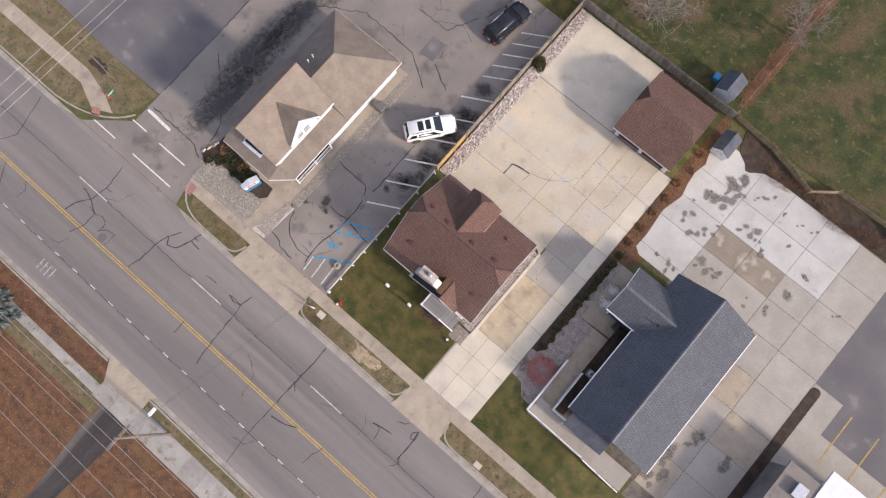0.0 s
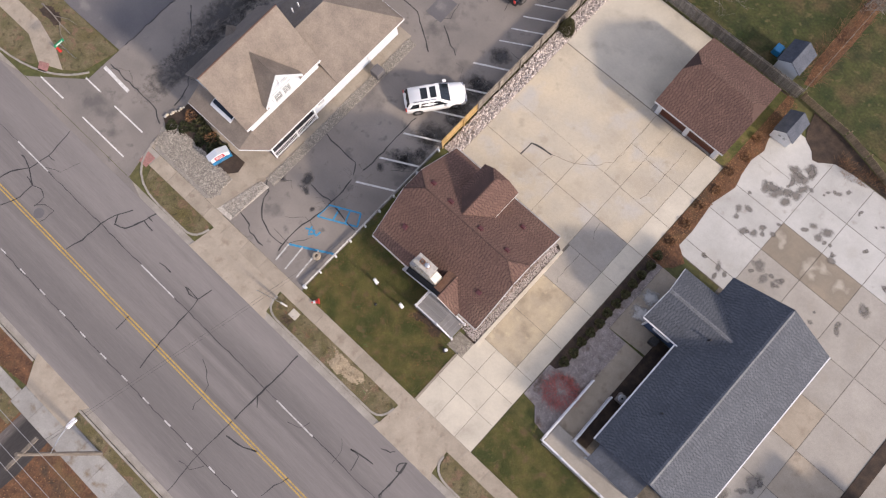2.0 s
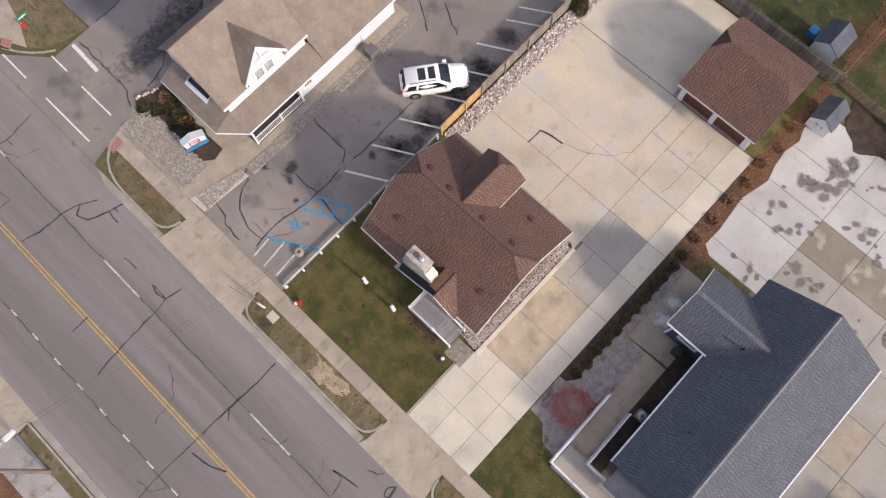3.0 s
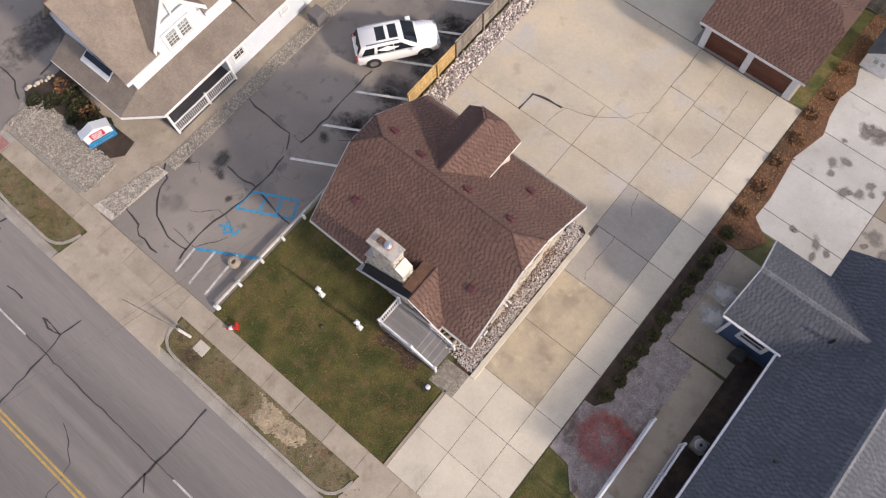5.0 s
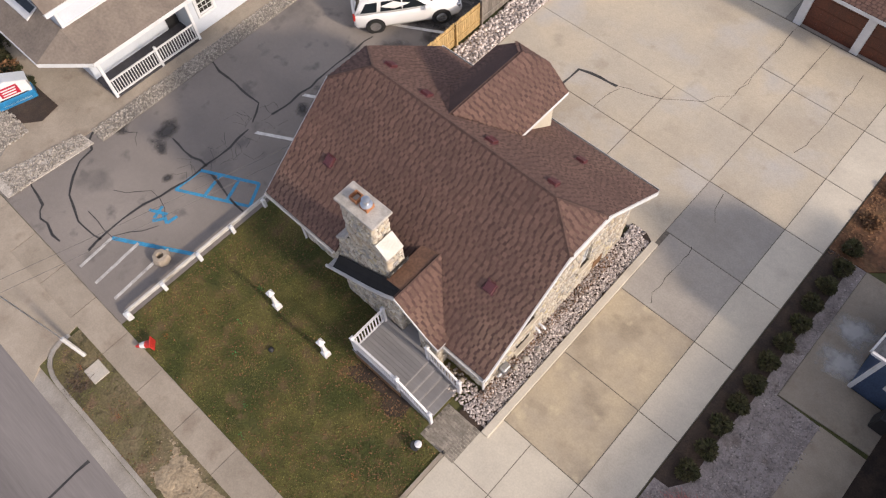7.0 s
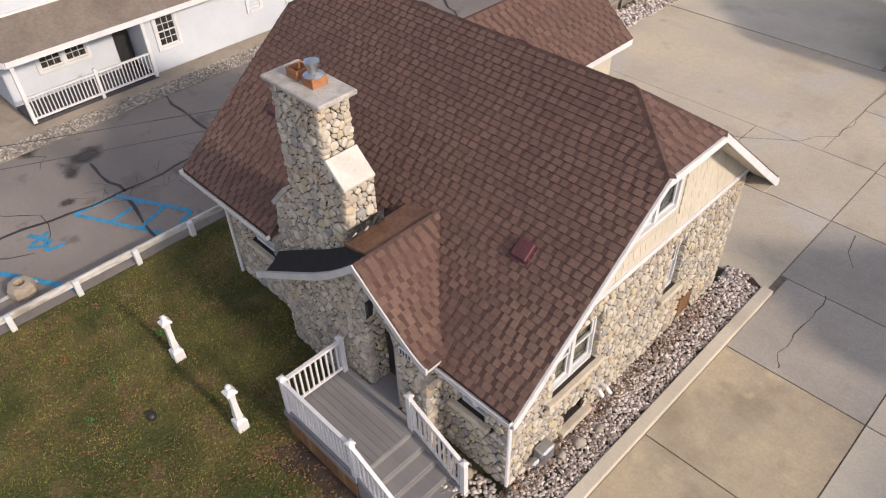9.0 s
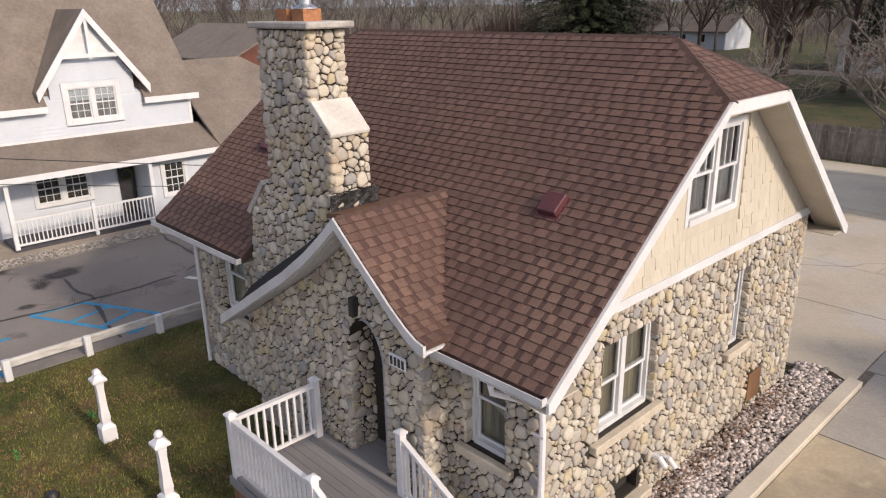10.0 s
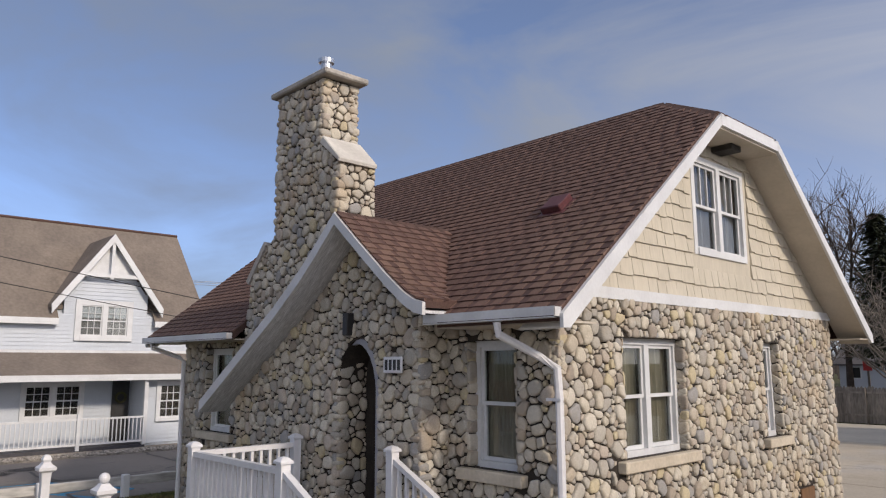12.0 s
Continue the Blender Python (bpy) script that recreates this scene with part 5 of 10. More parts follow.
def window(parent, m, u0, u1, z0, z1, lights=1, deep=0.12, casing=0.07, sill=None, curtain="curtain", muntins=(0, 0), label="white double-hung window", mull=0.1, cover=0.0):
    """A double-hung window unit set back by deep; lights: sashes side by side; muntins: bars across and up each sash."""
    b0, b1 = -deep - 0.06, -deep + 0.03
    frame_bm = boxes((u0, u0 + casing, b0, b1, z0, z1), (u1 - casing, u1, b0, b1, z0, z1), (u0 + casing, u1 - casing, b0, b1, z1 - casing, z1), (u0 + casing, u1 - casing, b0, b1 + 0.02, z0, z0 + casing))
    w = (u1 - u0 - 2 * casing - mull * (lights - 1)) / lights
    for k in range(1, lights):
        a = u0 + casing + k * w + (k - 1) * mull
        box(frame_bm, a, a + mull, b0, b1, z0 + casing, z1 - casing)
    win = part("window", turned(frame_bm, m), "trim", parent, label)
    zm = (z0 + z1) / 2
    for k in range(lights):
        a = u0 + casing + k * (w + mull)
        for lo, hi, off in ((z0 + casing, zm + 0.02, 0.0), (zm - 0.02, z1 - casing, 0.025)):
            s = 0.04
            y0, y1 = b0 + off, b0 + off + 0.035
            sb = boxes((a, a + s, y0, y1, lo, hi), (a + w - s, a + w, y0, y1, lo, hi), (a + s, a + w - s, y0, y1, lo, lo + s), (a + s, a + w - s, y0, y1, hi - s, hi))
            for i in range(1, (muntins[0] if lo > z0 + casing + 0.01 or muntins[1] else 0) + 1):
                c = a + s + (w - 2 * s) * i / (muntins[0] + 1)
                box(sb, c - 0.01, c + 0.01, y0 + 0.005, y1 - 0.002, lo + s, hi - s)
            for i in range(1, muntins[1] + 1):
                c = lo + s + (hi - lo - 2 * s) * i / (muntins[1] + 1)
                box(sb, a + s, a + w - s, y0 + 0.006, y1 - 0.003, c - 0.01, c + 0.01)
            part("sash", turned(sb, m), "trim", win)
            pane = part("pane", turned(boxes((a + s, a + w - s, y0 + 0.012, y0 + 0.018, lo + s, hi - s)), m), "glass", win)
            pane.visible_shadow = False
        if curtain:
            cb = bmesh.new()
            n = 28
            prev = None
            for i in range(n + 1):
                uu = a + (w * (1 - cover)) * i / n
                yy = b0 - 0.05 + 0.02 * math.sin(i * 1.9) + 0.008 * math.sin(i * 4.3)
                now = [cb.verts.new((uu, yy, z0 + 0.03)), cb.verts.new((uu, yy, z1 - 0.03))]
                if prev:
                    cb.faces.new((prev[0], now[0], now[1], prev[1]))
                prev = now
            part("curtain", turned(cb, m), curtain, win)
    if sill:
        part("sill", turned(soft_boxes(0.012, (sill[0], sill[1], -deep, 0.11, z0 - 0.13, z0 - 0.005)), m), "lime", win, "pale limestone sill")
    return win


TOP = 3.44
east, south = facing_x(WX1), facing_y(WY0)
E_WIN = ((6.64, 8.02, 1.6, 2.93), (10.27, 10.85, 1.58, 2.93))
E_BASE = ((7.2, 7.75, 0.3, 0.62), (11.25, 11.8, 0.18, 0.78))
S_WIN = ((-3.16, -2.44, 1.52, 2.9), (-9.75, -8.75, 1.5, 2.92))
# walls
w_east = part("wall", wall_with_holes(WY0, WY1, 0, TOP, E_WIN + E_BASE[:1], 0.32, east), "mortar", cottage, "fieldstone gable wall")
w_south = part("wall", wall_with_holes(WX0, WX1 - 0.32, 0, TOP, S_WIN, 0.32, south), "mortar", cottage, "fieldstone front wall")
w_west = part("wall", wall_with_holes(WY0 + 0.32, WY1, 0, TOP, ((8.3, 9.6, 1.6, 2.9),), 0.32, facing_x(WX0, -1)), "mortar", cottage, "fieldstone gable wall")
w_north = part("wall", wall_with_holes(WX0 + 0.32, WX1 - 0.32, 0, TOP, ((-9.2, -8.2, 1.6, 2.9), (-5.0, -4.0, 1.6, 2.9)), 0.32, facing_y(WY1, 1)), "mortar", cottage, "fieldstone rear wall")
# room surfaces coloured near-black so that the inside looks unlit
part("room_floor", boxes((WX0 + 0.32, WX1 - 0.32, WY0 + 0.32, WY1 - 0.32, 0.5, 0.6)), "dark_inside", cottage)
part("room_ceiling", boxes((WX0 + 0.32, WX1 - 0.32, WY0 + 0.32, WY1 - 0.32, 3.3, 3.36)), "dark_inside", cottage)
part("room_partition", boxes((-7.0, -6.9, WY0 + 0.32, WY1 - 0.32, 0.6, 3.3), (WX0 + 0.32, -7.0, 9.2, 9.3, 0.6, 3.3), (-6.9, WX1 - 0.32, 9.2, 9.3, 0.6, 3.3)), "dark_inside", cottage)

lay_stones(w_east, fieldstones([(WY0, 0.05), (WY1, 0.05), (WY1, TOP - 0.06), (WY0, TOP - 0.06)],
                               [rect((6.64, 8.02, 1.6, 2.93)), rect((6.5, 8.16, 1.46, 1.6)), rect((10.27, 10.85, 1.58, 2.93)), rect((10.15, 10.97, 1.44, 1.58)), rect((7.15, 7.8, 0.25, 0.67)), rect(E_BASE[1])],
                               lambda u, v, h: (WX1 + h, u, v), 0.068, 11), lambda u, v: u < 6.3)
lay_stones(w_south, fieldstones([(-3.5, 0.05), (WX1 + 0.04, 0.05), (WX1 + 0.04, 3.2), (-3.5, 3.2)], [rect((-3.16, -2.44, 1.52, 2.9)), rect((-3.28, -2.32, 1.38, 1.52))],
                                lambda u, v, h: (u, WY0 - h, v), 0.07, 12), lambda u, v: v > 1.2, flip=True)
lay_stones(w_south, fieldstones([(WX0, 0.05), (-7.6, 0.05), (-7.6, 3.2), (WX0, 3.2)], [rect((-9.75, -8.75, 1.5, 2.92)), rect((-9.87, -8.62, 1.36, 1.5))],
                                lambda u, v, h: (u, WY0 - h, v), 0.075, 13), lambda u, v: False, flip=True)
lay_stones(w_west, fieldstones([(WY0, 0.05), (WY1, 0.05), (WY1, 3.4), (WY0, 3.4)], [rect((8.2, 9.7, 1.46, 2.98))],
                               lambda u, v, h: (WX0 - h, u, v), 0.12, 14), lambda u, v: False, flip=True)
lay_stones(w_north, fieldstones([(WX0, 0.05), (WX1, 0.05), (WX1, 3.2), (WX0, 3.2)], [rect((-9.3, -8.1, 1.46, 2.98)), rect((-5.1, -3.9, 1.46, 2.98))],
                                lambda u, v, h: (u, WY1 + h, v), 0.12, 15), lambda u, v: False)



def reveal(parent, along, plane, out, edges, z0, z1, seed, deep=0.14):
    """Stones lining both jambs of an opening. along: axis of the wall ('x' or 'y'); out: direction the wall faces."""
    for k, (c, sgn) in enumerate(zip(edges, (1, -1))):
        place = (lambda u, v, h: (plane + out * u, c + sgn * h, v)) if along == "y" else (lambda u, v, h: (c + sgn * h, plane + out * u, v))
        lay_stones(parent, fieldstones([(-deep, z0), (0.03, z0), (0.03, z1), (-deep, z1)], [], place, 0.075, seed + k, high=0.03), lambda u, v: True, flip=(sgn < 0) ^ (along == "y"))


quoins(w_east, WX1, WY1, 0.05, TOP - 0.12, -1, -1, 61)
quoins(w_south, WX1, WY0, 0.05, 3.1, -1, 1, 62)
quoins(w_south, WX0, WY0, 0.05, 3.1, 1, 1, 63)
for k, (y_, sg) in enumerate(((E_WIN[0][0], -1), (E_WIN[0][1], 1), (E_WIN[1][0], -1), (E_WIN[1][1], 1))):
    quoins(w_east, WX1, y_, 1.6, 2.93, -1, sg, 64 + k, deep=(0.14, 0.1), proud=0.02)
for k, (x_, sg) in enumerate(((S_WIN[0][0], -1), (S_WIN[0][1], 1))):
    quoins(w_south, x_, WY0, 1.52, 2.9, sg, 1, 68 + k, deep=(0.1, 0.14), proud=0.02)
reveal(w_east, "y", WX1, 1, E_WIN[0][:2], 1.6, 2.93, 51)
reveal(w_east, "y", WX1, 1, E_WIN[1][:2], 1.58, 2.93, 53)
reveal(w_south, "x", WY0, -1, S_WIN[0][:2], 1.52, 2.9, 55)
reveal(w_south, "x", WY0, -1, S_WIN[1][:2], 1.5, 2.92, 57)
window(cottage, east, *E_WIN[0], lights=2, deep=0.13, sill=(6.5, 8.16), label="paired white double-hung window")
window(cottage, east, *E_WIN[1], lights=1, deep=0.13, sill=(10.15, 10.97), label="narrow white double-hung window")
window(cottage, south, *S_WIN[0], lights=1, deep=0.14, sill=(-3.28, -2.32), label="white double-hung window with pale curtains")
window(cottage, south, *S_WIN[1], lights=1, deep=0.14, sill=(-9.87, -8.62), label="white double-hung window beside the chimney")
window(cottage, facing_x(WX0, -1), 8.3, 9.6, 1.6, 2.9, lights=2, deep=0.13, sill=(8.2, 9.7))
window(cottage, facing_y(WY1, 1), -9.2, -8.2, 1.6, 2.9, deep=0.13, sill=(-9.3, -8.1))
window(cottage, facing_y(WY1, 1), -5.0, -4.0, 1.6, 2.9, deep=0.13, sill=(-5.1, -3.9))
part("cellar_window", turned(boxes((7.2, 7.75, -0.2, -0.16, 0.3, 0.62)), east), "dark_inside", cottage, "dark cellar window")
part("cellar_sill", turned(soft_boxes(0.015, (7.0, 7.95, -0.02, 0.16, 0.14, 0.27)), east), "lime", cottage, "pale stone cellar sill")
part("hatch", turned(soft_boxes(0.008, (11.27, 11.78, 0.0, 0.035, 0.2, 0.76)), east), "timber", cottage, "rusty brown access hatch")

# gables: shingled infill above the stone
def gable_outline(off):
    """(y, z) outline of the wall under the clipped roof."""
    k = off
    return [(EY0 + (TOP - 0.02 - EAVE + k) / PITCH, TOP - 0.02), (EY1 - (TOP - 0.02 - EAVE + k) / PITCH, TOP - 0.02), (EY1 - (HIP_Z - EAVE) / PITCH, HIP_Z - k), (HIP_Y, HIP_Z - k)]


for plane, sign in ((WX1, 1), (WX0, -1)):
    m = facing_x(plane, sign)
    U = (8.5, 10.06, 4.07, 5.44)
    bm = bmesh.new()
    y0, y1 = gable_outline(0.1)[0][0], gable_outline(0.1)[1][0]
    z0, zt = TOP - 0.02, HIP_Z - 0.1
    rim = lambda z: (EY0 + (z - EAVE + 0.1) / PITCH, EY1 - (z - EAVE + 0.1) / PITCH)
    cuts = [z0, U[2], U[3], zt]
    for za, zb in zip(cuts, cuts[1:]):
        (la, ra), (lb, rb) = rim(za), rim(zb)
        if za == U[2]:
            prism(bm, [(la, -0.12, za), (U[0], -0.12, za), (U[0], -0.12, zb), (lb, -0.12, zb)], (0, 0.1, 0))
            prism(bm, [(U[1], -0.12, za), (ra, -0.12, za), (rb, -0.12, zb), (U[1], -0.12, zb)], (0, 0.1, 0))
        else:
            prism(bm, [(la, -0.12, za), (ra, -0.12, za), (rb, -0.12, zb), (lb, -0.12, zb)], (0, 0.1, 0))
    infill = part("gable", turned(bm, m), "cream", cottage, "cream shingled gable infill")
    rng = random.Random(7)
    z, row = TOP + 0.025, 0
    while z < zt:
        zb = min(z + 0.2, zt)
        l0, r0 = rim(z + 0.02)
        l1, r1 = rim(zb)
        u = l0 + rng.uniform(0, 0.1)
        edge = l0
        while edge < r0 - 0.05:
            nxt = min(edge + rng.uniform(0.14, 0.34), r0)
            segs = [(edge, nxt)]
            if zb > U[2] - 0.02 and z < U[3] + 0.02:
                segs = [(a_, b_) for a_, b_ in ((edge, min(nxt, U[0] - 0.09)), (max(edge, U[1] + 0.09), nxt)) if b_ - a_ > 0.03]
            for a_, b_ in segs:
                ta, tb = max(a_, l1), min(b_, r1)
                if tb <= ta:
                    continue
                d, drop = rng.uniform(0.0, 0.006), rng.uniform(-0.015, 0.015)
                pb = bmesh.new()
                vv = [pb.verts.new(p) for p in ((a_ + 0.003, -0.02, z + drop), (b_ - 0.003, -0.02, z + drop), (tb - 0.003, -0.02, zb + 0.02), (ta + 0.003, -0.02, zb + 0.02),
                                                (a_ + 0.003, 0.012 + d, z + drop), (b_ - 0.003, 0.012 + d, z + drop), (tb - 0.003, -0.012, zb + 0.02), (ta + 0.003, -0.012, zb + 0.02))]
                for f in ((4, 5, 6, 7), (0, 1, 5, 4), (0, 4, 7, 3), (1, 2, 6, 5), (2, 3, 7, 6)):
                    pb.faces.new([vv[i] for i in f])
                part("shake", turned(pb, m), "cream", infill)
            edge = nxt
        z += 0.2
        row += 1
    part("gable_band", turned(boxes((WY0 - 0.02, WY1 + 0.02, 0.0, 0.04, TOP - 0.09, TOP + 0.04)), m), "trim", cottage, "white trim band below the gable")
    window(cottage, m, *U, lights=2, deep=0.04, casing=0.09, curtain="curtain_blue", muntins=(2, 0), label="paired white attic window with grey curtains", cover=0.06)
    # dark sheet standing in for the unlit attic
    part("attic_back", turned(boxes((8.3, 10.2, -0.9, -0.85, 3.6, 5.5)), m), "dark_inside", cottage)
    part("gable_vent", turned(soft_boxes(0.01, (9.1, 9.4, 0.0, 0.3, 5.56, 5.68)), m), "dark_inside", cottage, "dark wasp-nest stained bracket under the peak") if sign > 0 else None

# roof decks
def slope_pt(x, y, lift=0.0):
    z = EAVE + (y - EY0) * PITCH if y <= RY else EAVE + (EY1 - y) * PITCH
    return (x, y, z + lift)


TH = 0.11
bm = bmesh.new()
NL, NR, NV, NY = -7.72, -3.08, -3.72, 5.6                      # the entry gable interrupts the eave here
front = [slope_pt(EX0, EY0), slope_pt(NL, EY0), slope_pt(NL, NY), slope_pt(NV, NY), slope_pt(NR, EY0), slope_pt(EX1, EY0), slope_pt(EX1, HIP_Y), slope_pt(EX1 - HIP_RUN, RY), slope_pt(EX0 + HIP_RUN, RY), slope_pt(EX0, HIP_Y)]
part("roof", prism(bm, front, (0, 0, -TH)), "ridge_shingle", cottage, "brown shingled front roof slope")
roof_front = cottage.children[-1]
bm = bmesh.new()
HB = EY1 - (HIP_Z - EAVE) / PITCH
back = [slope_pt(EX0, EY1), slope_pt(EX0, HB), slope_pt(EX0 + HIP_RUN, RY), slope_pt(EX1 - HIP_RUN, RY), slope_pt(EX1, HB), slope_pt(EX1, EY1)]
roof_back = part("roof", prism(bm, back, (0, 0, -TH)), "ridge_shingle", cottage, "brown shingled rear roof slope")
roof_hips = []
for x, sgn in ((EX1, -1), (EX0, 1)):
    bm = bmesh.new()
    prism(bm, [slope_pt(x, HIP_Y), slope_pt(x, HB), slope_pt(x + sgn * HIP_RUN, RY)], (0, 0, -TH))
    roof_hips.append(part("roof_hip", bm, "ridge_shingle", cottage, "clipped end of the brown roof"))


def shingle_course(a, b, up, nrm, rng, step=0.13):
    """One course from a to b: long base strips with thicker teeth on them. up: unit vector up the slope, nrm: its normal.
    Returns (is_tooth, verts, faces)."""
    a, b = Vector(a), Vector(b)
    along = b - a
    length = along.length
    along.normalize()
    out = []

    def tab(s0, s1, foot, lift, tooth):
        q = [a + along * ss + up * uu + nrm * h for ss, uu, h in ((s0, foot, lift), (s1, foot, lift), (s1, step + 0.015, lift * 0.35), (s0, step + 0.015, lift * 0.35))]
        q += [a + along * s0 + up * foot - nrm * 0.003, a + along * s1 + up * foot - nrm * 0.003]
        out.append((tooth, [tuple(p) for p in q], [(0, 1, 2, 3), (0, 4, 5, 1), (0, 3, 4), (1, 5, 2)]))

    s = -rng.uniform(0, 0.9)
    while s < length:
        s0, s1 = max(s, 0), min(s + 0.95, length)
        if s1 - s0 > 0.02:
            tab(s0 + 0.001, s1 - 0.001, rng.uniform(-0.003, 0.003), 0.019, False)
        s += 0.95
    s = rng.uniform(-0.2, 0.05)
    while s < length:
        w = rng.uniform(0.11, 0.18)
        s0, s1 = max(s, 0), min(s + w, length)
        if s1 - s0 > 0.03:
            tab(s0, s1, rng.uniform(-0.004, 0.004), 0.026, True)
        s += w + rng.uniform(0.055, 0.1)
    return out


def lay_shingles(parent, tabs, single=None):
    count = 0
    for kind, mat, name in ((False, "shingle_base", "shingle_strip"), (True, "shingle", "shingle_field")):
        verts, faces = [], []
        for tooth, vs, fs in tabs:
            if tooth != kind:
                continue
            if tooth and single and count < 300 and single(vs[0]):
                under(new("shingle", quads("shingle", vs, fs, mat)), parent)
                count += 1
                continue
            base = len(verts)
            verts += vs
            faces += [tuple(i + base for i in f) for f in fs]
        if verts:
            ob = under(new(name, quads(name, verts, faces, mat)), parent)
            tagged(ob, "joined brown shingle tabs", kind="stuff")


rng = random.Random(5)
SL = math.hypot(1, PITCH)
for parent, sgn in ((roof_front, 1), (roof_back, -1)):
    up = Vector((0, sgn / SL, PITCH / SL))
    nrm = Vector((0, -sgn * PITCH / SL, 1 / SL))
    tabs = []
    dist = 0.0
    total = (RY - EY0) * SL
    while dist < total - 0.03:
        y = EY0 + dist / SL
        cut = max(0.0, (min(y + 0.145 / SL, RY) - HIP_Y) / (RY - HIP_Y) * HIP_RUN)
        yy = y if sgn > 0 else EY0 + EY1 - y
        if sgn > 0 and y < NY:
            tabs += shingle_course(slope_pt(EX0, yy), slope_pt(NL, yy), up, nrm, rng)
            tabs += shingle_course(slope_pt(NR + (NV - NR) * (yy - EY0) / (NY - EY0), yy), slope_pt(EX1, yy), up, nrm, rng)
        else:
            tabs += shingle_course(slope_pt(EX0 + cut, yy), slope_pt(EX1 - cut, yy), up, nrm, rng)
        dist += 0.13
    lay_shingles(parent, tabs, (lambda p: p[0] > -3.4 and p[1] < 8.2) if sgn > 0 else None)
for parent, x, sgn in ((roof_hips[0], EX1, -1), (roof_hips[1], EX0, 1)):
    rise = RIDGE - HIP_Z
    L = math.hypot(rise, HIP_RUN)
    up = Vector((sgn * HIP_RUN / L, 0, rise / L))
    nrm = Vector((-sgn * rise / L, 0, HIP_RUN / L))
    tabs, dist = [], 0.0
    while dist < L - 0.05:
        f = dist / L
        g = min(f + 0.145 / L, 1.0)
        ya, yb = HIP_Y + (RY - HIP_Y) * g, HB + (RY - HB) * g
        xx, zz = x + sgn * HIP_RUN * f, HIP_Z + rise * f
        tabs += shingle_course((xx, ya, zz), (xx, yb, zz), up, nrm, rng)
        dist += 0.13
    lay_shingles(parent, tabs)


def ridge_caps(parent, a, b, side, width=0.15, step=0.14, lift=0.016):
    """Folded cap pieces along a ridge line from a to b. side: (left, right) unit vectors down each slope."""
    a, b = Vector(a), Vector(b)
    n = int((b - a).length / step)
    d = (b - a).normalized()
    for i in range(n):
        p, q = a + d * step * i, a + d * (step * (i + 1) + 0.05)
        up = Vector((0, 0, 1))
        vs = []
        for pt, l in ((p, lift + 0.008), (q, lift)):
            vs += [pt + side[0] * width + up * (l - 0.01), pt + up * (l + 0.004), pt + side[1] * width + up * (l - 0.01)]
        vs += [vs[k] - up * 0.02 for k in range(3)]
        fs = [(0, 1, 4, 3), (1, 2, 5, 4), (0, 6, 7, 1), (1, 7, 8, 2)]
        under(new("ridge_cap", quads("ridge_cap", [tuple(v) for v in vs], fs, "ridge_shingle")), parent)


dn_f, dn_b = Vector((0, -1 / SL, -PITCH / SL)), Vector((0, 1 / SL, -PITCH / SL))
ridge_caps(roof_front, (EX0 + HIP_RUN, RY, RIDGE), (EX1 - HIP_RUN, RY, RIDGE), (dn_f, dn_b))
n_f, n_b = Vector((0, -PITCH, 1)).normalized(), Vector((0, PITCH, 1)).normalized()
for x, sgn, ob in ((EX1, -1, roof_hips[0]), (EX0, 1, roof_hips[1])):
    n_h = Vector((-sgn * (RIDGE - HIP_Z) / HIP_RUN, 0, 1)).normalized()
    for y, n_o in ((HIP_Y, n_f), (HB, n_b)):
        lo_p, hi_p = Vector((x, y, HIP_Z)), Vector((x + sgn * HIP_RUN, RY, RIDGE))
        d = (hi_p - lo_p).normalized()
        sides = []
        for n_, other in ((n_o, n_h), (n_h, n_o)):
            w_ = n_.cross(d).normalized()
            sides.append(w_ if w_.dot(other) < 0 else -w_)
        ridge_caps(ob, lo_p, hi_p, sides, width=0.13, lift=0.014)

# bargeboards, soffits and gutters
for x, sgn in ((EX1, 1), (EX0, -1)):
    for ya, yb in ((EY0 - 0.02, HIP_Y), (EY1 + 0.02, HB)):
        bm = bmesh.new()
        za = EAVE - 0.02
        prism(bm, [(x, ya, za - 0.02), (x, yb, HIP_Z - 0.02), (x, yb, HIP_Z - 0.17), (x, ya + (0.1 if yb > ya else -0.1), za - 0.15), (x, ya, za - 0.15)], (sgn * 0.04, 0, 0))
        part("bargeboard", bm, "trim", cottage, "white bargeboard")
        bm = bmesh.new()
        xi = WX1 if sgn > 0 else WX0
        prism(bm, [(x, ya, za - 0.16), (x, yb, HIP_Z - 0.2), (xi, yb, HIP_Z - 0.2), (xi, ya, za - 0.16)], (0, 0, 0.02))
        part("soffit", bm, "soffit", cottage, "beige soffit under the verge")
    part("bargeboard", boxes((min(x, x + sgn * 0.04), max(x, x + sgn * 0.04), HIP_Y - 0.01, HB + 0.01, HIP_Z - 0.17, HIP_Z - 0.015)), "trim", cottage, "white fascia of the clipped gable")
    xi = WX1 if sgn > 0 else WX0
    part("soffit", boxes((min(x, xi), max(x, xi), HIP_Y, HB, HIP_Z - 0.2, HIP_Z - 0.17)), "soffit", cottage, "beige soffit under the clipped gable")


def gutter(xa, xb, y, z, out):
    """An open half-square gutter along x."""
    o = out
    return boxes((xa, xb, min(y, y + o * 0.012), max(y, y + o * 0.012), z - 0.1, z), (xa, xb, min(y + o * 0.11, y + o * 0.122), max(y + o * 0.11, y + o * 0.122), z - 0.08, z + 0.005),
                 (xa, xb, min(y, y + o * 0.122), max(y, y + o * 0.122), z - 0.1, z - 0.088), (xa, xa + 0.01, min(y, y + o * 0.12), max(y, y + o * 0.12), z - 0.1, z), (xb - 0.01, xb, min(y, y + o * 0.12), max(y, y + o * 0.12), z - 0.1, z))


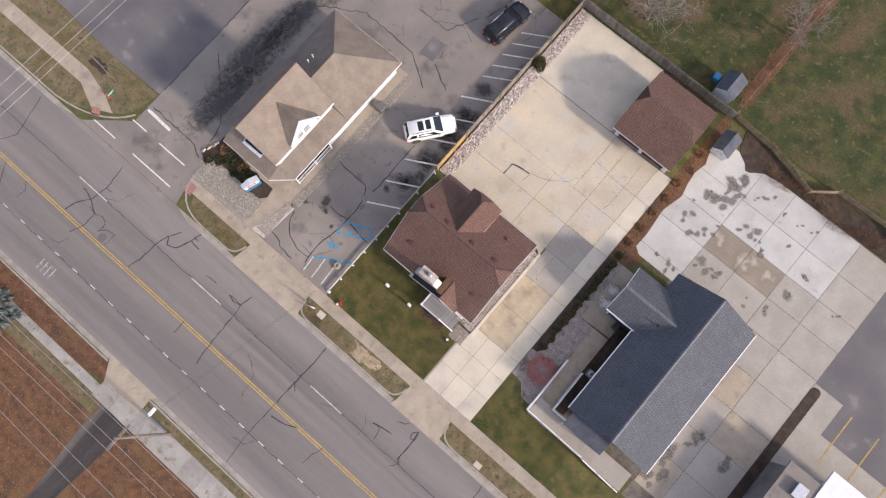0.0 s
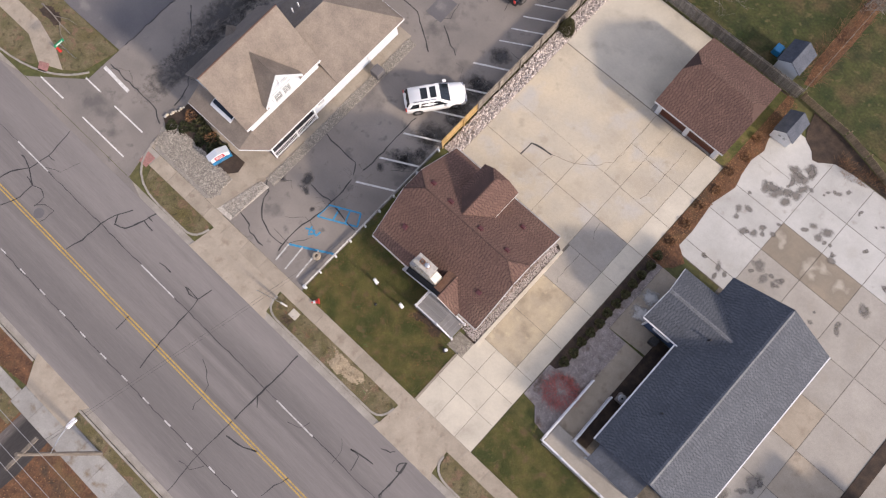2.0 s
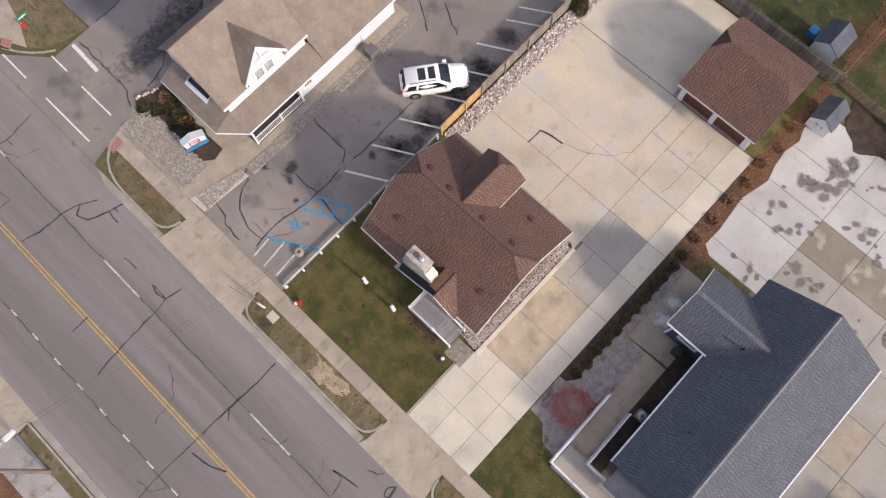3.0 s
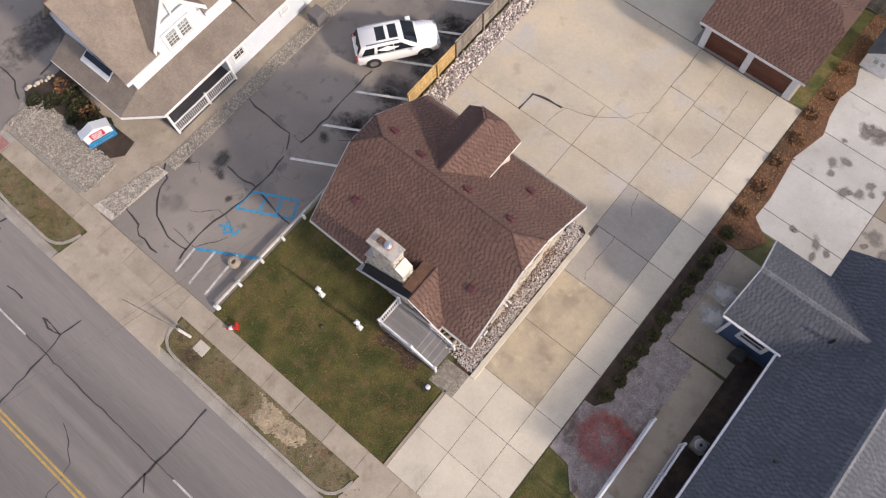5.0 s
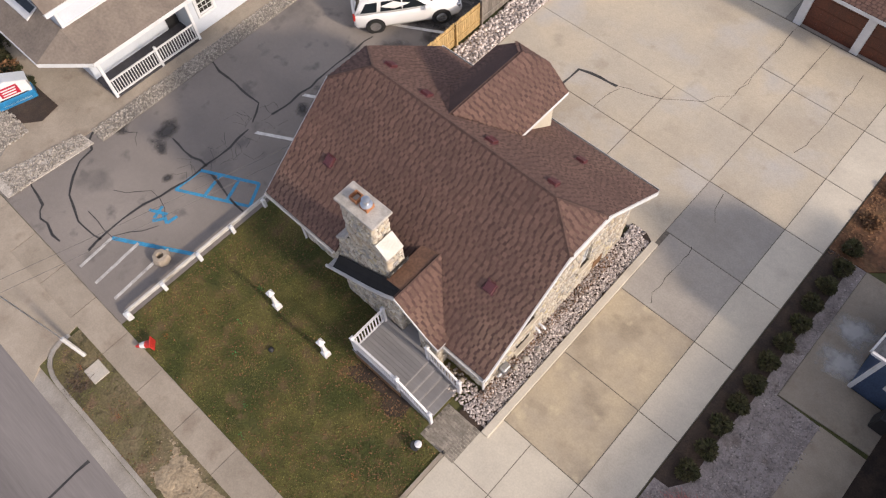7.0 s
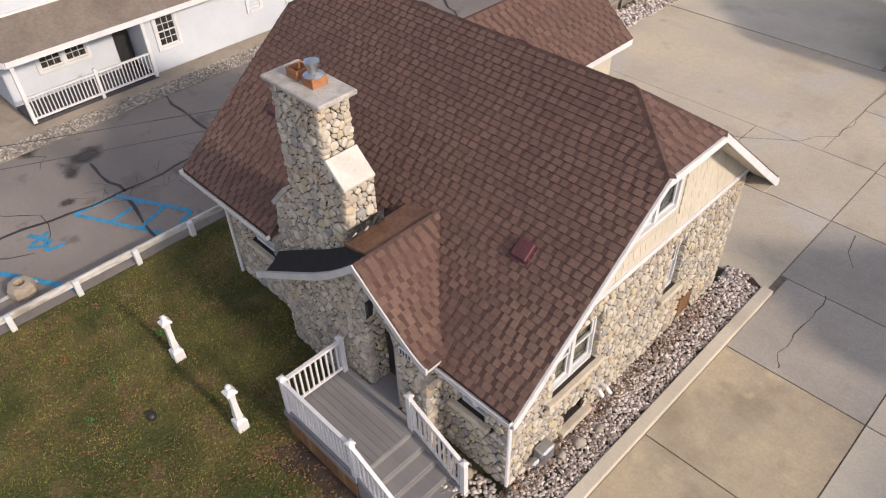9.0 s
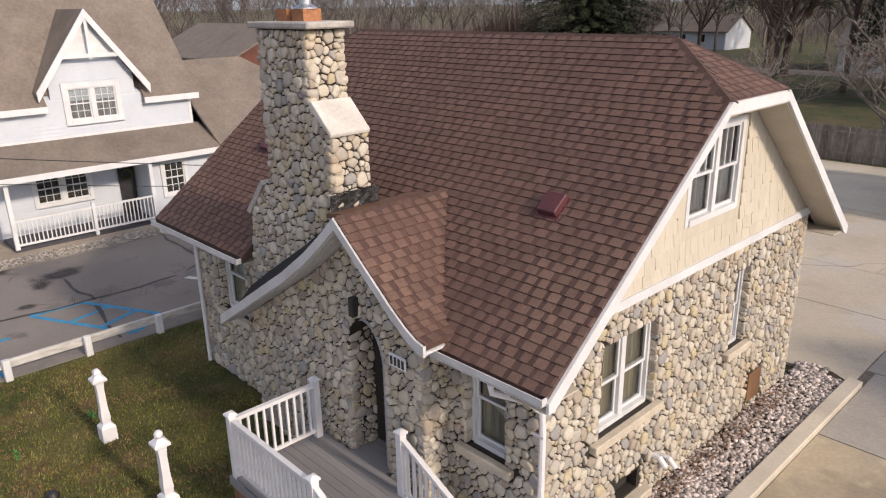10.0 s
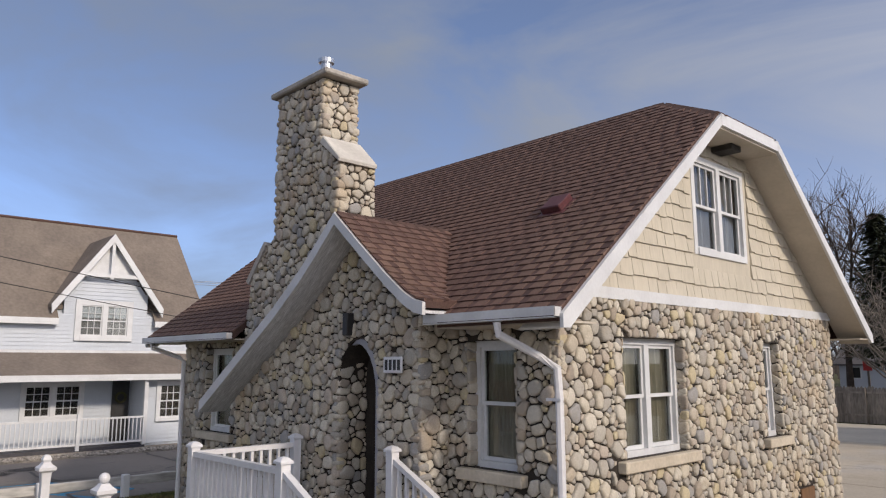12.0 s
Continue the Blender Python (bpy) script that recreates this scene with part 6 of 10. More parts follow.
part("gutter", gutter(-3.2, EX1, EY0 + 0.02, EAVE + 0.02, -1), "gutter", cottage, "white metal gutter")
part("gutter", gutter(EX0, -7.75, EY0 + 0.02, EAVE - 0.01, -1), "gutter", cottage, "white metal gutter")
part("gutter", gutter(EX0, EX1, EY1 - 0.02, EAVE - 0.01, 1), "gutter", cottage, "white metal gutter")
for xa, xb in ((EX0, NL), (NR, EX1)):
    part("soffit", boxes((xa, xb, EY0 + 0.03, WY0, EAVE - 0.12, EAVE - 0.1)), "soffit", cottage, "beige soffit under the front eave")
part("soffit", boxes((EX0, EX1, WY1, EY1 - 0.03, EAVE - 0.12, EAVE - 0.1)), "soffit", cottage, "beige soffit under the rear eave")
bm = bmesh.new()
tube(bm, [(-2.15, 4.88, 3.05), (-2.15, 4.9, 2.93), (-1.98, 5.3, 2.72), (-1.83, 5.4, 2.6), (-1.82, 5.41, 2.3), (-1.82, 5.41, 0.12)], 0.042, seg=8)
part("downspout", bm, "vinyl", cottage, "white metal downspout")
part("downspout_strap", boxes((-1.95, -1.77, 5.36, 5.375, 2.28, 2.31)), "vinyl", cottage)
part("downspout_boot", tube(bmesh.new(), [(-1.82, 5.41, 0.3), (-1.82, 5.41, 0.0)], 0.055, seg=8), "black", cottage, "black drain boot")
bm = bmesh.new()
tube(bm, [(-10.8, 4.9, 3.05), (-10.8, 4.92, 2.95), (-10.62, 5.36, 2.78), (-10.5, 5.4, 2.7), (-10.5, 5.4, 0.1)], 0.04, seg=8)
part("downspout", bm, "vinyl", cottage, "white metal downspout")

# rear dormer
DX0, DX1, DRX, DEZ, DRZ, DY1 = -8.38, -5.36, -6.95, 5.05, 6.3, 13.5
D_P = (DRZ - DEZ) / ((DX1 - DX0) / 2)
yb_of = lambda z: EY1 - (z - EAVE) / PITCH
bm = bmesh.new()
hipz = 5.75
for x, s in ((DX1, -1), (DX0, 1)):
    prism(bm, [(x, DY1, DEZ), (x, yb_of(DEZ), DEZ), (DRX, yb_of(DRZ), DRZ), (DRX, DY1 - 0.7, DRZ), (x + s * (hipz - DEZ) / D_P, DY1, hipz)], (0, 0, -0.1))
dormer = part("dormer_roof", bm, "ridge_shingle", cottage, "brown shingled rear dormer roof")
bm = bmesh.new()
prism(bm, [(DX0 + (hipz - DEZ) / D_P, DY1, hipz), (DX1 - (hipz - DEZ) / D_P, DY1, hipz), (DRX, DY1 - 0.7, DRZ)], (0, 0, -0.1))
part("dormer_hip", bm, "ridge_shingle", cottage, "clipped end of the rear dormer")
tabs = []
for x, s in ((DX1, -1), (DX0, 1)):
    L = math.hypot(1, D_P)
    up, nrm = Vector((s / L, 0, D_P / L)), Vector((-s * D_P / L, 0, 1 / L))
    d = 0.0
    while d < (DRZ - DEZ) / D_P * L - 0.04:
        xx, zz = x + s * d / L, DEZ + d / L * D_P
        ye = DY1 if zz < hipz else DY1 - 0.7 * (zz - hipz) / (DRZ - hipz)
        tabs += shingle_course((xx, yb_of(zz), zz), (xx, ye, zz), up, nrm, rng)
        d += 0.13
L = math.hypot(DRZ - hipz, 0.7)
up, nrm = Vector((0, -0.7 / L, (DRZ - hipz) / L)), Vector((0, (DRZ - hipz) / L, 0.7 / L))
d = 0.0
while d < L - 0.04:
    f = d / L
    zz, yy = hipz + (DRZ - hipz) * f, DY1 - 0.7 * f
    hw = (DRZ - zz) / D_P
    tabs += shingle_course((DRX - hw, yy, zz), (DRX + hw, yy, zz), up, nrm, rng)
    d += 0.13
lay_shingles(dormer, tabs)
bm = bmesh.new()
prism(bm, [(DX0 + 0.2, 13.05, 3.4), (DX1 - 0.2, 13.05, 3.4), (DX1 - 0.2, 13.05, DEZ - 0.05), (DRX + 0.5, 13.05, hipz - 0.1), (DRX - 0.5, 13.05, hipz - 0.1), (DX0 + 0.2, 13.05, DEZ - 0.05)], (0, -2.5, 0))
part("dormer_wall", bm, "cream", cottage, "cream shingled dormer wall")
part("dormer_trim", boxes((DX1 - 0.03, DX1 + 0.01, yb_of(DEZ) + 0.05, DY1, DEZ - 0.15, DEZ - 0.02), (DX0 - 0.01, DX0 + 0.03, yb_of(DEZ) + 0.05, DY1, DEZ - 0.15, DEZ - 0.02)), "trim", cottage, "white dormer fascia")

# roof vents
for x, y, front_side in ((-2.8, 6.75, 1), (-9.5, 6.7, 1), (-9.8, 9.95, 0), (-8.05, 9.75, 0), (-5.4, 9.7, 0), (-3.65, 12.1, 0), (-3.17, 9.8, 0)):
    _, _, z = slope_pt(x, y)
    v = soft_boxes(0.012, (-0.15, 0.15, -0.16, 0.16, 0.0, 0.1), (-0.2, 0.2, -0.22, 0.2, 0.0, 0.015))
    v.transform(Matrix.Translation((x, y, z + 0.01)) @ Matrix.Rotation(math.atan(PITCH) * (1 if front_side else -1), 4, "X"))
    part("roof_vent", v, "vent", cottage, "small maroon box vent")

# ---- entry gable ----
APX, APZ, FY, EWY = -4.62, 4.5, 4.68, 5.08
right = [(APX, APZ), (-4.1, 4.06), (-3.6, 3.65), (-3.3, 3.43), (-3.12, 3.335), (-2.98, 3.3)]
left = [(APX, APZ), (-5.0, 4.16), (-5.39, 3.84), (-6.0, 3.41), (-6.66, 3.0), (-7.3, 2.6), (-8.14, 2.08)]
y_main = lambda z: EY0 + (z - EAVE) / PITCH


def swept(line, y0, y1, thick, bm=None):
    """A curved roof skin along a line of (x, z); y1 may be a function of (x, z)."""
    bm = bm or bmesh.new()
    f = y1 if callable(y1) else (lambda x, z: y1)
    rings = [[bm.verts.new(p) for p in ((x, y0, z), (x, f(x, z), z), (x, f(x, z), z - thick), (x, y0, z - thick))] for x, z in line]
    for a_, b_ in zip(rings, rings[1:]):
        for k in range(4):
            bm.faces.new((a_[k], a_[(k + 1) % 4], b_[(k + 1) % 4], b_[k]))
    bm.faces.new(rings[0])
    bm.faces.new(rings[-1][::-1])
    return bm


entry_roof = part("entry_roof", swept(right, FY, lambda x, z: max(y_main(z), FY + 0.25), 0.07), "ridge_shingle", cottage, "brown shingled entry gable roof")
tabs = []
for (xa, za), (xb, zb) in zip(right, right[1:]):
    L = math.hypot(xb - xa, zb - za)
    up, nrm = Vector(((xa - xb) / L, 0, (za - zb) / L)), Vector(((za - zb) / L, 0, (xb - xa) / L))
    n = max(1, round(L / 0.13))
    for i in range(n, 0, -1):
        f = i / n
        x, z = xa + (xb - xa) * f, za + (zb - za) * f
        tabs += shingle_course((x, FY - 0.02, z), (x, max(y_main(z), FY + 0.3), z), up, nrm, rng)
lay_shingles(entry_roof, tabs, lambda p: True)
ridge_caps(entry_roof, (APX, FY, APZ), (APX, 6.6, APZ), (Vector((0.77, 0, -0.64)), Vector((-0.77, 0, -0.64))), width=0.13)
bm = bmesh.new()
prism(bm, [(-5.29, 5.0, 4.36), (APX - 0.04, 5.0, APZ - 0.03), (APX - 0.04, 6.75, APZ - 0.03), (-5.29, 6.6, 4.38)], (0, 0, -0.06))
part("valley", bm, "membrane", cottage, "bare brown sheet behind the entry gable")
bm = bmesh.new()                                   # roofing felt rising from the sweeping verge to the chimney
felt = [(APX - 0.1, APZ - 0.08, 0.02), (-5.0, 4.16, 0.22)] + [(x, z, 0.32) for x, z in left[2:-1]] + [(-7.8, 2.29, 0.3)]
rings = [[bm.verts.new(p) for p in ((x, FY + 0.02, z), (x, 4.9, z + 0.4 * k), (x, 5.085, z + k), (x, 5.085, z - 0.05), (x, FY + 0.02, z - 0.05))] for x, z, k in felt]
for a_, b_ in zip(rings, rings[1:]):
    for k in range(5):
        bm.faces.new((a_[k], a_[(k + 1) % 5], b_[(k + 1) % 5], b_[k]))
bm.faces.new(rings[0])
bm.faces.new(rings[-1][::-1])
part("underlay", bm, "underlay", cottage, "black roofing felt strip below the chimney")
bm = bmesh.new()
grid = []
for i in range(9):
    y = 5.04 + 0.84 * i / 8
    grid.append([bm.verts.new((-5.235 + 0.03 * noise.noise(Vector((i * 0.9, j * 1.3, 2))), y, 4.3 + 0.03 * i / 8 + 0.3 * j / 4 + 0.03 * noise.noise(Vector((i, j, 5))))) for j in range(5)])
for a_, b_ in zip(grid, grid[1:]):
    for j in range(4):
        bm.faces.new((a_[j], a_[j + 1], b_[j + 1], b_[j]))
bmesh.ops.solidify(bm, geom=bm.faces[:], thickness=0.006)
part("flashing", bm, "foil", cottage, "crumpled black plastic sheet on the chimney foot")
part("bargeboard", swept([(x, z - 0.01) for x, z in right], FY - 0.045, FY, 0.14), "gutter", cottage, "pale grey bargeboard")
part("bargeboard", swept([(x, z + 0.01) for x, z in left], FY - 0.045, FY + 0.02, 0.16), "gutter", cottage, "pale grey sweeping bargeboard")
part("entry_soffit", swept([(x, z - 0.12) for x, z in left], FY, EWY, 0.04), "soffit_grey", cottage, "pale grey boarded soffit")
part("entry_soffit", swept([(x, z - 0.1) for x, z in right], FY, EWY, 0.03), "soffit_grey", cottage, "pale grey boarded soffit")

# entry wall with its arch
AL, AR, SPR = -5.08, -4.26, 2.35           # arch sides and springing height
arch = [(AR, 0.66)] + [((AL + AR) / 2 + (AR - AL) / 2 * math.cos(t), SPR + 0.62 * math.sin(t)) for t in (math.pi * i / 8 for i in range(9))] + [(AL, 0.66)]
EL, ER = -7.8, -3.5
def roof_z(x):
    line = left[::-1] + right[1:]
    for (xa, za), (xb, zb) in zip(line, line[1:]):
        if xa <= x <= xb:
            return za + (zb - za) * (x - xa) / (xb - xa) - 0.16
    return 3.0


entry_outline = [(EL, 0.05), (ER, 0.05), (ER, roof_z(ER))] + [(x, z - 0.16) for x, z in right[2:0:-1]] + [(APX, APZ - 0.16)] + [(x, z - 0.16) for x, z in left[1:-1]] + [(EL, roof_z(EL))]
bm = bmesh.new()
cols = sorted({EL, ER, AL, AR, APX, *(x for x, _ in left if EL < x), *(x for x, _ in right if x < ER), *(x for x, _ in arch)})
arch_top = lambda x: SPR + 0.62 * math.sqrt(max(0, 1 - ((x - (AL + AR) / 2) / ((AR - AL) / 2)) ** 2))
for xa, xb in zip(cols, cols[1:]):
    lo_a = lo_b = 0.0
    if xa >= AL - 1e-6 and xb <= AR + 1e-6:
        lo_a, lo_b = arch_top(xa), arch_top(xb)
        prism(bm, [(xa, EWY, 0), (xb, EWY, 0), (xb, EWY, 0.66), (xa, EWY, 0.66)], (0, 0.42, 0))
    prism(bm, [(xa, EWY, lo_a), (xb, EWY, lo_b), (xb, EWY, roof_z(xb)), (xa, EWY, roof_z(xa))], (0, 0.42, 0))
w_entry = part("wall", bm, "mortar", cottage, "fieldstone entry wall with an arched doorway")
lay_stones(w_entry, fieldstones(entry_outline, [arch], lambda u, v, h: (u, EWY - h, v), 0.07, 21), lambda u, v: u > -4.9 and v > 1.0, flip=True)
lay_stones(w_entry, fieldstones([(EWY - 0.04, 0.05), (WY0, 0.05), (WY0, 3.2), (EWY - 0.04, 3.2)], [], lambda u, v, h: (ER + h, u, v), 0.07, 22), lambda u, v: True)
lay_stones(w_entry, fieldstones([(EWY, 0.05), (WY0, 0.05), (WY0, 2.1), (EWY, 2.1)], [], lambda u, v, h: (EL - h, u, v), 0.1, 23), lambda u, v: False, flip=True)
lay_stones(w_entry, fieldstones([(EWY - 0.02, 0.7), (EWY + 0.9, 0.7), (EWY + 0.9, 2.95), (EWY - 0.02, 2.95)], [], lambda u, v, h: (AL - 0.004 + h, u, v), 0.07, 24), lambda u, v: True)
quoins(w_entry, ER, EWY, 0.05, 3.15, -1, 1, 71, deep=(0.15, 0.15), proud=0.04)
quoins(w_entry, AL, EWY, 0.72, SPR + 0.1, -1, 1, 72, deep=(0.15, 0.15), proud=0.035)
quoins(w_entry, AR, EWY, 0.72, SPR + 0.1, 1, 1, 73, deep=(0.11, 0.12), proud=0.02)
part("porch_jamb", boxes((AL - 0.35, AL - 0.03, EWY + 0.42, EWY + 1.0, 0.0, 3.1), (AR + 0.05, AR + 0.3, EWY + 0.42, EWY + 1.0, 0.0, 3.1)), "mortar", cottage)
part("porch_head", boxes((AL - 0.35, AR + 0.3, EWY + 0.42, EWY + 1.0, 3.0, 3.1)), "dark_inside", cottage)
door = part("door", soft_boxes(0.01, (AL, AR + 0.05, EWY + 0.8, EWY + 0.86, 0.72, 2.95)), "dark_wood", cottage, "dark timber front door in shade")
jamb = [(AR - 0.012, 0.72), (AR - 0.012, SPR)] + [((AL + AR) / 2 + (AR - AL - 0.024) / 2 * math.cos(t), SPR + 0.61 * math.sin(t)) for t in (math.pi * i / 12 for i in range(1, 8))]
bm = bmesh.new()
for (xa, za), (xb, zb) in zip(jamb, jamb[1:]):
    prism(bm, [(xa, EWY + 0.03, za), (xb, EWY + 0.03, zb), (xb - 0.085, EWY + 0.03, zb - (0.06 if zb > SPR else 0)), (xa - 0.085, EWY + 0.03, za - (0.06 if za > SPR else 0))], (0, 0.07, 0))
part("door_frame", bm, "frame_grey", cottage, "pale grey arched storm door frame")
part("porch_light", soft_boxes(0.01, (-4.84, -4.74, EWY - 0.14, EWY - 0.02, 3.0, 3.28)), "black", cottage, "small black porch lantern")
plaque = part("number_plaque", soft_boxes(0.01, (-4.06, -3.72, EWY - 0.1, EWY - 0.075, 2.54, 2.73)), "vinyl", cottage, "white number plaque")
for k in range(4):
    part("bar", boxes((-4.02 + 0.075 * k, -3.975 + 0.075 * k, EWY - 0.106, EWY - 0.1, 2.575, 2.695)), "black", plaque)

# ---- chimney ----
CX0, CX1, CY0, CY1 = -6.93, -5.72, 5.17, 5.76
chimney = part("chimney", boxes((CX0, CX1, CY0, CY1, 2.0, 6.74), (CX1, -5.3, CY0, CY1 + 0.02, 2.0, 5.42)), "mortar", cottage, "tall fieldstone chimney")
bm = bmesh.new()
prism(bm, [(-7.75, CY0, 1.5), (CX0, CY0, 1.5), (CX0, CY0, 4.5), (-7.12, CY0, 4.45), (-7.6, CY0, 4.0), (-7.75, CY0, 3.0)], (0, 0.6, 0))
part("chimney_shoulder", bm, "mortar", chimney)
bm = bmesh.new()
prism(bm, [(CX1 + 0.02, CY0, 5.42), (-5.3, CY0, 5.42), (CX1 + 0.02, CY0, 5.74)], (0, CY1 - CY0, 0))
part("chimney_shoulder", bm, "mortar", chimney)
lay_stones(chimney, fieldstones([(-7.75, 2.0), (-5.3, 2.6), (-5.3, 5.42), (CX1, 5.74), (CX1, 6.73), (CX0, 6.73), (CX0, 4.6), (-7.15, 4.4), (-7.6, 3.95), (-7.75, 3.0)], [],
                                lambda u, v, h: (u, CY0 - h, v), 0.07, 31), lambda u, v: v > 5.0, flip=True)
lay_stones(chimney, fieldstones([(CY0 - 0.03, 5.55), (CY1, 5.55), (CY1, 6.73), (CY0 - 0.03, 6.73)], [], lambda u, v, h: (CX1 + h, u, v), 0.07, 32), lambda u, v: True)
lay_stones(chimney, fieldstones([(CY0 - 0.03, 3.9), (CY1 + 0.02, 4.2), (CY1 + 0.02, 5.42), (CY0 - 0.03, 5.42)], [], lambda u, v, h: (-5.3 + h, u, v), 0.07, 33), lambda u, v: True)
lay_stones(chimney, fieldstones([(CY0, 4.4), (CY1, 4.4), (CY1, 6.73), (CY0, 6.73)], [], lambda u, v, h: (CX0 - h, u, v), 0.1, 34), lambda u, v: False, flip=True)
lay_stones(chimney, fieldstones([(CX0, 5.6), (CX1, 5.6), (CX1, 6.73), (CX0, 6.73)], [], lambda u, v, h: (u, CY1 + h, v), 0.1, 35), lambda u, v: False)
quoins(chimney, CX1, CY0, 5.75, 6.73, -1, 1, 75, proud=0.045)
quoins(chimney, -5.3, CY0, 4.15, 5.4, -1, 1, 76, proud=0.045)
quoins(chimney, CX0, CY0, 4.6, 6.73, 1, 1, 77, proud=0.04)
quoins(chimney, CX1, CY1, 5.75, 6.73, -1, -1, 78, proud=0.04)
part("chimney_cap", soft_boxes(0.02, (-7.06, -5.53, 5.07, 5.84, 6.74, 6.83)), "cap", chimney, "weathered grey concrete chimney cap")
bm = bmesh.new()
prism(bm, [(-5.7, 5.1, 5.74), (-5.22, 5.1, 5.37), (-5.2, 5.1, 5.43), (-5.62, 5.1, 5.83)], (0, 0.66, 0))
bmesh.ops.bevel(bm, geom=bm.edges[:], offset=0.012, segments=1, affect="EDGES")
part("slope_cap", bm, "pale_cap", chimney, "pale mortar slope on the chimney step")
bm = bmesh.new()
prism(bm, [(-7.68, 5.1, 3.93), (-7.16, 5.1, 4.5), (-7.1, 5.1, 4.44), (-7.6, 5.1, 3.88)], (0, 0.6, 0))
part("slope_cap", bm, "cap", chimney, "grey slab on the chimney shoulder")
for x in (-6.55, -6.14):
    bm = boxes((x - 0.14, x + 0.14, 5.34, 5.37, 6.83, 6.99), (x - 0.14, x + 0.14, 5.6, 5.63, 6.83, 6.99), (x - 0.14, x - 0.11, 5.37, 5.6, 6.83, 6.99), (x + 0.11, x + 0.14, 5.37, 5.6, 6.83, 6.99))
    part("flue_liner", bm, "clay", chimney, "orange clay flue liner")
bm = lathe(bmesh.new(), -6.14, 5.48, ((0.17, 6.99), (0.17, 7.005), (0.085, 7.05), (0.085, 7.15), (0.12, 7.17), (0.125, 7.23), (0.085, 7.24), (0.03, 7.25)), 16)
part("flue_cap", bm, "steel", chimney, "shiny galvanised flue cap")

# ---- porch ----
porch = thing("porch", (-4.7, 4.2, 0), "grey-decked porch with white vinyl railings and steps", "porch")
PX0, PX1, PY0, PY1, PZ = -5.8, -3.7, 3.45, 5.0, 0.72
n = 11
for i in range(n):
    y0 = PY0 + (PY1 - PY0) * i / n
    part("deck_board", boxes((PX0 - 0.04, PX1, y0 + 0.003, y0 + (PY1 - PY0) / n - 0.003, PZ - 0.03, PZ)), "deck", porch)
part("porch_threshold", boxes((AL, AR, EWY - 0.1, EWY + 0.85, 0.66, 0.722)), "deck", porch)
for i in range(14):
    x = PX0 + (PX1 - PX0) * i / 14
    part("skirt_board", boxes((x + 0.003, x + 0.147, PY0 - 0.015, PY0 + 0.01, 0.02, PZ - 0.1)), "timber", porch)
for i in range(10):
    y = PY0 + (PY1 - PY0) * i / 10
    part("skirt_board", boxes((PX0 - 0.03, PX0 - 0.005, y + 0.003, y + 0.152, 0.02, PZ - 0.1)), "timber", porch)
part("deck_rim", boxes((PX0 - 0.05, PX1, PY0 - 0.035, PY0 - 0.005, PZ - 0.16, PZ - 0.031), (PX0 - 0.06, PX0 - 0.035, PY0, PY1, PZ - 0.16, PZ - 0.031)), "deck", porch)
STEPS, RUN = 4, 0.31
for k in range(STEPS):
    z = PZ - (k + 1) * PZ / (STEPS + 0)
    x = PX1 + k * RUN
    zz = PZ - (k + 1) * 0.165
    part("tread", soft_boxes(0.008, (x - 0.02, x + RUN, PY0 + 0.05, PY1 - 0.12, zz - 0.035, zz)), "deck", porch)
    part("riser", boxes((x - 0.006, x + 0.012, PY0 + 0.06, PY1 - 0.13, zz, zz + 0.13)), "deck", porch)
bm = bmesh.new()
for y in (PY0 + 0.02, PY1 - 0.14):
    prism(bm, [(PX1, y, 0.0), (PX1 + STEPS * RUN, y, 0.0), (PX1 + STEPS * RUN, y, 0.05), (PX1, y, PZ - 0.04)], (0, 0.03, 0))
part("stringer", bm, "deck", porch)


def rail_post(x, y, z0, z1):
    bm = square_lathe(bmesh.new(), x, y, ((0.052, z0), (0.052, z1 - 0.06), (0.072, z1 - 0.055), (0.072, z1 - 0.03), (0.04, z1), (0.01, z1 + 0.012)))
    part("rail_post", bm, "vinyl", porch)


def rail(p, q, count):
    """Top and bottom rails with balusters between two posts; p and q are foot points."""
    (xa, ya, za), (xb, yb, zb) = p, q
    dx, dy = xb - xa, yb - ya
    d = math.hypot(dx, dy)
    nx, ny = -dy / d, dx / d
    for lo, hi, w in ((0.09, 0.14, 0.022), (0.86, 0.92, 0.036)):
        bm = bmesh.new()
        prism(bm, [(xa + nx * w, ya + ny * w, za + lo), (xb + nx * w, yb + ny * w, zb + lo), (xb + nx * w, yb + ny * w, zb + hi), (xa + nx * w, ya + ny * w, za + hi)], (-2 * nx * w, -2 * ny * w, 0))
        part("handrail", bm, "vinyl", porch)
    for i in range(1, count + 1):
        f = i / (count + 1)
        x, y, z = xa + dx * f, ya + dy * f, za + (zb - za) * f
        part("baluster", boxes((x - 0.018, x + 0.018, y - 0.018, y + 0.018, z + 0.12, z + 0.88)), "vinyl", porch)


PX2 = PX1 + 1.32
for x, y, z in ((PX0 + 0.05, PY0 + 0.05, PZ), (PX0 + 0.05, PY1 - 0.12, PZ), (PX1 - 0.05, PY0 + 0.05, PZ), (PX1 - 0.05, PY1 - 0.12, PZ)):
    rail_post(x, y, z - 0.2, z + 1.02)
for y in (PY0 + 0.05, PY1 - 0.12):
    rail_post(PX2, y, 0.0, 1.05)
    rail((PX1 - 0.05, y, PZ), (PX2, y, 0.06), 10)
rail((PX0 + 0.05, PY0 + 0.05, PZ), (PX1 - 0.05, PY0 + 0.05, PZ), 17)
rail((PX0 + 0.05, PY0 + 0.05, PZ), (PX0 + 0.05, PY1 - 0.12, PZ), 10)

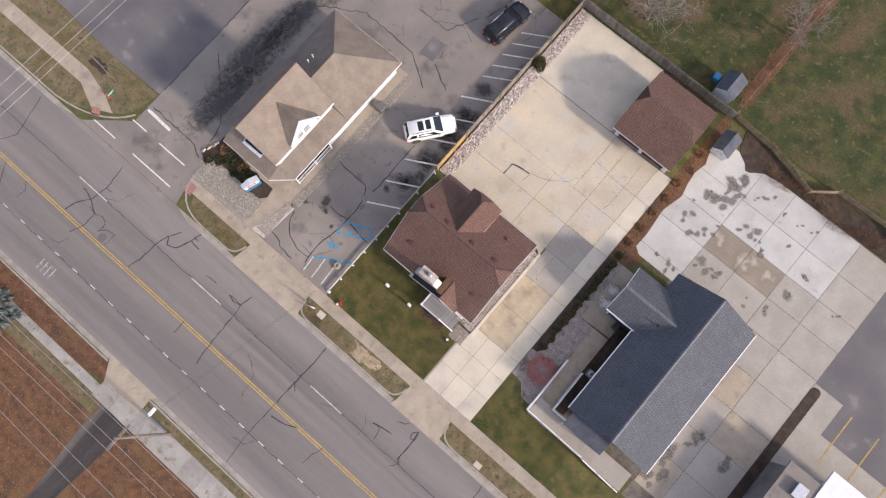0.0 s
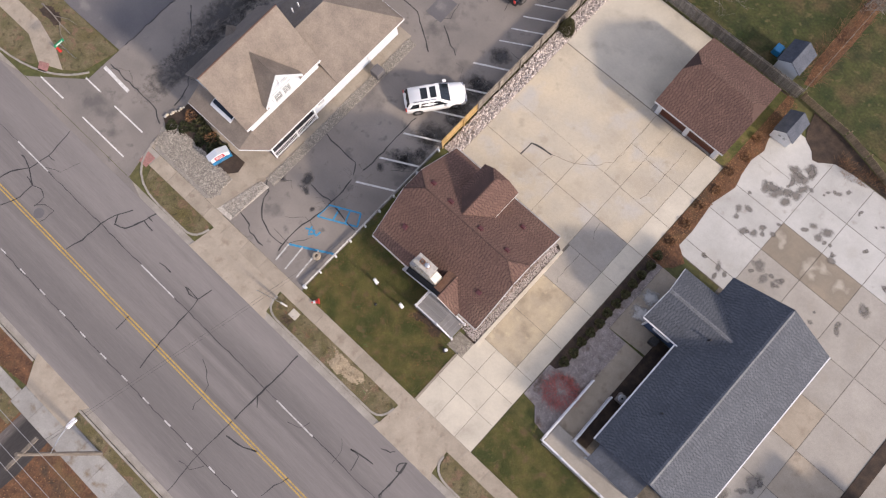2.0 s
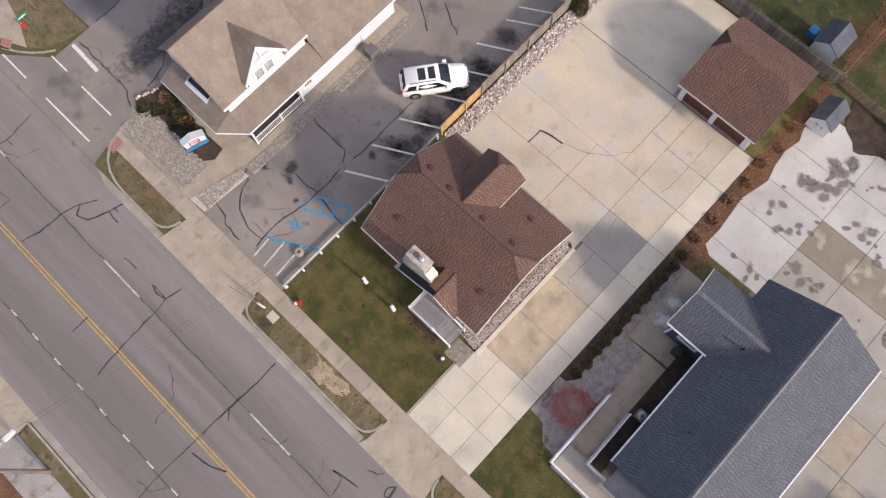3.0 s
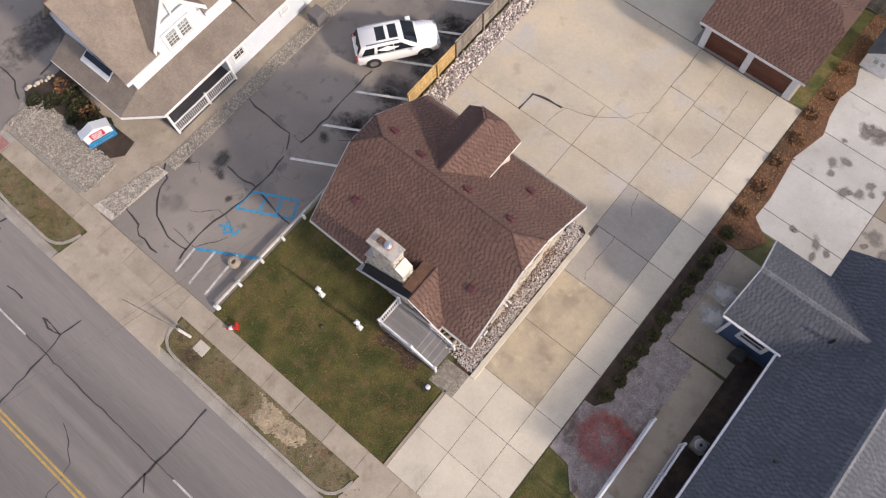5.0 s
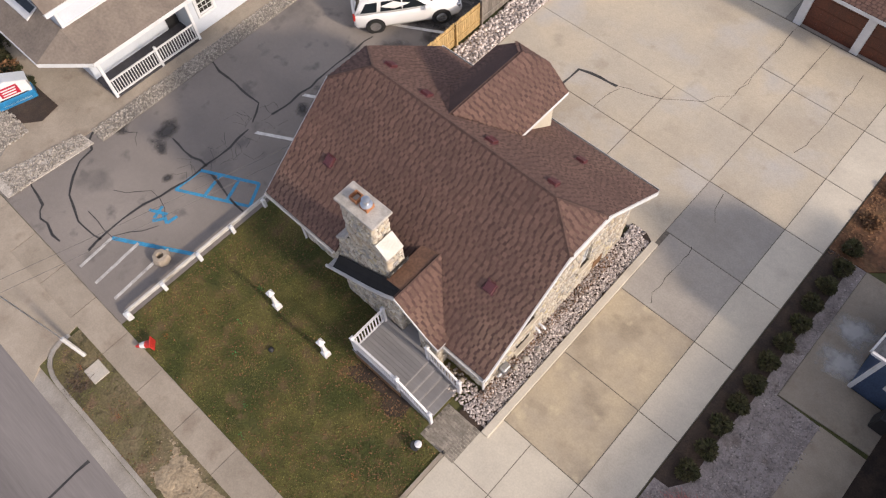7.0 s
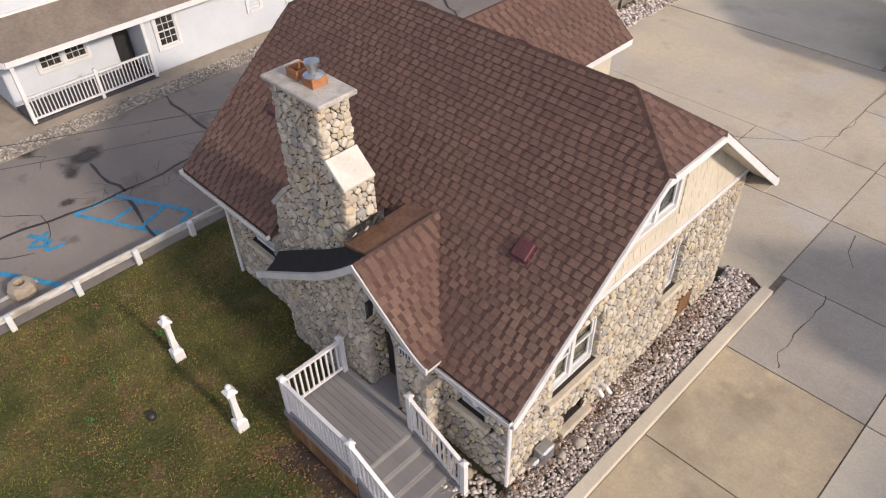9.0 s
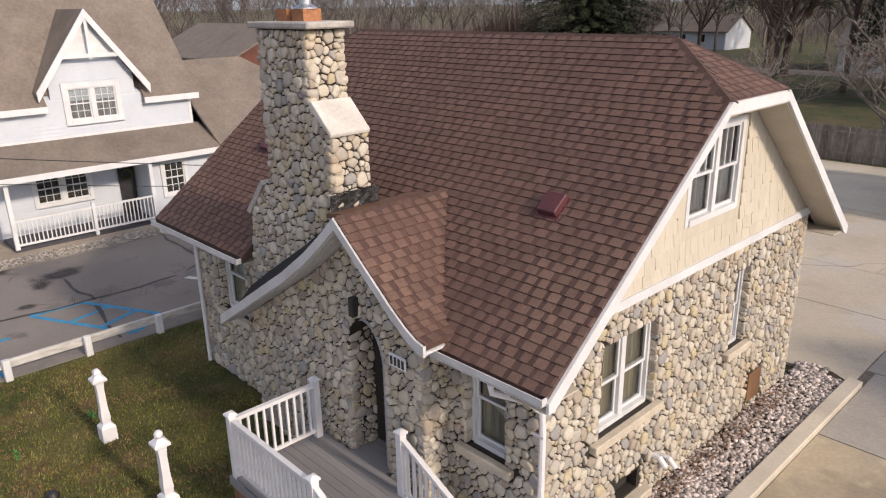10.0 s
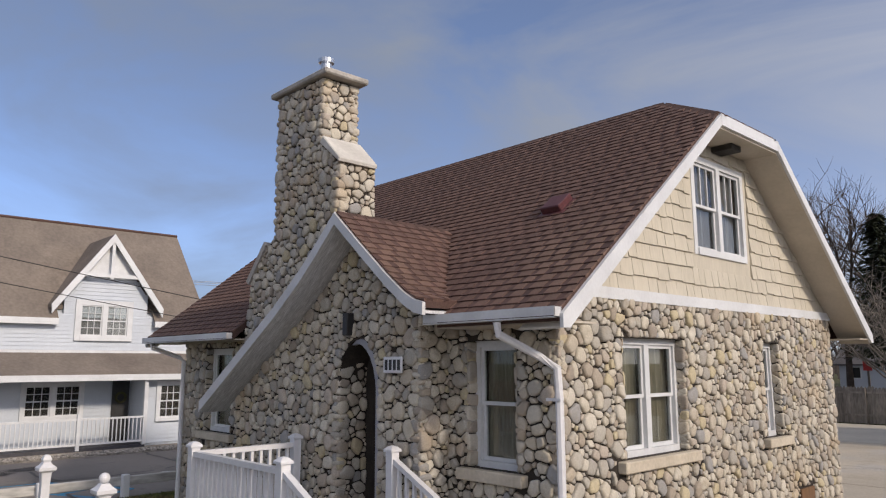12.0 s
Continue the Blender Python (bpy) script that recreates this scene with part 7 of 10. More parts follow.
# ---- neighbouring buildings ----
def clapboard(u0, u1, z0, z1, m, step=0.125, holes=(), bm=None):
    """Saw-tooth lapped boards over a wall face, cut round openings (u0, u1, z0, z1)."""
    bm = bm or bmesh.new()
    z = z0
    while z < z1 - 0.01:
        t = min(z + step, z1)
        spans = [(u0, u1)]
        for h in holes:
            if t > h[2] and z < h[3]:
                spans = [s for a_, b_ in spans for s in ((a_, min(b_, h[0])), (max(a_, h[1]), b_)) if s[1] - s[0] > 0.01]
        for a_, b_ in spans:
            v = [bm.verts.new(p) for p in ((a_, 0.0, z), (b_, 0.0, z), (b_, 0.022, z), (a_, 0.022, z), (a_, 0.003, t), (b_, 0.003, t))]
            bm.faces.new((v[0], v[1], v[2], v[3]))
            bm.faces.new((v[3], v[2], v[5], v[4]))
        z += step
    bm.transform(m)
    return bm


def far_window(parent, m, u0, u1, z0, z1, lights=2, grid=(2, 1), curtain=None, cas=0.12):
    window(parent, m, u0, u1, z0, z1, lights=lights, deep=-0.05, casing=cas, curtain=None, muntins=grid, label="white divided-light window", mull=0.14)
    # panel close behind the glass; its dark default paints an unlit room
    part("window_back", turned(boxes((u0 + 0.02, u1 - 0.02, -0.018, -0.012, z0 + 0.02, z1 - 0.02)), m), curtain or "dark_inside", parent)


# white office
office = thing("white_office", (-25, 10, 0), "white clapboard office with a tan shingle roof and dormer", "house")
XR, XE, XW = -23.0, -21.8, -29.0
body = boxes((-29.0, XR - 0.02, 4.6, 11.4, 0, 4.3), (-29.0, XE - 0.02, 9.05, 18.3, 0, 2.45), (-29.0, -23.6, 11.4, 18.3, 2.3, 2.6))
part("wall", body, "siding_white", office, "white office wall")
part("siding", clapboard(4.6, 11.4, 3.0, 4.3, facing_x(XR), holes=((7.1, 8.95, 3.43, 4.78),)), "siding_white", office, "pale grey-white lapped boards")
part("siding", clapboard(4.6, 9.05, 0.1, 2.3, facing_x(XR), holes=((5.7, 7.55, 0.9, 2.1), (8.4, 9.05, 0.1, 2.15))), "siding_white", office, "pale grey-white lapped boards")
part("siding", clapboard(9.05, 18.3, 0.1, 2.4, facing_x(XE), holes=((9.45, 10.4, 0.78, 2.1),)), "siding_white", office, "pale grey-white lapped boards")
part("siding", clapboard(XW, XR, 2.9, 4.3, facing_y(4.6)), "siding_white", office, "pale grey-white lapped boards")
wall_gable = bmesh.new()
prism(wall_gable, [(-29.0, 4.62, 4.2), (XR, 4.62, 4.2), (-26.0, 4.62, 7.6)], (0, 6.7, 0))
part("gable", wall_gable, "siding_white", office, "white gable end")


def roof_slab(parent, pts, mat, thick=0.12, name="roof", label=""):
    return part(name, prism(bmesh.new(), pts, (0, 0, -thick)), mat, parent, label)


RZ, UE = 7.8, 4.15
up_y0, up_y1 = 4.25, 11.62
cut_x, cut_z = -23.12, UE + 0.37 * (RZ - UE) / 3.25
roof_slab(office, [(-22.75, up_y0, UE), (-22.75, 6.55, UE), (cut_x, 6.55, cut_z), (cut_x, 9.65, cut_z), (-22.75, 9.65, UE), (-22.75, up_y1, UE), (-26.0, up_y1, RZ), (-26.0, up_y0, RZ)], "roof_tan", label="tan shingled roof slope")
roof_slab(office, [(-29.25, up_y1, UE), (-29.25, up_y0, UE), (-26.0, up_y0, RZ), (-26.0, up_y1, RZ)], "roof_tan", label="tan shingled roof slope")
part("ridge_cap", tube(bmesh.new(), [(-26, up_y0, RZ + 0.01), (-26, up_y1, RZ + 0.01)], 0.06, seg=6), "ridge_shingle", office, "dark ridge cap")
for ya, yb in ((up_y0, 6.55), (9.65, up_y1)):
    part("eave_board", boxes((-22.75, -22.7, ya, yb, UE - 0.2, UE - 0.02)), "trim", office, "white eave board")
    part("eave_soffit", boxes((XR, -22.7, ya, yb, UE - 0.22, UE - 0.2)), "trim", office)
part("corner_board", boxes((XR, XR + 0.03, 11.28, 11.4, 3.0, 4.2), (XR, XR + 0.03, 4.6, 4.72, 3.0, 4.2)), "trim", office)
part("belt_board", boxes((XR, XR + 0.04, 4.6, 11.4, 2.98, 3.12)), "trim", office, "white belt board")
# dormer
DA, DT = (8.1, 7.02), ((6.3, 4.58), (9.9, 4.58))
bm = bmesh.new()
prism(bm, [(XR, 6.75, 4.2), (XR, 9.45, 4.2), (XR, 9.45, 4.95), (XR, 8.1, 6.85), (XR, 6.75, 4.95)], (-2.6, 0, 0))
part("dormer_wall", bm, "siding_white", office, "white dormer wall")
part("siding", clapboard(6.75, 9.45, 4.2, 5.5, facing_x(XR), holes=((7.1, 8.95, 3.43, 4.78), (6.0, 7.05, 5.1, 9), (9.15, 10.0, 5.1, 9))), "siding_white", office, "pale grey-white lapped boards")
for y, z in DT:
    s = 1 if y < 8 else -1
    roof_slab(office, [(-22.72, y, z), (-22.72, 8.1, 7.05), (-25.35, 8.1, 7.05), (-23.2, y, z)], "roof_tan", label="tan dormer roof slope", name="dormer_roof")
    bm = bmesh.new()
    prism(bm, [(-22.72, y, z + 0.0), (-22.72, 8.1, 7.06), (-22.72, 8.1, 6.76), (-22.72, y + s * 0.02, z - 0.3)], (0.06, 0, 0))
    part("bargeboard", bm, "trim", office, "white dormer bargeboard")
part("dormer_tie", boxes((-22.74, -22.68, 7.2, 9.0, 5.55, 5.68)), "trim", office, "white collar tie")
part("dormer_king_post", boxes((-22.74, -22.69, 8.05, 8.15, 5.5, 6.85)), "trim", office)
bm = bmesh.new()
prism(bm, [(XR + 0.03, 7.15, 5.6), (XR + 0.03, 9.05, 5.6), (XR + 0.03, 8.1, 6.85)], (0.05, 0, 0))
part("dormer_panel", bm, "trim", office, "white panel in the dormer peak")
far_window(office, facing_x(XR), 7.1, 8.95, 3.43, 4.78, grid=(2, 1), curtain="curtain_blue", cas=0.17)
far_window(office, facing_x(XR), 5.7, 7.55, 0.9, 2.1, grid=(2, 1))
far_window(office, facing_x(XE), 9.45, 10.4, 0.78, 2.1, lights=1, grid=(2, 1))
for y in (13.2, 16.0):
    far_window(office, facing_x(XE), y, y + 0.7, 1.0, 2.0, lights=1, grid=(0, 0))
odoor = part("door", boxes((XR, XR + 0.04, 8.45, 9.0, 0.12, 2.1)), "black", office, "dark office door")
wr = bmesh.new()
tube(wr, [(XR + 0.07, 8.72 + 0.16 * math.cos(t), 1.55 + 0.16 * math.sin(t)) for t in (2 * math.pi * i / 12 for i in range(13))], 0.045, seg=6)
tagged(under(new("door_wreath", mesh_of("door_wreath", wr, "boxwood")), odoor), "round green wreath")
# skirt roof over the porch and round the south side
SE = 2.35
roof_slab(office, [(-21.3, 4.5, SE), (-21.3, 11.6, SE), (XR, 11.6, 3.05), (XR, 4.5, 3.05)], "roof_tan", label="tan shingled skirt roof")
roof_slab(office, [(-23.0, 3.0, SE), (-21.3, 4.5, SE), (XR, 4.5, 3.05)], "roof_tan", label="tan shingled skirt roof")
roof_slab(office, [(-28.6, 3.0, SE), (-23.0, 3.0, SE), (XR, 4.55, 3.05), (-28.6, 4.55, 3.05)], "roof_tan", label="tan shingled skirt roof")
part("fascia", boxes((-21.34, -21.29, 4.5, 18.75, SE - 0.2, SE - 0.01)), "trim", office, "white fascia board")
part("fascia", boxes((-28.6, -23.0, 2.97, 3.02, SE - 0.2, SE - 0.01)), "trim", office, "white fascia board")
bm = bmesh.new()
prism(bm, [(-23.0, 2.98, SE - 0.2), (-21.3, 4.48, SE - 0.2), (-21.3, 4.48, SE - 0.01), (-23.0, 2.98, SE - 0.01)], (-0.03, 0.03, 0))
part("fascia", bm, "trim", office, "white fascia board")
part("porch_ceiling", slab_xy([(-28.6, 3.05), (-23.0, 3.05), (-21.35, 4.5), (-21.35, 9.1), (-23.0, 9.1), (-23.0, 4.6), (-28.6, 4.6)], SE - 0.2, SE - 0.17), "trim", office)
# made-up frame and dark pane, standing in for a shadowed opening above the skirt
sk = [Vector((x, y, 2.35 + (y - 3.0) * 0.452 + 0.012)) for x, y in ((-26.85, 4.0), (-26.85, 4.5), (-24.8, 4.5), (-24.8, 4.0))]
opening_frame = part("skylight", prism(bmesh.new(), [v + Vector((dx, dy, 0.05)) for v, dx, dy in zip(sk, (-0.06, -0.06, 0.06, 0.06), (-0.06, 0.04, 0.04, -0.06))], (0, 0, -0.08)), "trim", office, "added frame round a dark opening in the skirt roof")
part("pane", prism(bmesh.new(), [v + Vector((0, 0, 0.058)) for v in sk], (0, 0, -0.02)), "car_glass", opening_frame, "dark pane standing in for a shadowed opening")
# rear one-storey hip
hz = 5.1
roof_slab(office, [(-21.3, 11.55, SE), (-21.3, 18.75, SE), (-25.35, 14.8, hz), (-25.35, 11.55, hz)], "roof_tan", label="tan shingled hip roof")
roof_slab(office, [(-29.4, 18.75, SE), (-29.4, 4.6, SE), (-27.5, 4.6, hz - 0.9), (-25.35, 11.55, hz), (-25.35, 14.8, hz)], "roof_tan", label="tan shingled hip roof")
roof_slab(office, [(-21.3, 18.75, SE), (-29.4, 18.75, SE), (-25.35, 14.8, hz)], "roof_tan", label="tan shingled hip roof")
part("fascia", boxes((-29.4, -21.3, 18.72, 18.77, SE - 0.2, SE - 0.01)), "trim", office, "white fascia board")
for k, y in enumerate((13.0, 13.6)):
    part("vent_pipe", lathe(bmesh.new(), -26.9, y, ((0.06, 3.9), (0.06, 4.7), (0.02, 4.71)), 8), "trim", office, "white roof vent pipe")
bm = bmesh.new()
prism(bm, [(-27.3, 8.0, 5.0), (-29.0, 8.0, 4.2), (-29.0, 9.6, 4.2), (-27.3, 9.6, 5.0)], (0, 0, -0.1))
prism(bm, [(-29.2, 8.0, 3.8), (-29.2, 9.6, 3.8), (-29.2, 8.8, 5.2)], (2.0, 0, 0))
part("rear_dormer", bm, "roof_tan", office, "small rear dormer")
# office porch
# floor coloured near-black for the shade under the skirt roof
part("porch_floor", boxes((XR, -21.5, 4.6, 9.05, 0.0, 0.12)), "deck_shaded", office, "porch boards with the deep porch shade in their colour")
for y in (4.65, 9.0):
    part("porch_post", boxes((-21.56, -21.44, y - 0.06, y + 0.06, 0.1, SE - 0.2)), "trim", office, "white porch post")
for z in (0.2, 0.95):
    part("porch_rail", boxes((-21.53, -21.47, 4.7, 8.95, z, z + 0.06)), "trim", office)
for i in range(34):
    y = 4.78 + i * 0.124
    part("baluster", boxes((-21.515, -21.485, y, y + 0.03, 0.26, 0.95)), "trim", office)
part("rail_newel", boxes((-21.55, -21.45, 6.95, 7.05, 0.05, 1.15)), "trim", office)
part("office_downspout", tube(bmesh.new(), [(-21.75, 15.0, 2.2), (-21.75, 15.0, 0.1)], 0.04, seg=6), "trim", office)
solid("ac_unit", soft_boxes(0.03, (-21.0, -20.2, 14.4, 15.2, 0.02, 0.75)), "asphalt_dark", "grey outdoor condenser unit on gravel", "air conditioner")

# detached garage
garage = thing("garage", (0, 29.6, 0), "two-bay garage with brown doors and brown hip roof", "garage")
GX0, GX1, GY0, GY1 = -2.75, 2.85, 26.65, 32.5
part("wall", boxes((GX0, GX1, GY0 + 0.25, GY1, 0, 2.35)), "cream", garage, "cream garage wall")
for x in (GX0, 0.0 - 0.14, GX1 - 0.35):
    part("pillar", boxes((x, x + 0.35, GY0, GY0 + 0.26, 0, 2.2)), "trim", garage, "white door pillar")
part("lintel", boxes((GX0, GX1, GY0 + 0.02, GY0 + 0.26, 2.2, 2.4)), "trim", garage, "white lintel")
for x0, x1 in ((GX0 + 0.35, -0.14), (0.21, GX1 - 0.35)):
    gd = part("garage_door", boxes((x0, x1, GY0 + 0.18, GY0 + 0.24, 0, 2.2)), "dark_wood", garage, "dark brown panel door")
    for r in range(4):
        for c in range(4):
            w_ = (x1 - x0) / 4
            part("door_panel", boxes((x0 + c * w_ + 0.05, x0 + (c + 1) * w_ - 0.05, GY0 + 0.165, GY0 + 0.18, 0.06 + r * 0.54, 0.52 + r * 0.54)), "dark_wood", gd)
gx0, gx1, gy0, gy1, ge, gr = -3.05, 3.15, 26.15, 32.95, 2.4, 4.3
gm = (gy0 + gy1) / 2
jz = 3.75
jf = (jz - ge) / (gr - ge)
ja, jb = gy0 + (gm - gy0) * jf, gy1 - (gy1 - gm) * jf
roofs = [roof_slab(garage, [(gx0, gy0, ge), (gx1, gy0, ge), (gx1, ja, jz), (gx1 - 0.9, gm, gr), (gx0 + 0.9, gm, gr), (gx0, ja, jz)], "ridge_shingle", label="brown shingled front slope"),
         roof_slab(garage, [(gx1, gy1, ge), (gx0, gy1, ge), (gx0, jb, jz), (gx0 + 0.9, gm, gr), (gx1 - 0.9, gm, gr), (gx1, jb, jz)], "ridge_shingle", label="brown shingled rear slope")]
for x, s in ((gx0, 1), (gx1, -1)):
    roof_slab(garage, [(x, ja, jz), (x, jb, jz), (x + s * 0.9, gm, gr)], "ridge_shingle", label="brown clipped end", name="roof_hip")
    bm = bmesh.new()
    xx = GX0 if s > 0 else GX1
    prism(bm, [(xx, gy0 + 0.6, 2.35), (xx, gy1 - 0.6, 2.35), (xx, jb, jz - 0.1), (xx, ja, jz - 0.1)], (s * 0.1, 0, 0))
    part("gable", bm, "cream", garage, "cream gable")
gp = (gr - ge) / (gm - gy0)
gl = math.hypot(1, gp)
tabs = []
for sgn, ob in ((1, roofs[0]), (-1, roofs[1])):
    tabs = []
    d = 0.0
    while d < (gm - gy0) * gl - 0.05:
        z = ge + d / gl * gp
        y = gy0 + d / gl if sgn > 0 else gy1 - d / gl
        cut = max(0.0, (z - jz) / (gr - jz) * 0.9)
        tabs += shingle_course((gx0 + cut, y, z), (gx1 - cut, y, z), Vector((0, sgn / gl, gp / gl)), Vector((0, -sgn * gp / gl, 1 / gl)), rng)
        d += 0.13
    lay_shingles(ob, tabs)
part("fascia", boxes((gx0, gx1, gy0 - 0.03, gy0 + 0.01, ge - 0.16, ge - 0.01)), "trim", garage, "white fascia")
part("fascia", boxes((gx0, gx1, gy1 - 0.01, gy1 + 0.03, ge - 0.16, ge - 0.01)), "trim", garage, "white fascia")
solid("lamp_box", boxes((-3.0, -2.8, 26.5, 26.62, 1.6, 1.9)), "black", "small black wall lamp on the garage", "wall lamp")

# blue house
blue = thing("blue_house", (13, 12, 0), "navy clapboard house with slate-blue shingle roofs", "house")
part("wall", boxes((9.5, 16.6, 5.3, 19.0, 0, 2.85)), "siding_blue", blue, "navy wall")
part("siding", clapboard(5.3, 13.2, 0.2, 2.8, facing_x(9.5, -1)), "siding_blue", blue, "navy lapped boards")
part("wall", boxes((6.85, 9.5, 13.52, 17.4, 0, 2.95)), "siding_blue", blue, "navy wing wall")
WING = facing_y(13.5)
part("siding", clapboard(6.85, 9.5, 0.2, 2.9, WING, holes=((7.45, 8.85, 1.2, 2.3),)), "siding_blue", blue, "navy lapped boards")
part("siding", clapboard(13.5, 17.4, 0.2, 2.9, facing_x(6.85, -1)), "siding_blue", blue, "navy lapped boards")
far_window(blue, WING, 7.45, 8.85, 1.2, 2.3, lights=1, grid=(0, 0))
part("corner_board", boxes((6.8, 6.92, 13.44, 13.56, 0.1, 2.9)), "trim", blue, "white corner board")
bz, be, bx0, bx1, brx, by0, by1 = 5.3, 2.85, 9.1, 17.0, 12.9, 4.9, 19.45
roof_slab(blue, [(bx0, by1, be), (bx0, by0, be), (brx, by0, bz), (brx, by1, bz)], "roof_blue", label="slate-blue shingled west slope")
roof_slab(blue, [(bx1, by0, be), (bx1, by1, be), (brx, by1, bz), (brx, by0, bz)], "roof_blue", label="slate-blue shingled east slope")
bm = bmesh.new()
prism(bm, [(9.5, 5.32, 2.8), (16.6, 5.32, 2.8), (brx, 5.32, bz - 0.15)], (0, 13.6, 0))
part("gable", bm, "siding_blue", blue, "navy gable wall")
wy0, wy1, wr, wz, we = 13.25, 17.7, 15.4, 4.45, 2.95
x_at = lambda z: bx0 + (z - be) / (bz - be) * (brx - bx0)
roof_slab(blue, [(6.35, wy0, we), (x_at(we) + 0.2, wy0, we), (x_at(wz), wr, wz), (6.35, wr, wz)], "roof_blue", label="slate-blue wing roof slope")
roof_slab(blue, [(x_at(we) + 0.2, wy1, we), (6.35, wy1, we), (6.35, wr, wz), (x_at(wz), wr, wz)], "roof_blue", label="slate-blue wing roof slope")


def blue_shingles(foot_a, foot_b, top_a, top_b, label):
    """Courses between an eave line and a ridge line of the slate-blue roofs."""
    fa, fb, ta, tb = Vector(foot_a), Vector(foot_b), Vector(top_a), Vector(top_b)
    along = (fb - fa).normalized()
    up = ta - fa
    up = (up - along * up.dot(along)).normalized()
    nrm = along.cross(up)
    nrm = nrm if nrm.z > 0 else -nrm
    rise = abs((ta - fa).dot(up))
    n = int(rise / 0.15)
    tabs = []
    for i in range(n):
        f = i / n
        tabs += shingle_course(fa.lerp(ta, f), fb.lerp(tb, f), up, nrm, rng, rise / n)
    for kind, mat, name in ((False, "shingle_blue_base", "shingle_strip"), (True, "shingle_blue", "shingle_field")):
        verts, faces = [], []
        for tooth, vs, fs in tabs:
            if tooth == kind:
                base = len(verts)
                verts += vs
                faces += [tuple(k + base for k in f_) for f_ in fs]
        tagged(under(new(name, quads(name, verts, faces, mat)), blue), "joined slate-blue shingle tabs", kind="stuff")


blue_shingles((bx0, by0, be), (bx0, by1, be), (brx, by0, bz), (brx, by1, bz), "west")
blue_shingles((bx1, by0, be), (bx1, by1, be), (brx, by0, bz), (brx, by1, bz), "east")
blue_shingles((6.35, wy0, we), (x_at(we) + 0.2, wy0, we), (6.35, wr, wz), (x_at(wz), wr, wz), "wing")
blue_shingles((6.35, wy1, we), (x_at(we) + 0.2, wy1, we), (6.35, wr, wz), (x_at(wz), wr, wz), "wing")
for ra, rb, sides in (((brx, by0, bz), (brx, by1, bz), (Vector((-0.84, 0, -0.54)), Vector((0.86, 0, -0.51)))), ((6.35, wr, wz), (x_at(wz), wr, wz), (Vector((0, -0.82, -0.57)), Vector((0, 0.84, -0.54))))):
    ra, rb = Vector(ra), Vector(rb)
    d = (rb - ra).normalized()
    for i in range(int((rb - ra).length / 0.24)):
        p, q, w_ = ra + d * 0.24 * i, ra + d * (0.24 * i + 0.27), 0.17
        up = Vector((0, 0, 1))
        vs = [p + sides[0] * w_ + up * 0.03, p + up * 0.045, p + sides[1] * w_ + up * 0.03, q + sides[0] * w_ + up * 0.018, q + up * 0.03, q + sides[1] * w_ + up * 0.018]
        vs += [vs[k] - up * 0.03 for k in range(3)]
        under(new("ridge_cap", quads("ridge_cap", [tuple(v) for v in vs], [(0, 1, 4, 3), (1, 2, 5, 4), (0, 6, 7, 1), (1, 7, 8, 2)], "ridge_blue")), blue)
bm = bmesh.new()
prism(bm, [(6.85, 13.5, 2.9), (6.85, 17.4, 2.9), (6.85, wr, wz - 0.2)], (0.1, 0, 0))
part("gable", bm, "siding_blue", blue, "navy wing gable")
for pts in ([(6.3, wy0, we), (6.3, wr, wz), (6.3, wr, wz - 0.2), (6.3, wy0, we - 0.2)], [(6.3, wy1, we), (6.3, wr, wz), (6.3, wr, wz - 0.2), (6.3, wy1, we - 0.2)]):
    part("bargeboard", prism(bmesh.new(), pts, (0.05, 0, 0)), "trim", blue, "white bargeboard")
part("gutter", boxes((bx0 - 0.1, bx0, by0, wy0 - 0.02, be - 0.12, be - 0.01)), "vinyl", blue, "white gutter")
part("gutter", boxes((bx1, bx1 + 0.1, by0, by1, be - 0.12, be - 0.01)), "vinyl", blue, "white gutter")
part("gutter", boxes((6.35, x_at(we) + 0.3, wy0 - 0.1, wy0, we - 0.12, we - 0.01)), "vinyl", blue, "white gutter")
for x, y, z in ((11.0, 8.9, 4.1), (10.3, 14.6, 4.3)):
    part("vent_pipe", lathe(bmesh.new(), x, y, ((0.07, z - 0.4), (0.07, z + 0.2), (0.03, z + 0.21)), 8), "black", blue, "black roof pipe")
roof_slab(blue, [(9.6, 3.6, 2.4), (13.4, 3.6, 2.4), (13.4, 5.1, 2.75), (9.6, 5.1, 2.75)], "roof_blue", label="low porch roof", name="porch_roof")
for x in (9.75, 13.25):
    part("porch_post", boxes((x - 0.06, x + 0.06, 3.68, 3.8, 0.3, 2.3)), "trim", blue)
part("porch_floor", boxes((7.0, 16.8, 2.45, 4.2, 0.0, 0.42)), "concrete_grey", blue, "raised concrete porch walk")


def white_fence(parent, pts, high=1.0, z0=0.05, step=0.14):
    for (xa, ya, za), (xb, yb, zb) in zip(pts, pts[1:]):
        d = math.hypot(xb - xa, yb - ya)
        nx, ny = -(yb - ya) / d * 0.05, (xb - xa) / d * 0.05
        for lo, hi in ((0.1, 0.16), (high - 0.07, high)):
            bm = bmesh.new()
            prism(bm, [(xa + nx, ya + ny, za + lo), (xb + nx, yb + ny, zb + lo), (xb + nx, yb + ny, zb + hi), (xa + nx, ya + ny, za + hi)], (-2 * nx, -2 * ny, 0))
            part("rail", bm, "vinyl", parent)
        n = int(d / step)
        for i in range(n + 1):
            f = i / n
            x, y, z = xa + (xb - xa) * f, ya + (yb - ya) * f, za + (zb - za) * f
            big = i % 12 == 0
            r, h = (0.055, high + 0.1) if big else (0.015, high - 0.05)
            part("post" if big else "baluster", boxes((x - r, x + r, y - r, y + r, z + (0 if big else 0.12), z + h)), "vinyl", parent)


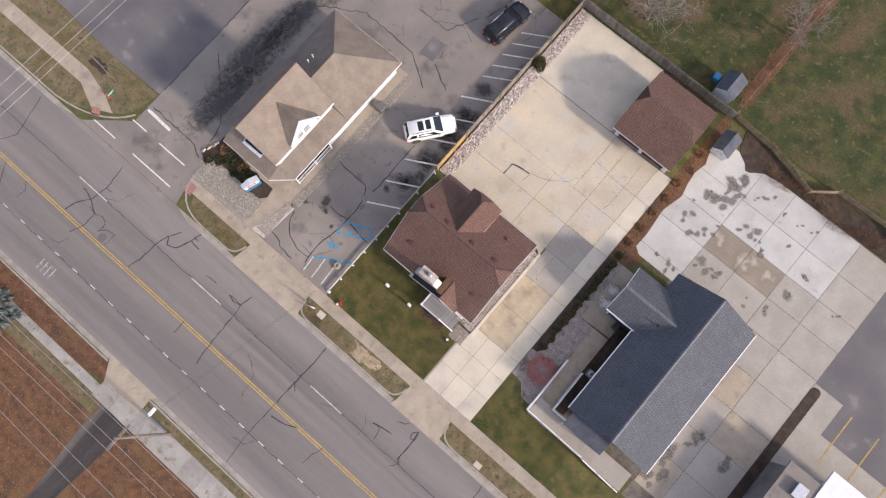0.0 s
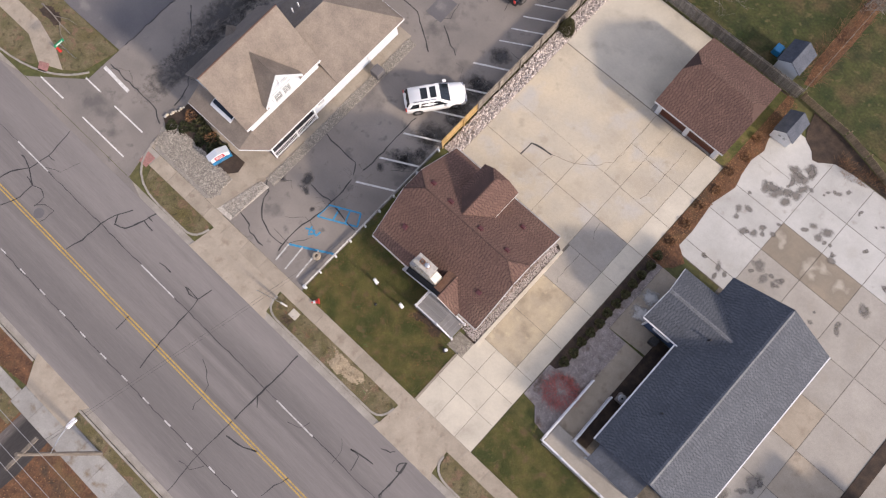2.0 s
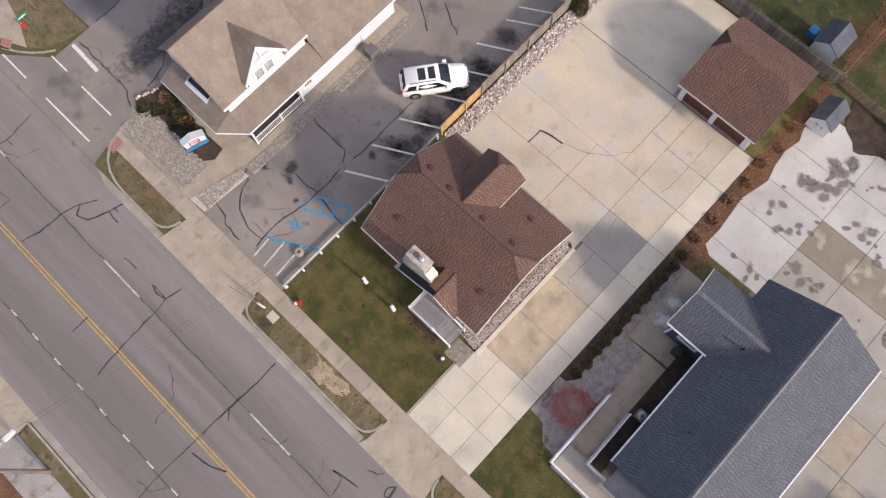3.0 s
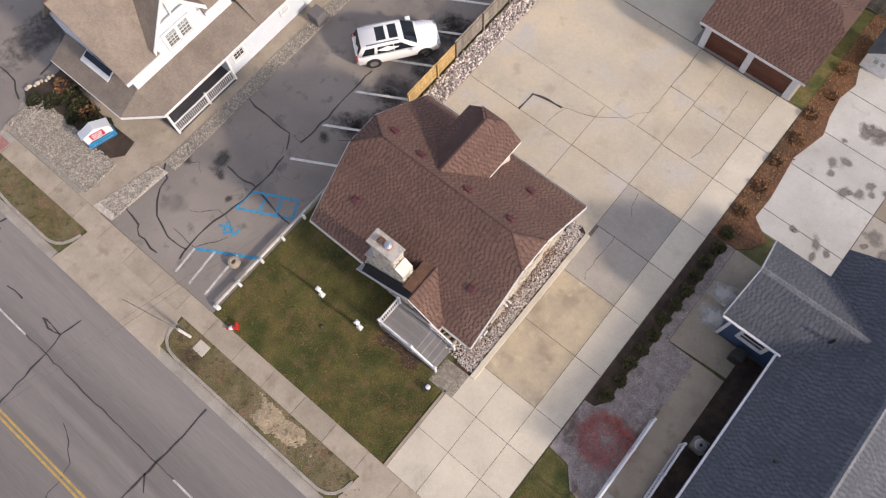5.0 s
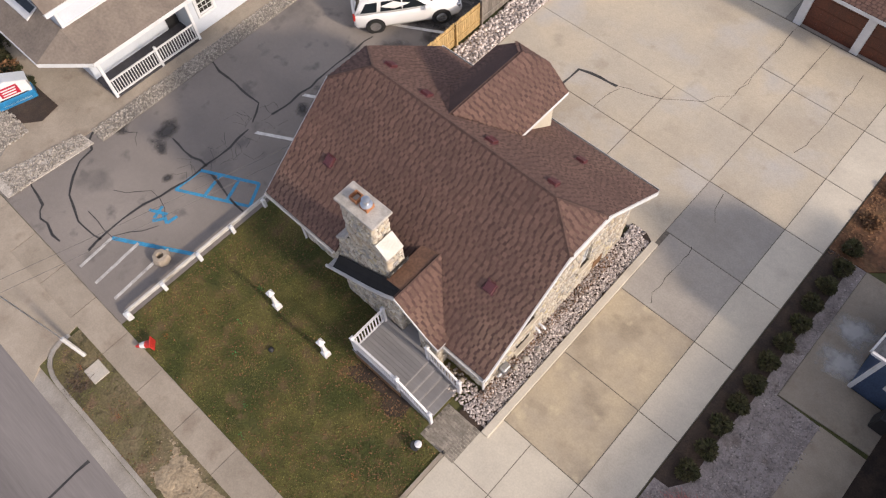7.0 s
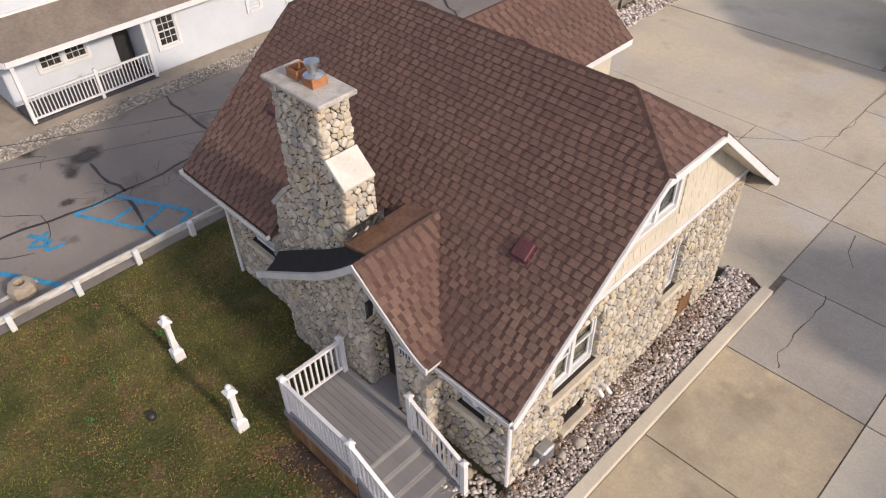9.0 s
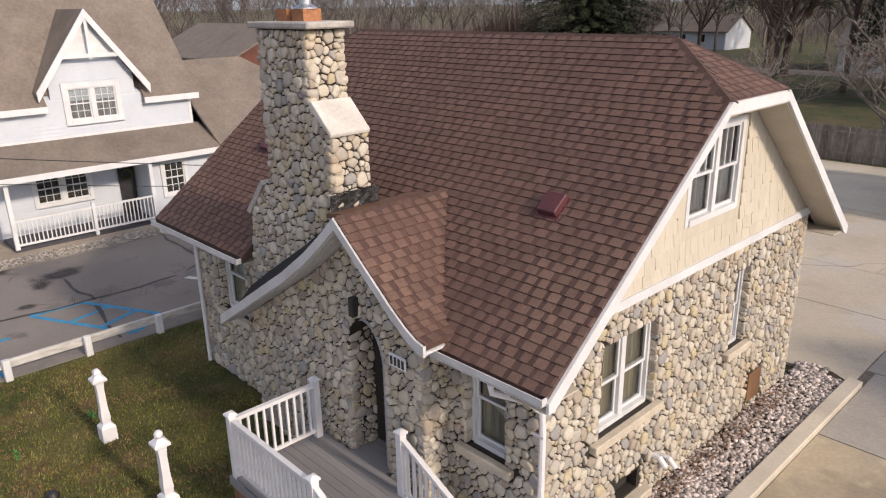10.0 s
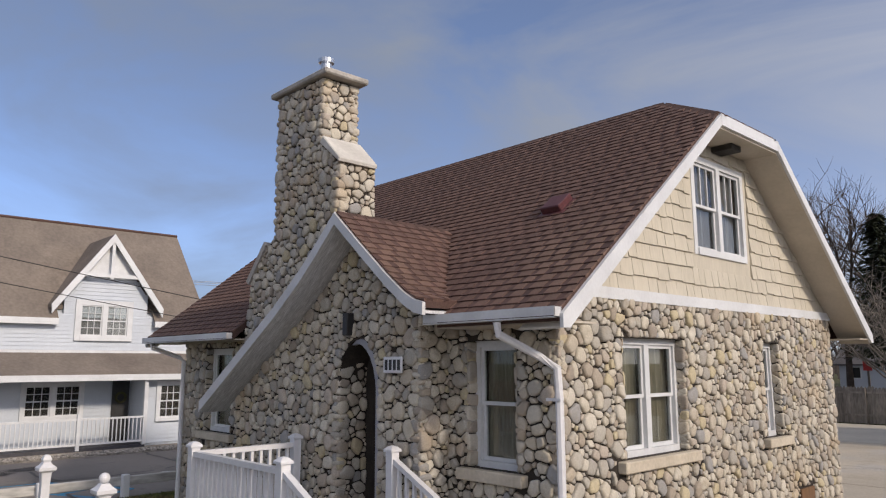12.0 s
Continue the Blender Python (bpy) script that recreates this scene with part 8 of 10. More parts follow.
ramp_rail = thing("ramp_railing", (7, 5, 0), "white vinyl railing along the ramp and porch walk", "railing")
white_fence(ramp_rail, [(6.8, 8.0, 0.05), (6.8, 2.62, 0.42), (12.6, 2.55, 0.42)])
white_fence(ramp_rail, [(8.42, 7.95, 0.05), (8.42, 4.02, 0.42), (12.0, 3.98, 0.42)])
white_fence(ramp_rail, [(12.8, 2.45, 0.42), (16.6, 2.3, 0.05)])
ac = thing("ac_unit", (9.05, 8.45, 0), "grey square condenser unit beside the blue house", "air conditioner")
part("casing", soft_boxes(0.05, (8.72, 9.38, 8.12, 8.78, 0.02, 0.62)), "asphalt_lot", ac)
part("fan_guard", lathe(bmesh.new(), 9.05, 8.45, ((0.28, 0.615), (0.28, 0.65), (0.25, 0.66), (0.06, 0.66)), 18), "steel", ac, "round metal fan guard")
part("hub", lathe(bmesh.new(), 9.05, 8.45, ((0.07, 0.655), (0.07, 0.68), (0.03, 0.69)), 10), "black", ac)
solid("wheelie_bin", soft_boxes(0.04, (7.9, 8.4, 12.7, 13.2, 0.02, 0.95), (7.87, 8.43, 12.65, 13.22, 0.95, 1.02)), "black", "black plastic bin beside the blue house wall", "bin")

# small sheds
def small_shed(name, cx, cy, w, d, h, rise, wall, roof, label, window_face=False):
    s = thing(name, (cx, cy, 0), label, "shed")
    part("wall", boxes((cx - w / 2, cx + w / 2, cy - d / 2, cy + d / 2, 0.02, h)), wall, s)
    bm = bmesh.new()
    prism(bm, [(cx - w / 2, cy - d / 2, h), (cx + w / 2, cy - d / 2, h), (cx, cy - d / 2, h + rise)], (0, d, 0))
    part("gable", bm, wall, s)
    for sg in (-1, 1):
        bm = bmesh.new()
        x = cx + sg * (w / 2 + 0.12)
        prism(bm, [(x, cy - d / 2 - 0.12, h - 0.08), (cx, cy - d / 2 - 0.12, h + rise + 0.04), (cx, cy + d / 2 + 0.12, h + rise + 0.04), (x, cy + d / 2 + 0.12, h - 0.08)], (0, 0, -0.06))
        part("roof", bm, roof, s, "grey shingled roof slope")
    if window_face:
        window(s, facing_y(cy - d / 2), cx - 0.4, cx + 0.4, 0.3, h - 0.15, lights=2, deep=-0.03, casing=0.06, curtain=None)
    return s


small_shed("garden_shed", 2.45, 36.4, 1.8, 2.0, 1.6, 0.6, "siding_white", "roof_blue", "small pale shed with a grey roof behind the fence")
small_shed("playhouse", 5.5, 31.9, 1.5, 1.9, 1.25, 0.6, "trim", "roof_blue", "small white playhouse with a grey roof", True)
solid("storage_tub", soft_boxes(0.05, (0.7, 1.35, 36.4, 37.1, 0.01, 0.7)), "tub_blue", "bright blue plastic tub behind the fence", "tub")
shop = thing("metal_shop", (31, 8, 0), "grey flat-roofed shop with white canopy", "building")
part("wall", boxes((24.9, 36.5, 2.0, 12.6, 0, 3.0)), "asphalt_lot", shop, "grey shop wall")
part("roof", boxes((24.95, 27.9, 1.8, 13.2, 3.0, 3.2)), "asphalt_lot", shop, "grey flat roof")
part("canopy", boxes((27.92, 37.0, 1.8, 14.7, 3.0, 3.3)), "vinyl", shop, "white metal canopy")
part("roof_unit", soft_boxes(0.03, (26.2, 27.2, 11.0, 12.2, 3.2, 3.7)), "steel", shop, "grey roof unit")

# far houses beyond the lawn
def far_house(x, y, w, d, h, rise, wall, roof, label, along_x=True):
    s = thing("far_house", (x, y, 0), label, "house", "houses beyond the rear lawn")
    part("wall", boxes((x - w / 2, x + w / 2, y - d / 2, y + d / 2, 0, h)), wall, s)
    for sg in (-1, 1):
        e = y + sg * (d / 2 + 0.4)
        bm = bmesh.new()
        prism(bm, [(x - w / 2 - 0.4, e, h - 0.15), (x + w / 2 + 0.4, e, h - 0.15), (x + w / 2 + 0.4, y, h + rise), (x - w / 2 - 0.4, y, h + rise)], (0, 0, -0.15))
        part("roof", bm, roof, s)
    for x0 in (x - w / 2, x + w / 2 - 0.1):
        bm = bmesh.new()
        prism(bm, [(x0, y - d / 2, h), (x0, y + d / 2, h), (x0, y, h + rise - 0.1)], (0.1, 0, 0))
        part("gable", bm, wall, s)
    for k in range(int(w / 3)):
        u = x - w / 2 + 1.0 + k * 3
        wn_ = part("window", boxes((u, u + 1.0, y - d / 2 - 0.05, y - d / 2, 1.0, 2.2)), "trim", s)
        part("pane", boxes((u + 0.1, u + 0.9, y - d / 2 - 0.06, y - d / 2 - 0.05, 1.1, 2.1)), "car_glass", wn_)
    return s

# ---- fences, cars, yard things ----
def pointed_board(bm, cx, cy, w, t, z0, z1, along):
    """A fence board with a pointed top; along: 'x' or 'y'."""
    h = w / 2
    pts = [(-h, z0), (h, z0), (h, z1 - 0.07), (0, z1), (-h, z1 - 0.07)]
    if along == "y":
        prism(bm, [(cx, cy + u, z) for u, z in pts], (t, 0, 0))
    else:
        prism(bm, [(cx + u, cy, z) for u, z in pts], (0, t, 0))
    return bm


def board_fence(label, mat, axis, fixed, start, stop, high, side, step=0.125, seed=0):
    """Boards on one side of posts and rails along an axis."""
    r = random.Random(seed)
    mid = (fixed, (start + stop) / 2, 0) if axis == "y" else ((start + stop) / 2, fixed, 0)
    f = thing("board_fence", mid, label, "fence")
    n = int((stop - start) / step)
    for i in range(n):
        c = start + (i + 0.5) * step
        b = bmesh.new()
        z1 = high + r.uniform(-0.03, 0.03)
        if axis == "y":
            pointed_board(b, fixed, c, step - 0.012, 0.02, 0.04, z1, "y")
        else:
            pointed_board(b, c, fixed, step - 0.012, 0.02, 0.04, z1, "x")
        part("board", b, mat, f)
    for z in (0.35, high - 0.3):
        a, b_ = (0.02, 0.06) if side > 0 else (-0.04, 0.0)
        part("rail", boxes((fixed + a, fixed + b_, start, stop, z, z + 0.08)) if axis == "y" else boxes((start, stop, fixed + a, fixed + b_, z, z + 0.08)), mat, f)
    k = start
    while k <= stop + 0.01:
        a, b_ = (0.06, 0.15) if side > 0 else (-0.13, -0.04)
        part("post", boxes((fixed + a, fixed + b_, k - 0.045, k + 0.045, 0, high - 0.05)) if axis == "y" else boxes((k - 0.045, k + 0.045, fixed + a, fixed + b_, 0, high - 0.05)), mat, f)
        k += 2.4
    return f


board_fence("fresh yellow pine board fence along the car park", "fence_new", "y", -12.82, 13.7, 17.7, 1.35, 1, seed=1)
board_fence("weathered grey board fence along the car park", "fence_grey", "y", -12.82, 17.72, 34.6, 1.5, 1, seed=2)
board_fence("dark weathered board fence behind the court", "fence_grey", "x", 34.62, -12.8, 4.5, 1.6, -1, step=0.14, seed=3)
corner_fence = thing("board_fence", (15, 34.4, 0), "low weathered tan board fence zigzagging behind the pale yard", "fence")
bend = ((4.7, 34.9), (9.0, 34.6), (11.14, 34.1), (13.7, 33.35), (15.7, 35.0), (20.8, 35.2), (26.0, 33.0))
for (xa, ya), (xb, yb) in zip(bend, bend[1:]):
    d = math.hypot(xb - xa, yb - ya)
    turn = Matrix.Translation((xa, ya, 0)) @ Matrix.Rotation(math.atan2(yb - ya, xb - xa), 4, "Z")
    for i in range(int(d / 0.16)):
        b = pointed_board(bmesh.new(), 0.08 + i * 0.16, 0, 0.148, 0.02, 0.03, 0.95 + 0.02 * math.sin(i * 5.1), "x")
        b.transform(turn)
        part("board", b, "fence_tan", corner_fence)
    b = boxes((0.0, d, 0.02, 0.07, 0.25, 0.33), (0.0, d, 0.02, 0.07, 0.7, 0.78))
    b.transform(turn)
    part("rail", b, "fence_tan", corner_fence)
    b = boxes((-0.04, 0.05, 0.07, 0.16, 0, 0.95))
    b.transform(turn)
    part("post", b, "fence_tan", corner_fence)
chain = thing("wire_fence", (4.5, 50, 0), "thin wire fence with slim posts across the lawn", "fence")
for y in range(35, 64, 3):
    part("post", lathe(bmesh.new(), 4.5, y, ((0.03, 0), (0.03, 1.2), (0.01, 1.22)), 6), "fence_grey", chain)
for z in (0.3, 0.75, 1.15):
    part("wire", tube(bmesh.new(), [(4.5, 35, z), (4.5, 62, z)], 0.006, seg=4), "fence_grey", chain)

low_rail = thing("guard_rail", (-12.85, 3.5, 0), "low white timber guard rail beside the lawn", "guard rail")
for y0, y1 in ((-0.95, 2.2), (2.22, 5.3), (5.32, 8.4), (8.42, 13.5)):
    part("beam", soft_boxes(0.015, (-12.94, -12.85, y0, y1, 0.22, 0.4)), "rail_paint", low_rail)
for y in (-0.9, 0.6, 2.2, 3.75, 5.3, 6.85, 8.4, 10.9, 13.3):
    part("post", soft_boxes(0.015, (-12.82, -12.68, y - 0.07, y + 0.07, 0, 0.46)), "trim", low_rail)
part("end_block", soft_boxes(0.02, (-13.0, -12.7, -1.05, -0.85, 0, 0.25)), "trim", low_rail)


def car(name, label, paint, centre, heading, size, sunroof=True):
    """A five-door car. Built round the origin along +x, then turned to its heading."""
    L, W, H = size
    root = thing(name, (centre[0], centre[1], 0), label, "car")
    m = Matrix.Translation((centre[0], centre[1], 0)) @ Matrix.Rotation(heading, 4, "Z")

    def put(n, bm, mat, parent=root, lab="", shade=False):
        bm.transform(m)
        ob = part(n, bm, mat, parent, lab)
        return smooth(ob) if shade else ob

    def loft(stations):
        bm = bmesh.new()
        rings = [[bm.verts.new((x, y, z)) for y, z in ring] for x, ring in stations]
        for a_, b_ in zip(rings, rings[1:]):
            for k in range(len(a_)):
                bm.faces.new((a_[k], a_[(k + 1) % len(a_)], b_[(k + 1) % len(a_)], b_[k]))
        bm.faces.new(rings[0][::-1])
        bm.faces.new(rings[-1])
        return bm

    hw = W / 2
    low, belt = 0.3, 0.62 * H

    def lower(w, z0, z1, crown=0.03):
        return [(-w * 0.93, z0), (-w, z0 + 0.15), (-w, z1 - 0.18), (-w * 0.93, z1 - 0.02), (-w * 0.5, z1 + crown), (0, z1 + crown * 1.3), (w * 0.5, z1 + crown), (w * 0.93, z1 - 0.02), (w, z1 - 0.18), (w, z0 + 0.15), (w * 0.93, z0)]

    body_bm = loft([(-L / 2, lower(hw * 0.86, low + 0.12, belt - 0.08)), (-L / 2 + 0.12, lower(hw * 0.95, low, belt)), (-L * 0.3, lower(hw, low - 0.05, belt)), (L * 0.12, lower(hw, low - 0.05, belt)),
                    (L * 0.2, lower(hw, low - 0.05, belt - 0.03)), (L * 0.36, lower(hw * 0.98, low - 0.03, belt - 0.1)), (L / 2 - 0.18, lower(hw * 0.9, low, belt - 0.2)), (L / 2, lower(hw * 0.72, low + 0.08, belt - 0.38))])
    put("body", body_bm, paint, shade=True)

    def cab(w0, w1, z0, z1):
        mid, zm = (w0 + w1 * 1.06) / 2, (z0 + z1) / 2
        return [(-w0, z0), (-mid, zm), (-w1, z1 - 0.05), (-w1 * 0.93, z1), (-w1 * 0.5, z1 + 0.025), (w1 * 0.5, z1 + 0.025), (w1 * 0.93, z1), (w1, z1 - 0.05), (mid, zm), (w0, z0)]

    z_lo, z_hi = belt - 0.04, H - 0.05
    R0, R1, F1, F0 = -L / 2 + 0.08, -L / 2 + 0.4, L * 0.07, L * 0.25     # foot and head of the rear window, head and foot of the windscreen
    put("cabin", loft([(R0, cab(hw * 0.86, hw * 0.8, z_lo, z_lo + 0.06)), (R1, cab(hw * 0.92, hw * 0.74, z_lo, z_hi)), (-L * 0.12, cab(hw * 0.95, hw * 0.77, z_lo, z_hi + 0.03)), (F1, cab(hw * 0.94, hw * 0.75, z_lo, z_hi)), (F0, cab(hw * 0.92, hw * 0.84, z_lo, z_lo + 0.05))]), paint, shade=True)
    for n_, xa, xb, lab in (("windscreen", F0, F1, "dark green-tinted windscreen"), ("rear_window", R0, R1, "dark rear window")):
        bm = bmesh.new()
        lo_, hi_ = 0.12, 0.93
        pts = []
        for f, w in ((lo_, 0.79), (hi_, 0.69)):
            x, z = xa + (xb - xa) * f, z_lo + 0.075 + (z_hi + 0.02 - z_lo - 0.06) * f
            pts.append([(x, hw * w * k, z + 0.006 - 0.02 * k * k) for k in (-1, -0.5, 0, 0.5, 1)])
        rows = [[bm.verts.new(p) for p in row] for row in pts]
        low_ = [[bm.verts.new((p[0], p[1], p[2] - 0.045)) for p in row] for row in pts]
        for k in range(4):
            bm.faces.new((rows[0][k], rows[0][k + 1], rows[1][k + 1], rows[1][k]))
            bm.faces.new((rows[0][k + 1], rows[0][k], low_[0][k], low_[0][k + 1]))
            bm.faces.new((rows[1][k], rows[1][k + 1], low_[1][k + 1], low_[1][k]))
        put(n_, bm, "car_glass", root, lab)

    def flank(x, f, s):
        """A spot on the cabin's side, a hair proud of the paint."""
        w0, w1 = hw * 0.945, hw * 0.757
        mid = (w0 + w1 * 1.06) / 2
        y = w0 + (mid - w0) * f * 2 if f < 0.5 else mid + (w1 - mid) * (f * 2 - 1)
        return (x, s * (y + 0.012), z_lo + (z_hi - z_lo) * f)

    for s in (-1, 1):
        for outline in (((-0.43, 0.2), (-0.285, 0.17), (-0.27, 0.8), (-0.375, 0.78)), ((-0.25, 0.16), (-0.055, 0.15), (-0.055, 0.84), (-0.235, 0.82)), ((-0.045, 0.15), (0.165, 0.16), (0.14, 0.3), (0.045, 0.82), (-0.045, 0.84))):
            bm = bmesh.new()
            prism(bm, [flank(L * u, f, s) for u, f in outline], (0, -s * 0.03, 0))
            put("side_window", bm, "car_glass")
        for x in (-L * 0.31, L * 0.3):
            arch = bmesh.new()
            tube(arch, [(x, s * (hw - 0.2), 0.375), (x, s * (hw + 0.006), 0.375)], 0.43, seg=22)
            put("wheel_arch", arch, "black")
        put("side_mirror", soft_boxes(0.02, (L * 0.15, L * 0.21, min(s * hw, s * (hw + 0.2)), max(s * hw, s * (hw + 0.2)), belt - 0.02, belt + 0.14)), paint)
        put("roof_rail", boxes((-L * 0.36, L * 0.02, s * hw * 0.68 - 0.02, s * hw * 0.68 + 0.02, H - 0.04, H + 0.03)), "chrome")
        put("headlight", soft_boxes(0.02, (L / 2 - 0.3, L / 2 - 0.08, min(s * hw * 0.55, s * hw * 0.86), max(s * hw * 0.55, s * hw * 0.86), belt - 0.36, belt - 0.2)), "chrome")
        put("tail_light", soft_boxes(0.02, (-L / 2 - 0.01, -L / 2 + 0.1, min(s * hw * 0.7, s * hw * 0.92), max(s * hw * 0.7, s * hw * 0.92), belt - 0.3, belt - 0.02)), "red")
        for k, x in enumerate((-L * 0.31, L * 0.3)):
            y = s * (hw - 0.085)
            tyre = bmesh.new()
            prof = ((0.24, -0.11), (0.34, -0.11), (0.365, -0.07), (0.365, 0.07), (0.34, 0.11), (0.24, 0.11))
            rings = [[tyre.verts.new((x + r_ * math.cos(2 * math.pi * i / 20), y + o_, 0.365 + r_ * math.sin(2 * math.pi * i / 20))) for i in range(20)] for r_, o_ in prof]
            for a_, b_ in zip(rings, rings[1:]):
                for i in range(20):
                    tyre.faces.new((a_[i], a_[(i + 1) % 20], b_[(i + 1) % 20], b_[i]))
            wheel = put("wheel", tyre, "rubber")
            rim = bmesh.new()
            tube(rim, [(x, y - s * 0.02, 0.365), (x, y + s * 0.1, 0.365)], 0.245, seg=18)
            put("rim", rim, "chrome", wheel)
    if sunroof:
        for xa, xb in ((-L * 0.23, -L * 0.12), (-L * 0.08, L * 0.02)):
            put("sunroof", soft_boxes(0.012, (xa, xb, -hw * 0.48, hw * 0.48, H - 0.05, H + 0.012)), "car_glass")
    put("grille", soft_boxes(0.02, (L / 2 - 0.03, L / 2 + 0.015, -hw * 0.45, hw * 0.45, low + 0.2, belt - 0.42)), "black")
    put("rear_plate", boxes((-L / 2 - 0.015, -L / 2 + 0.01, -0.26, 0.26, 0.75, 0.9)), "trim")
    return root


car("white_suv", "white sport utility car with twin dark sunroofs, parked", "car_white", (-15.75, 16.15), math.atan2(0.8, 0.62), (4.75, 1.86, 1.68))
car("black_suv", "black sport utility car parked in the far stall", "car_black", (-17.0, 28.5), math.atan2(1.0, 0.12), (4.8, 1.9, 1.7), False)

# lawn posts
def lawn_post(x, y, label, ball):
    p = thing("lawn_post", (x, y, 0), label, "post", "white posts on the lawn")
    part("base", square_lathe(bmesh.new(), x, y, ((0.12, 0.0), (0.12, 0.27), (0.1, 0.3), (0.07, 0.33))), "vinyl", p)
    part("shaft", square_lathe(bmesh.new(), x, y, ((0.062, 0.32), (0.075, 0.45), (0.06, 0.62), (0.055, 0.95), (0.065, 1.08), (0.07, 1.12))), "vinyl", p)
    part("cap", square_lathe(bmesh.new(), x, y, ((0.075, 1.11), (0.115, 1.14), (0.115, 1.18), (0.07, 1.22), (0.05, 1.25))), "vinyl", p)
    if ball:
        part("finial", smooth_ball(x, y, 1.31, 0.065), "vinyl", p)
    else:
        part("finial", square_lathe(bmesh.new(), x, y, ((0.04, 1.24), (0.06, 1.29), (0.04, 1.34), (0.01, 1.36))), "vinyl", p)


def smooth_ball(x, y, z, r):
    bm = bmesh.new()
    bmesh.ops.create_uvsphere(bm, u_segments=14, v_segments=9, radius=r, matrix=Matrix.Translation((x, y, z)))
    return bm


lawn_post(-9.2, 2.85, "white vinyl post with a square cap on the lawn", False)
lawn_post(-6.62, 2.8, "white vinyl post with a ball finial on the lawn", True)

# things on the ground
bm = lathe(bmesh.new(), -13.83, 1.25, ((0.31, 0.0), (0.33, 0.1), (0.33, 0.24), (0.28, 0.34), (0.15, 0.36), (0.13, 0.34), (0.12, 0.06)), 8)
solid("concrete_ring", bm, "concrete_walk", "eight-sided weathered concrete planter ring on the asphalt", "planter")
cone = thing("traffic_cone", (-11.4, -1.05, 0.01), "red cone with a white band tipped over beside the pavement", "traffic cone")
tip = Matrix.Translation((-11.3, -0.98, 0.215)) @ Matrix.Rotation(math.atan2(-0.77, -0.63), 4, "Z") @ Matrix.Rotation(radians(96), 4, "Y")
for nm, bm, mt in (("base", soft_boxes(0.015, (-0.2, 0.2, -0.2, 0.2, 0.0, 0.045)), "red"), ("body", lathe(bmesh.new(), 0, 0, ((0.16, 0.045), (0.13, 0.2), (0.08, 0.46), (0.04, 0.6)), 14), "red"), ("band", lathe(bmesh.new(), 0, 0, ((0.128, 0.26), (0.092, 0.44)), 14), "trim")):
    bm.transform(tip)
    part(nm, bm, mt, cone)
pot = thing("plant_pot", (-2.2, 2.6, 0), "black pot with a white lid at the lawn edge", "pot")
part("pot", lathe(bmesh.new(), -2.2, 2.6, ((0.13, 0.01), (0.17, 0.28), (0.15, 0.3)), 14), "black", pot)
part("lid", lathe(bmesh.new(), -2.15, 2.68, ((0.12, 0.28), (0.12, 0.33), (0.06, 0.36)), 14), "vinyl", pot)
solid("stub_post", square_lathe(bmesh.new(), -1.42, 3.05, ((0.035, 0), (0.035, 0.25), (0.01, 0.27))), "black", "short black stake at the driveway edge", "stake")
solid("utility_cover", soft_boxes(0.02, (-12.35, -11.65, -3.2, -2.6, 0.0, 0.05)), "concrete_court", "flat concrete utility cover in the verge", "utility cover")
solid("utility_cover", soft_boxes(0.02, (6.3, 7.0, -3.9, -3.4, 0.0, 0.05)), "concrete_court", "flat concrete utility cover in the verge", "utility cover")
spigot = thing("garden_tap", (-1.75, 8.0, 0), "white vent pipe elbow on the stone wall", "vent pipe")
part("pipe", tube(bmesh.new(), [(-1.9, 8.05, 0.72), (-1.72, 8.05, 0.72), (-1.62, 8.05, 0.62)], 0.045, seg=8), "vinyl", spigot)
part("pipe", tube(bmesh.new(), [(-1.9, 8.3, 0.6), (-1.7, 8.3, 0.6), (-1.6, 8.32, 0.48)], 0.04, seg=8), "vinyl", spigot)
solid("gas_meter", soft_boxes(0.04, (-1.86, -1.6, 6.2, 6.55, 0.25, 0.62), (-1.8, -1.66, 6.0, 6.2, 0.3, 0.45)), "steel", "grey gas meter against the stone wall", "gas meter")
for k, (x, y, r_) in enumerate(((-1.5, 7.2, 0.13), (-1.4, 7.75, 0.1), (-2.6, 5.15, 0.15), (-3.0, 5.1, 0.12), (-1.55, 6.75, 0.11), (-2.8, 4.9, 0.1))):
    bm = bmesh.new()
    bmesh.ops.create_icosphere(bm, subdivisions=2, radius=r_, matrix=Matrix.Translation((x, y, r_ * 0.5)))
    for v in bm.verts:
        v.co += Vector((noise.noise(v.co * 4 + Vector((k, 0, 0))), noise.noise(v.co * 4 + Vector((0, k, 3))), 0.6 * noise.noise(v.co * 4))) * r_ * 0.5
    smooth(solid("boulder", bm, "stone", "rounded tan boulder at the cottage wall", "boulder", "boulders by the cottage"))

# monument sign: illegible writing as bars
sign = thing("office_sign", (-24.65, 1.75, 0), "white and blue monument sign with a red emblem", "sign")
sm = Matrix.Translation((-24.65, 1.75, 0.03)) @ Matrix.Rotation(radians(74), 4, "Z")
def sput(n, bm, mat, lab="", parent=None):
    bm.transform(sm)
    return part(n, bm, mat, parent or sign, lab)
sput("base", soft_boxes(0.02, (-0.8, 0.8, -0.27, 0.26, 0.0, 0.42)), "sign_blue", "blue sign base")
bm = bmesh.new()
prism(bm, [(-0.76, -0.22, 0.34), (0.76, -0.22, 0.34), (0.76, -0.22, 1.02), (0.0, -0.22, 1.32), (-0.76, -0.22, 1.02)], (0, 0.44, 0))
face = sput("panel", bm, "vinyl", "white peaked sign panel")
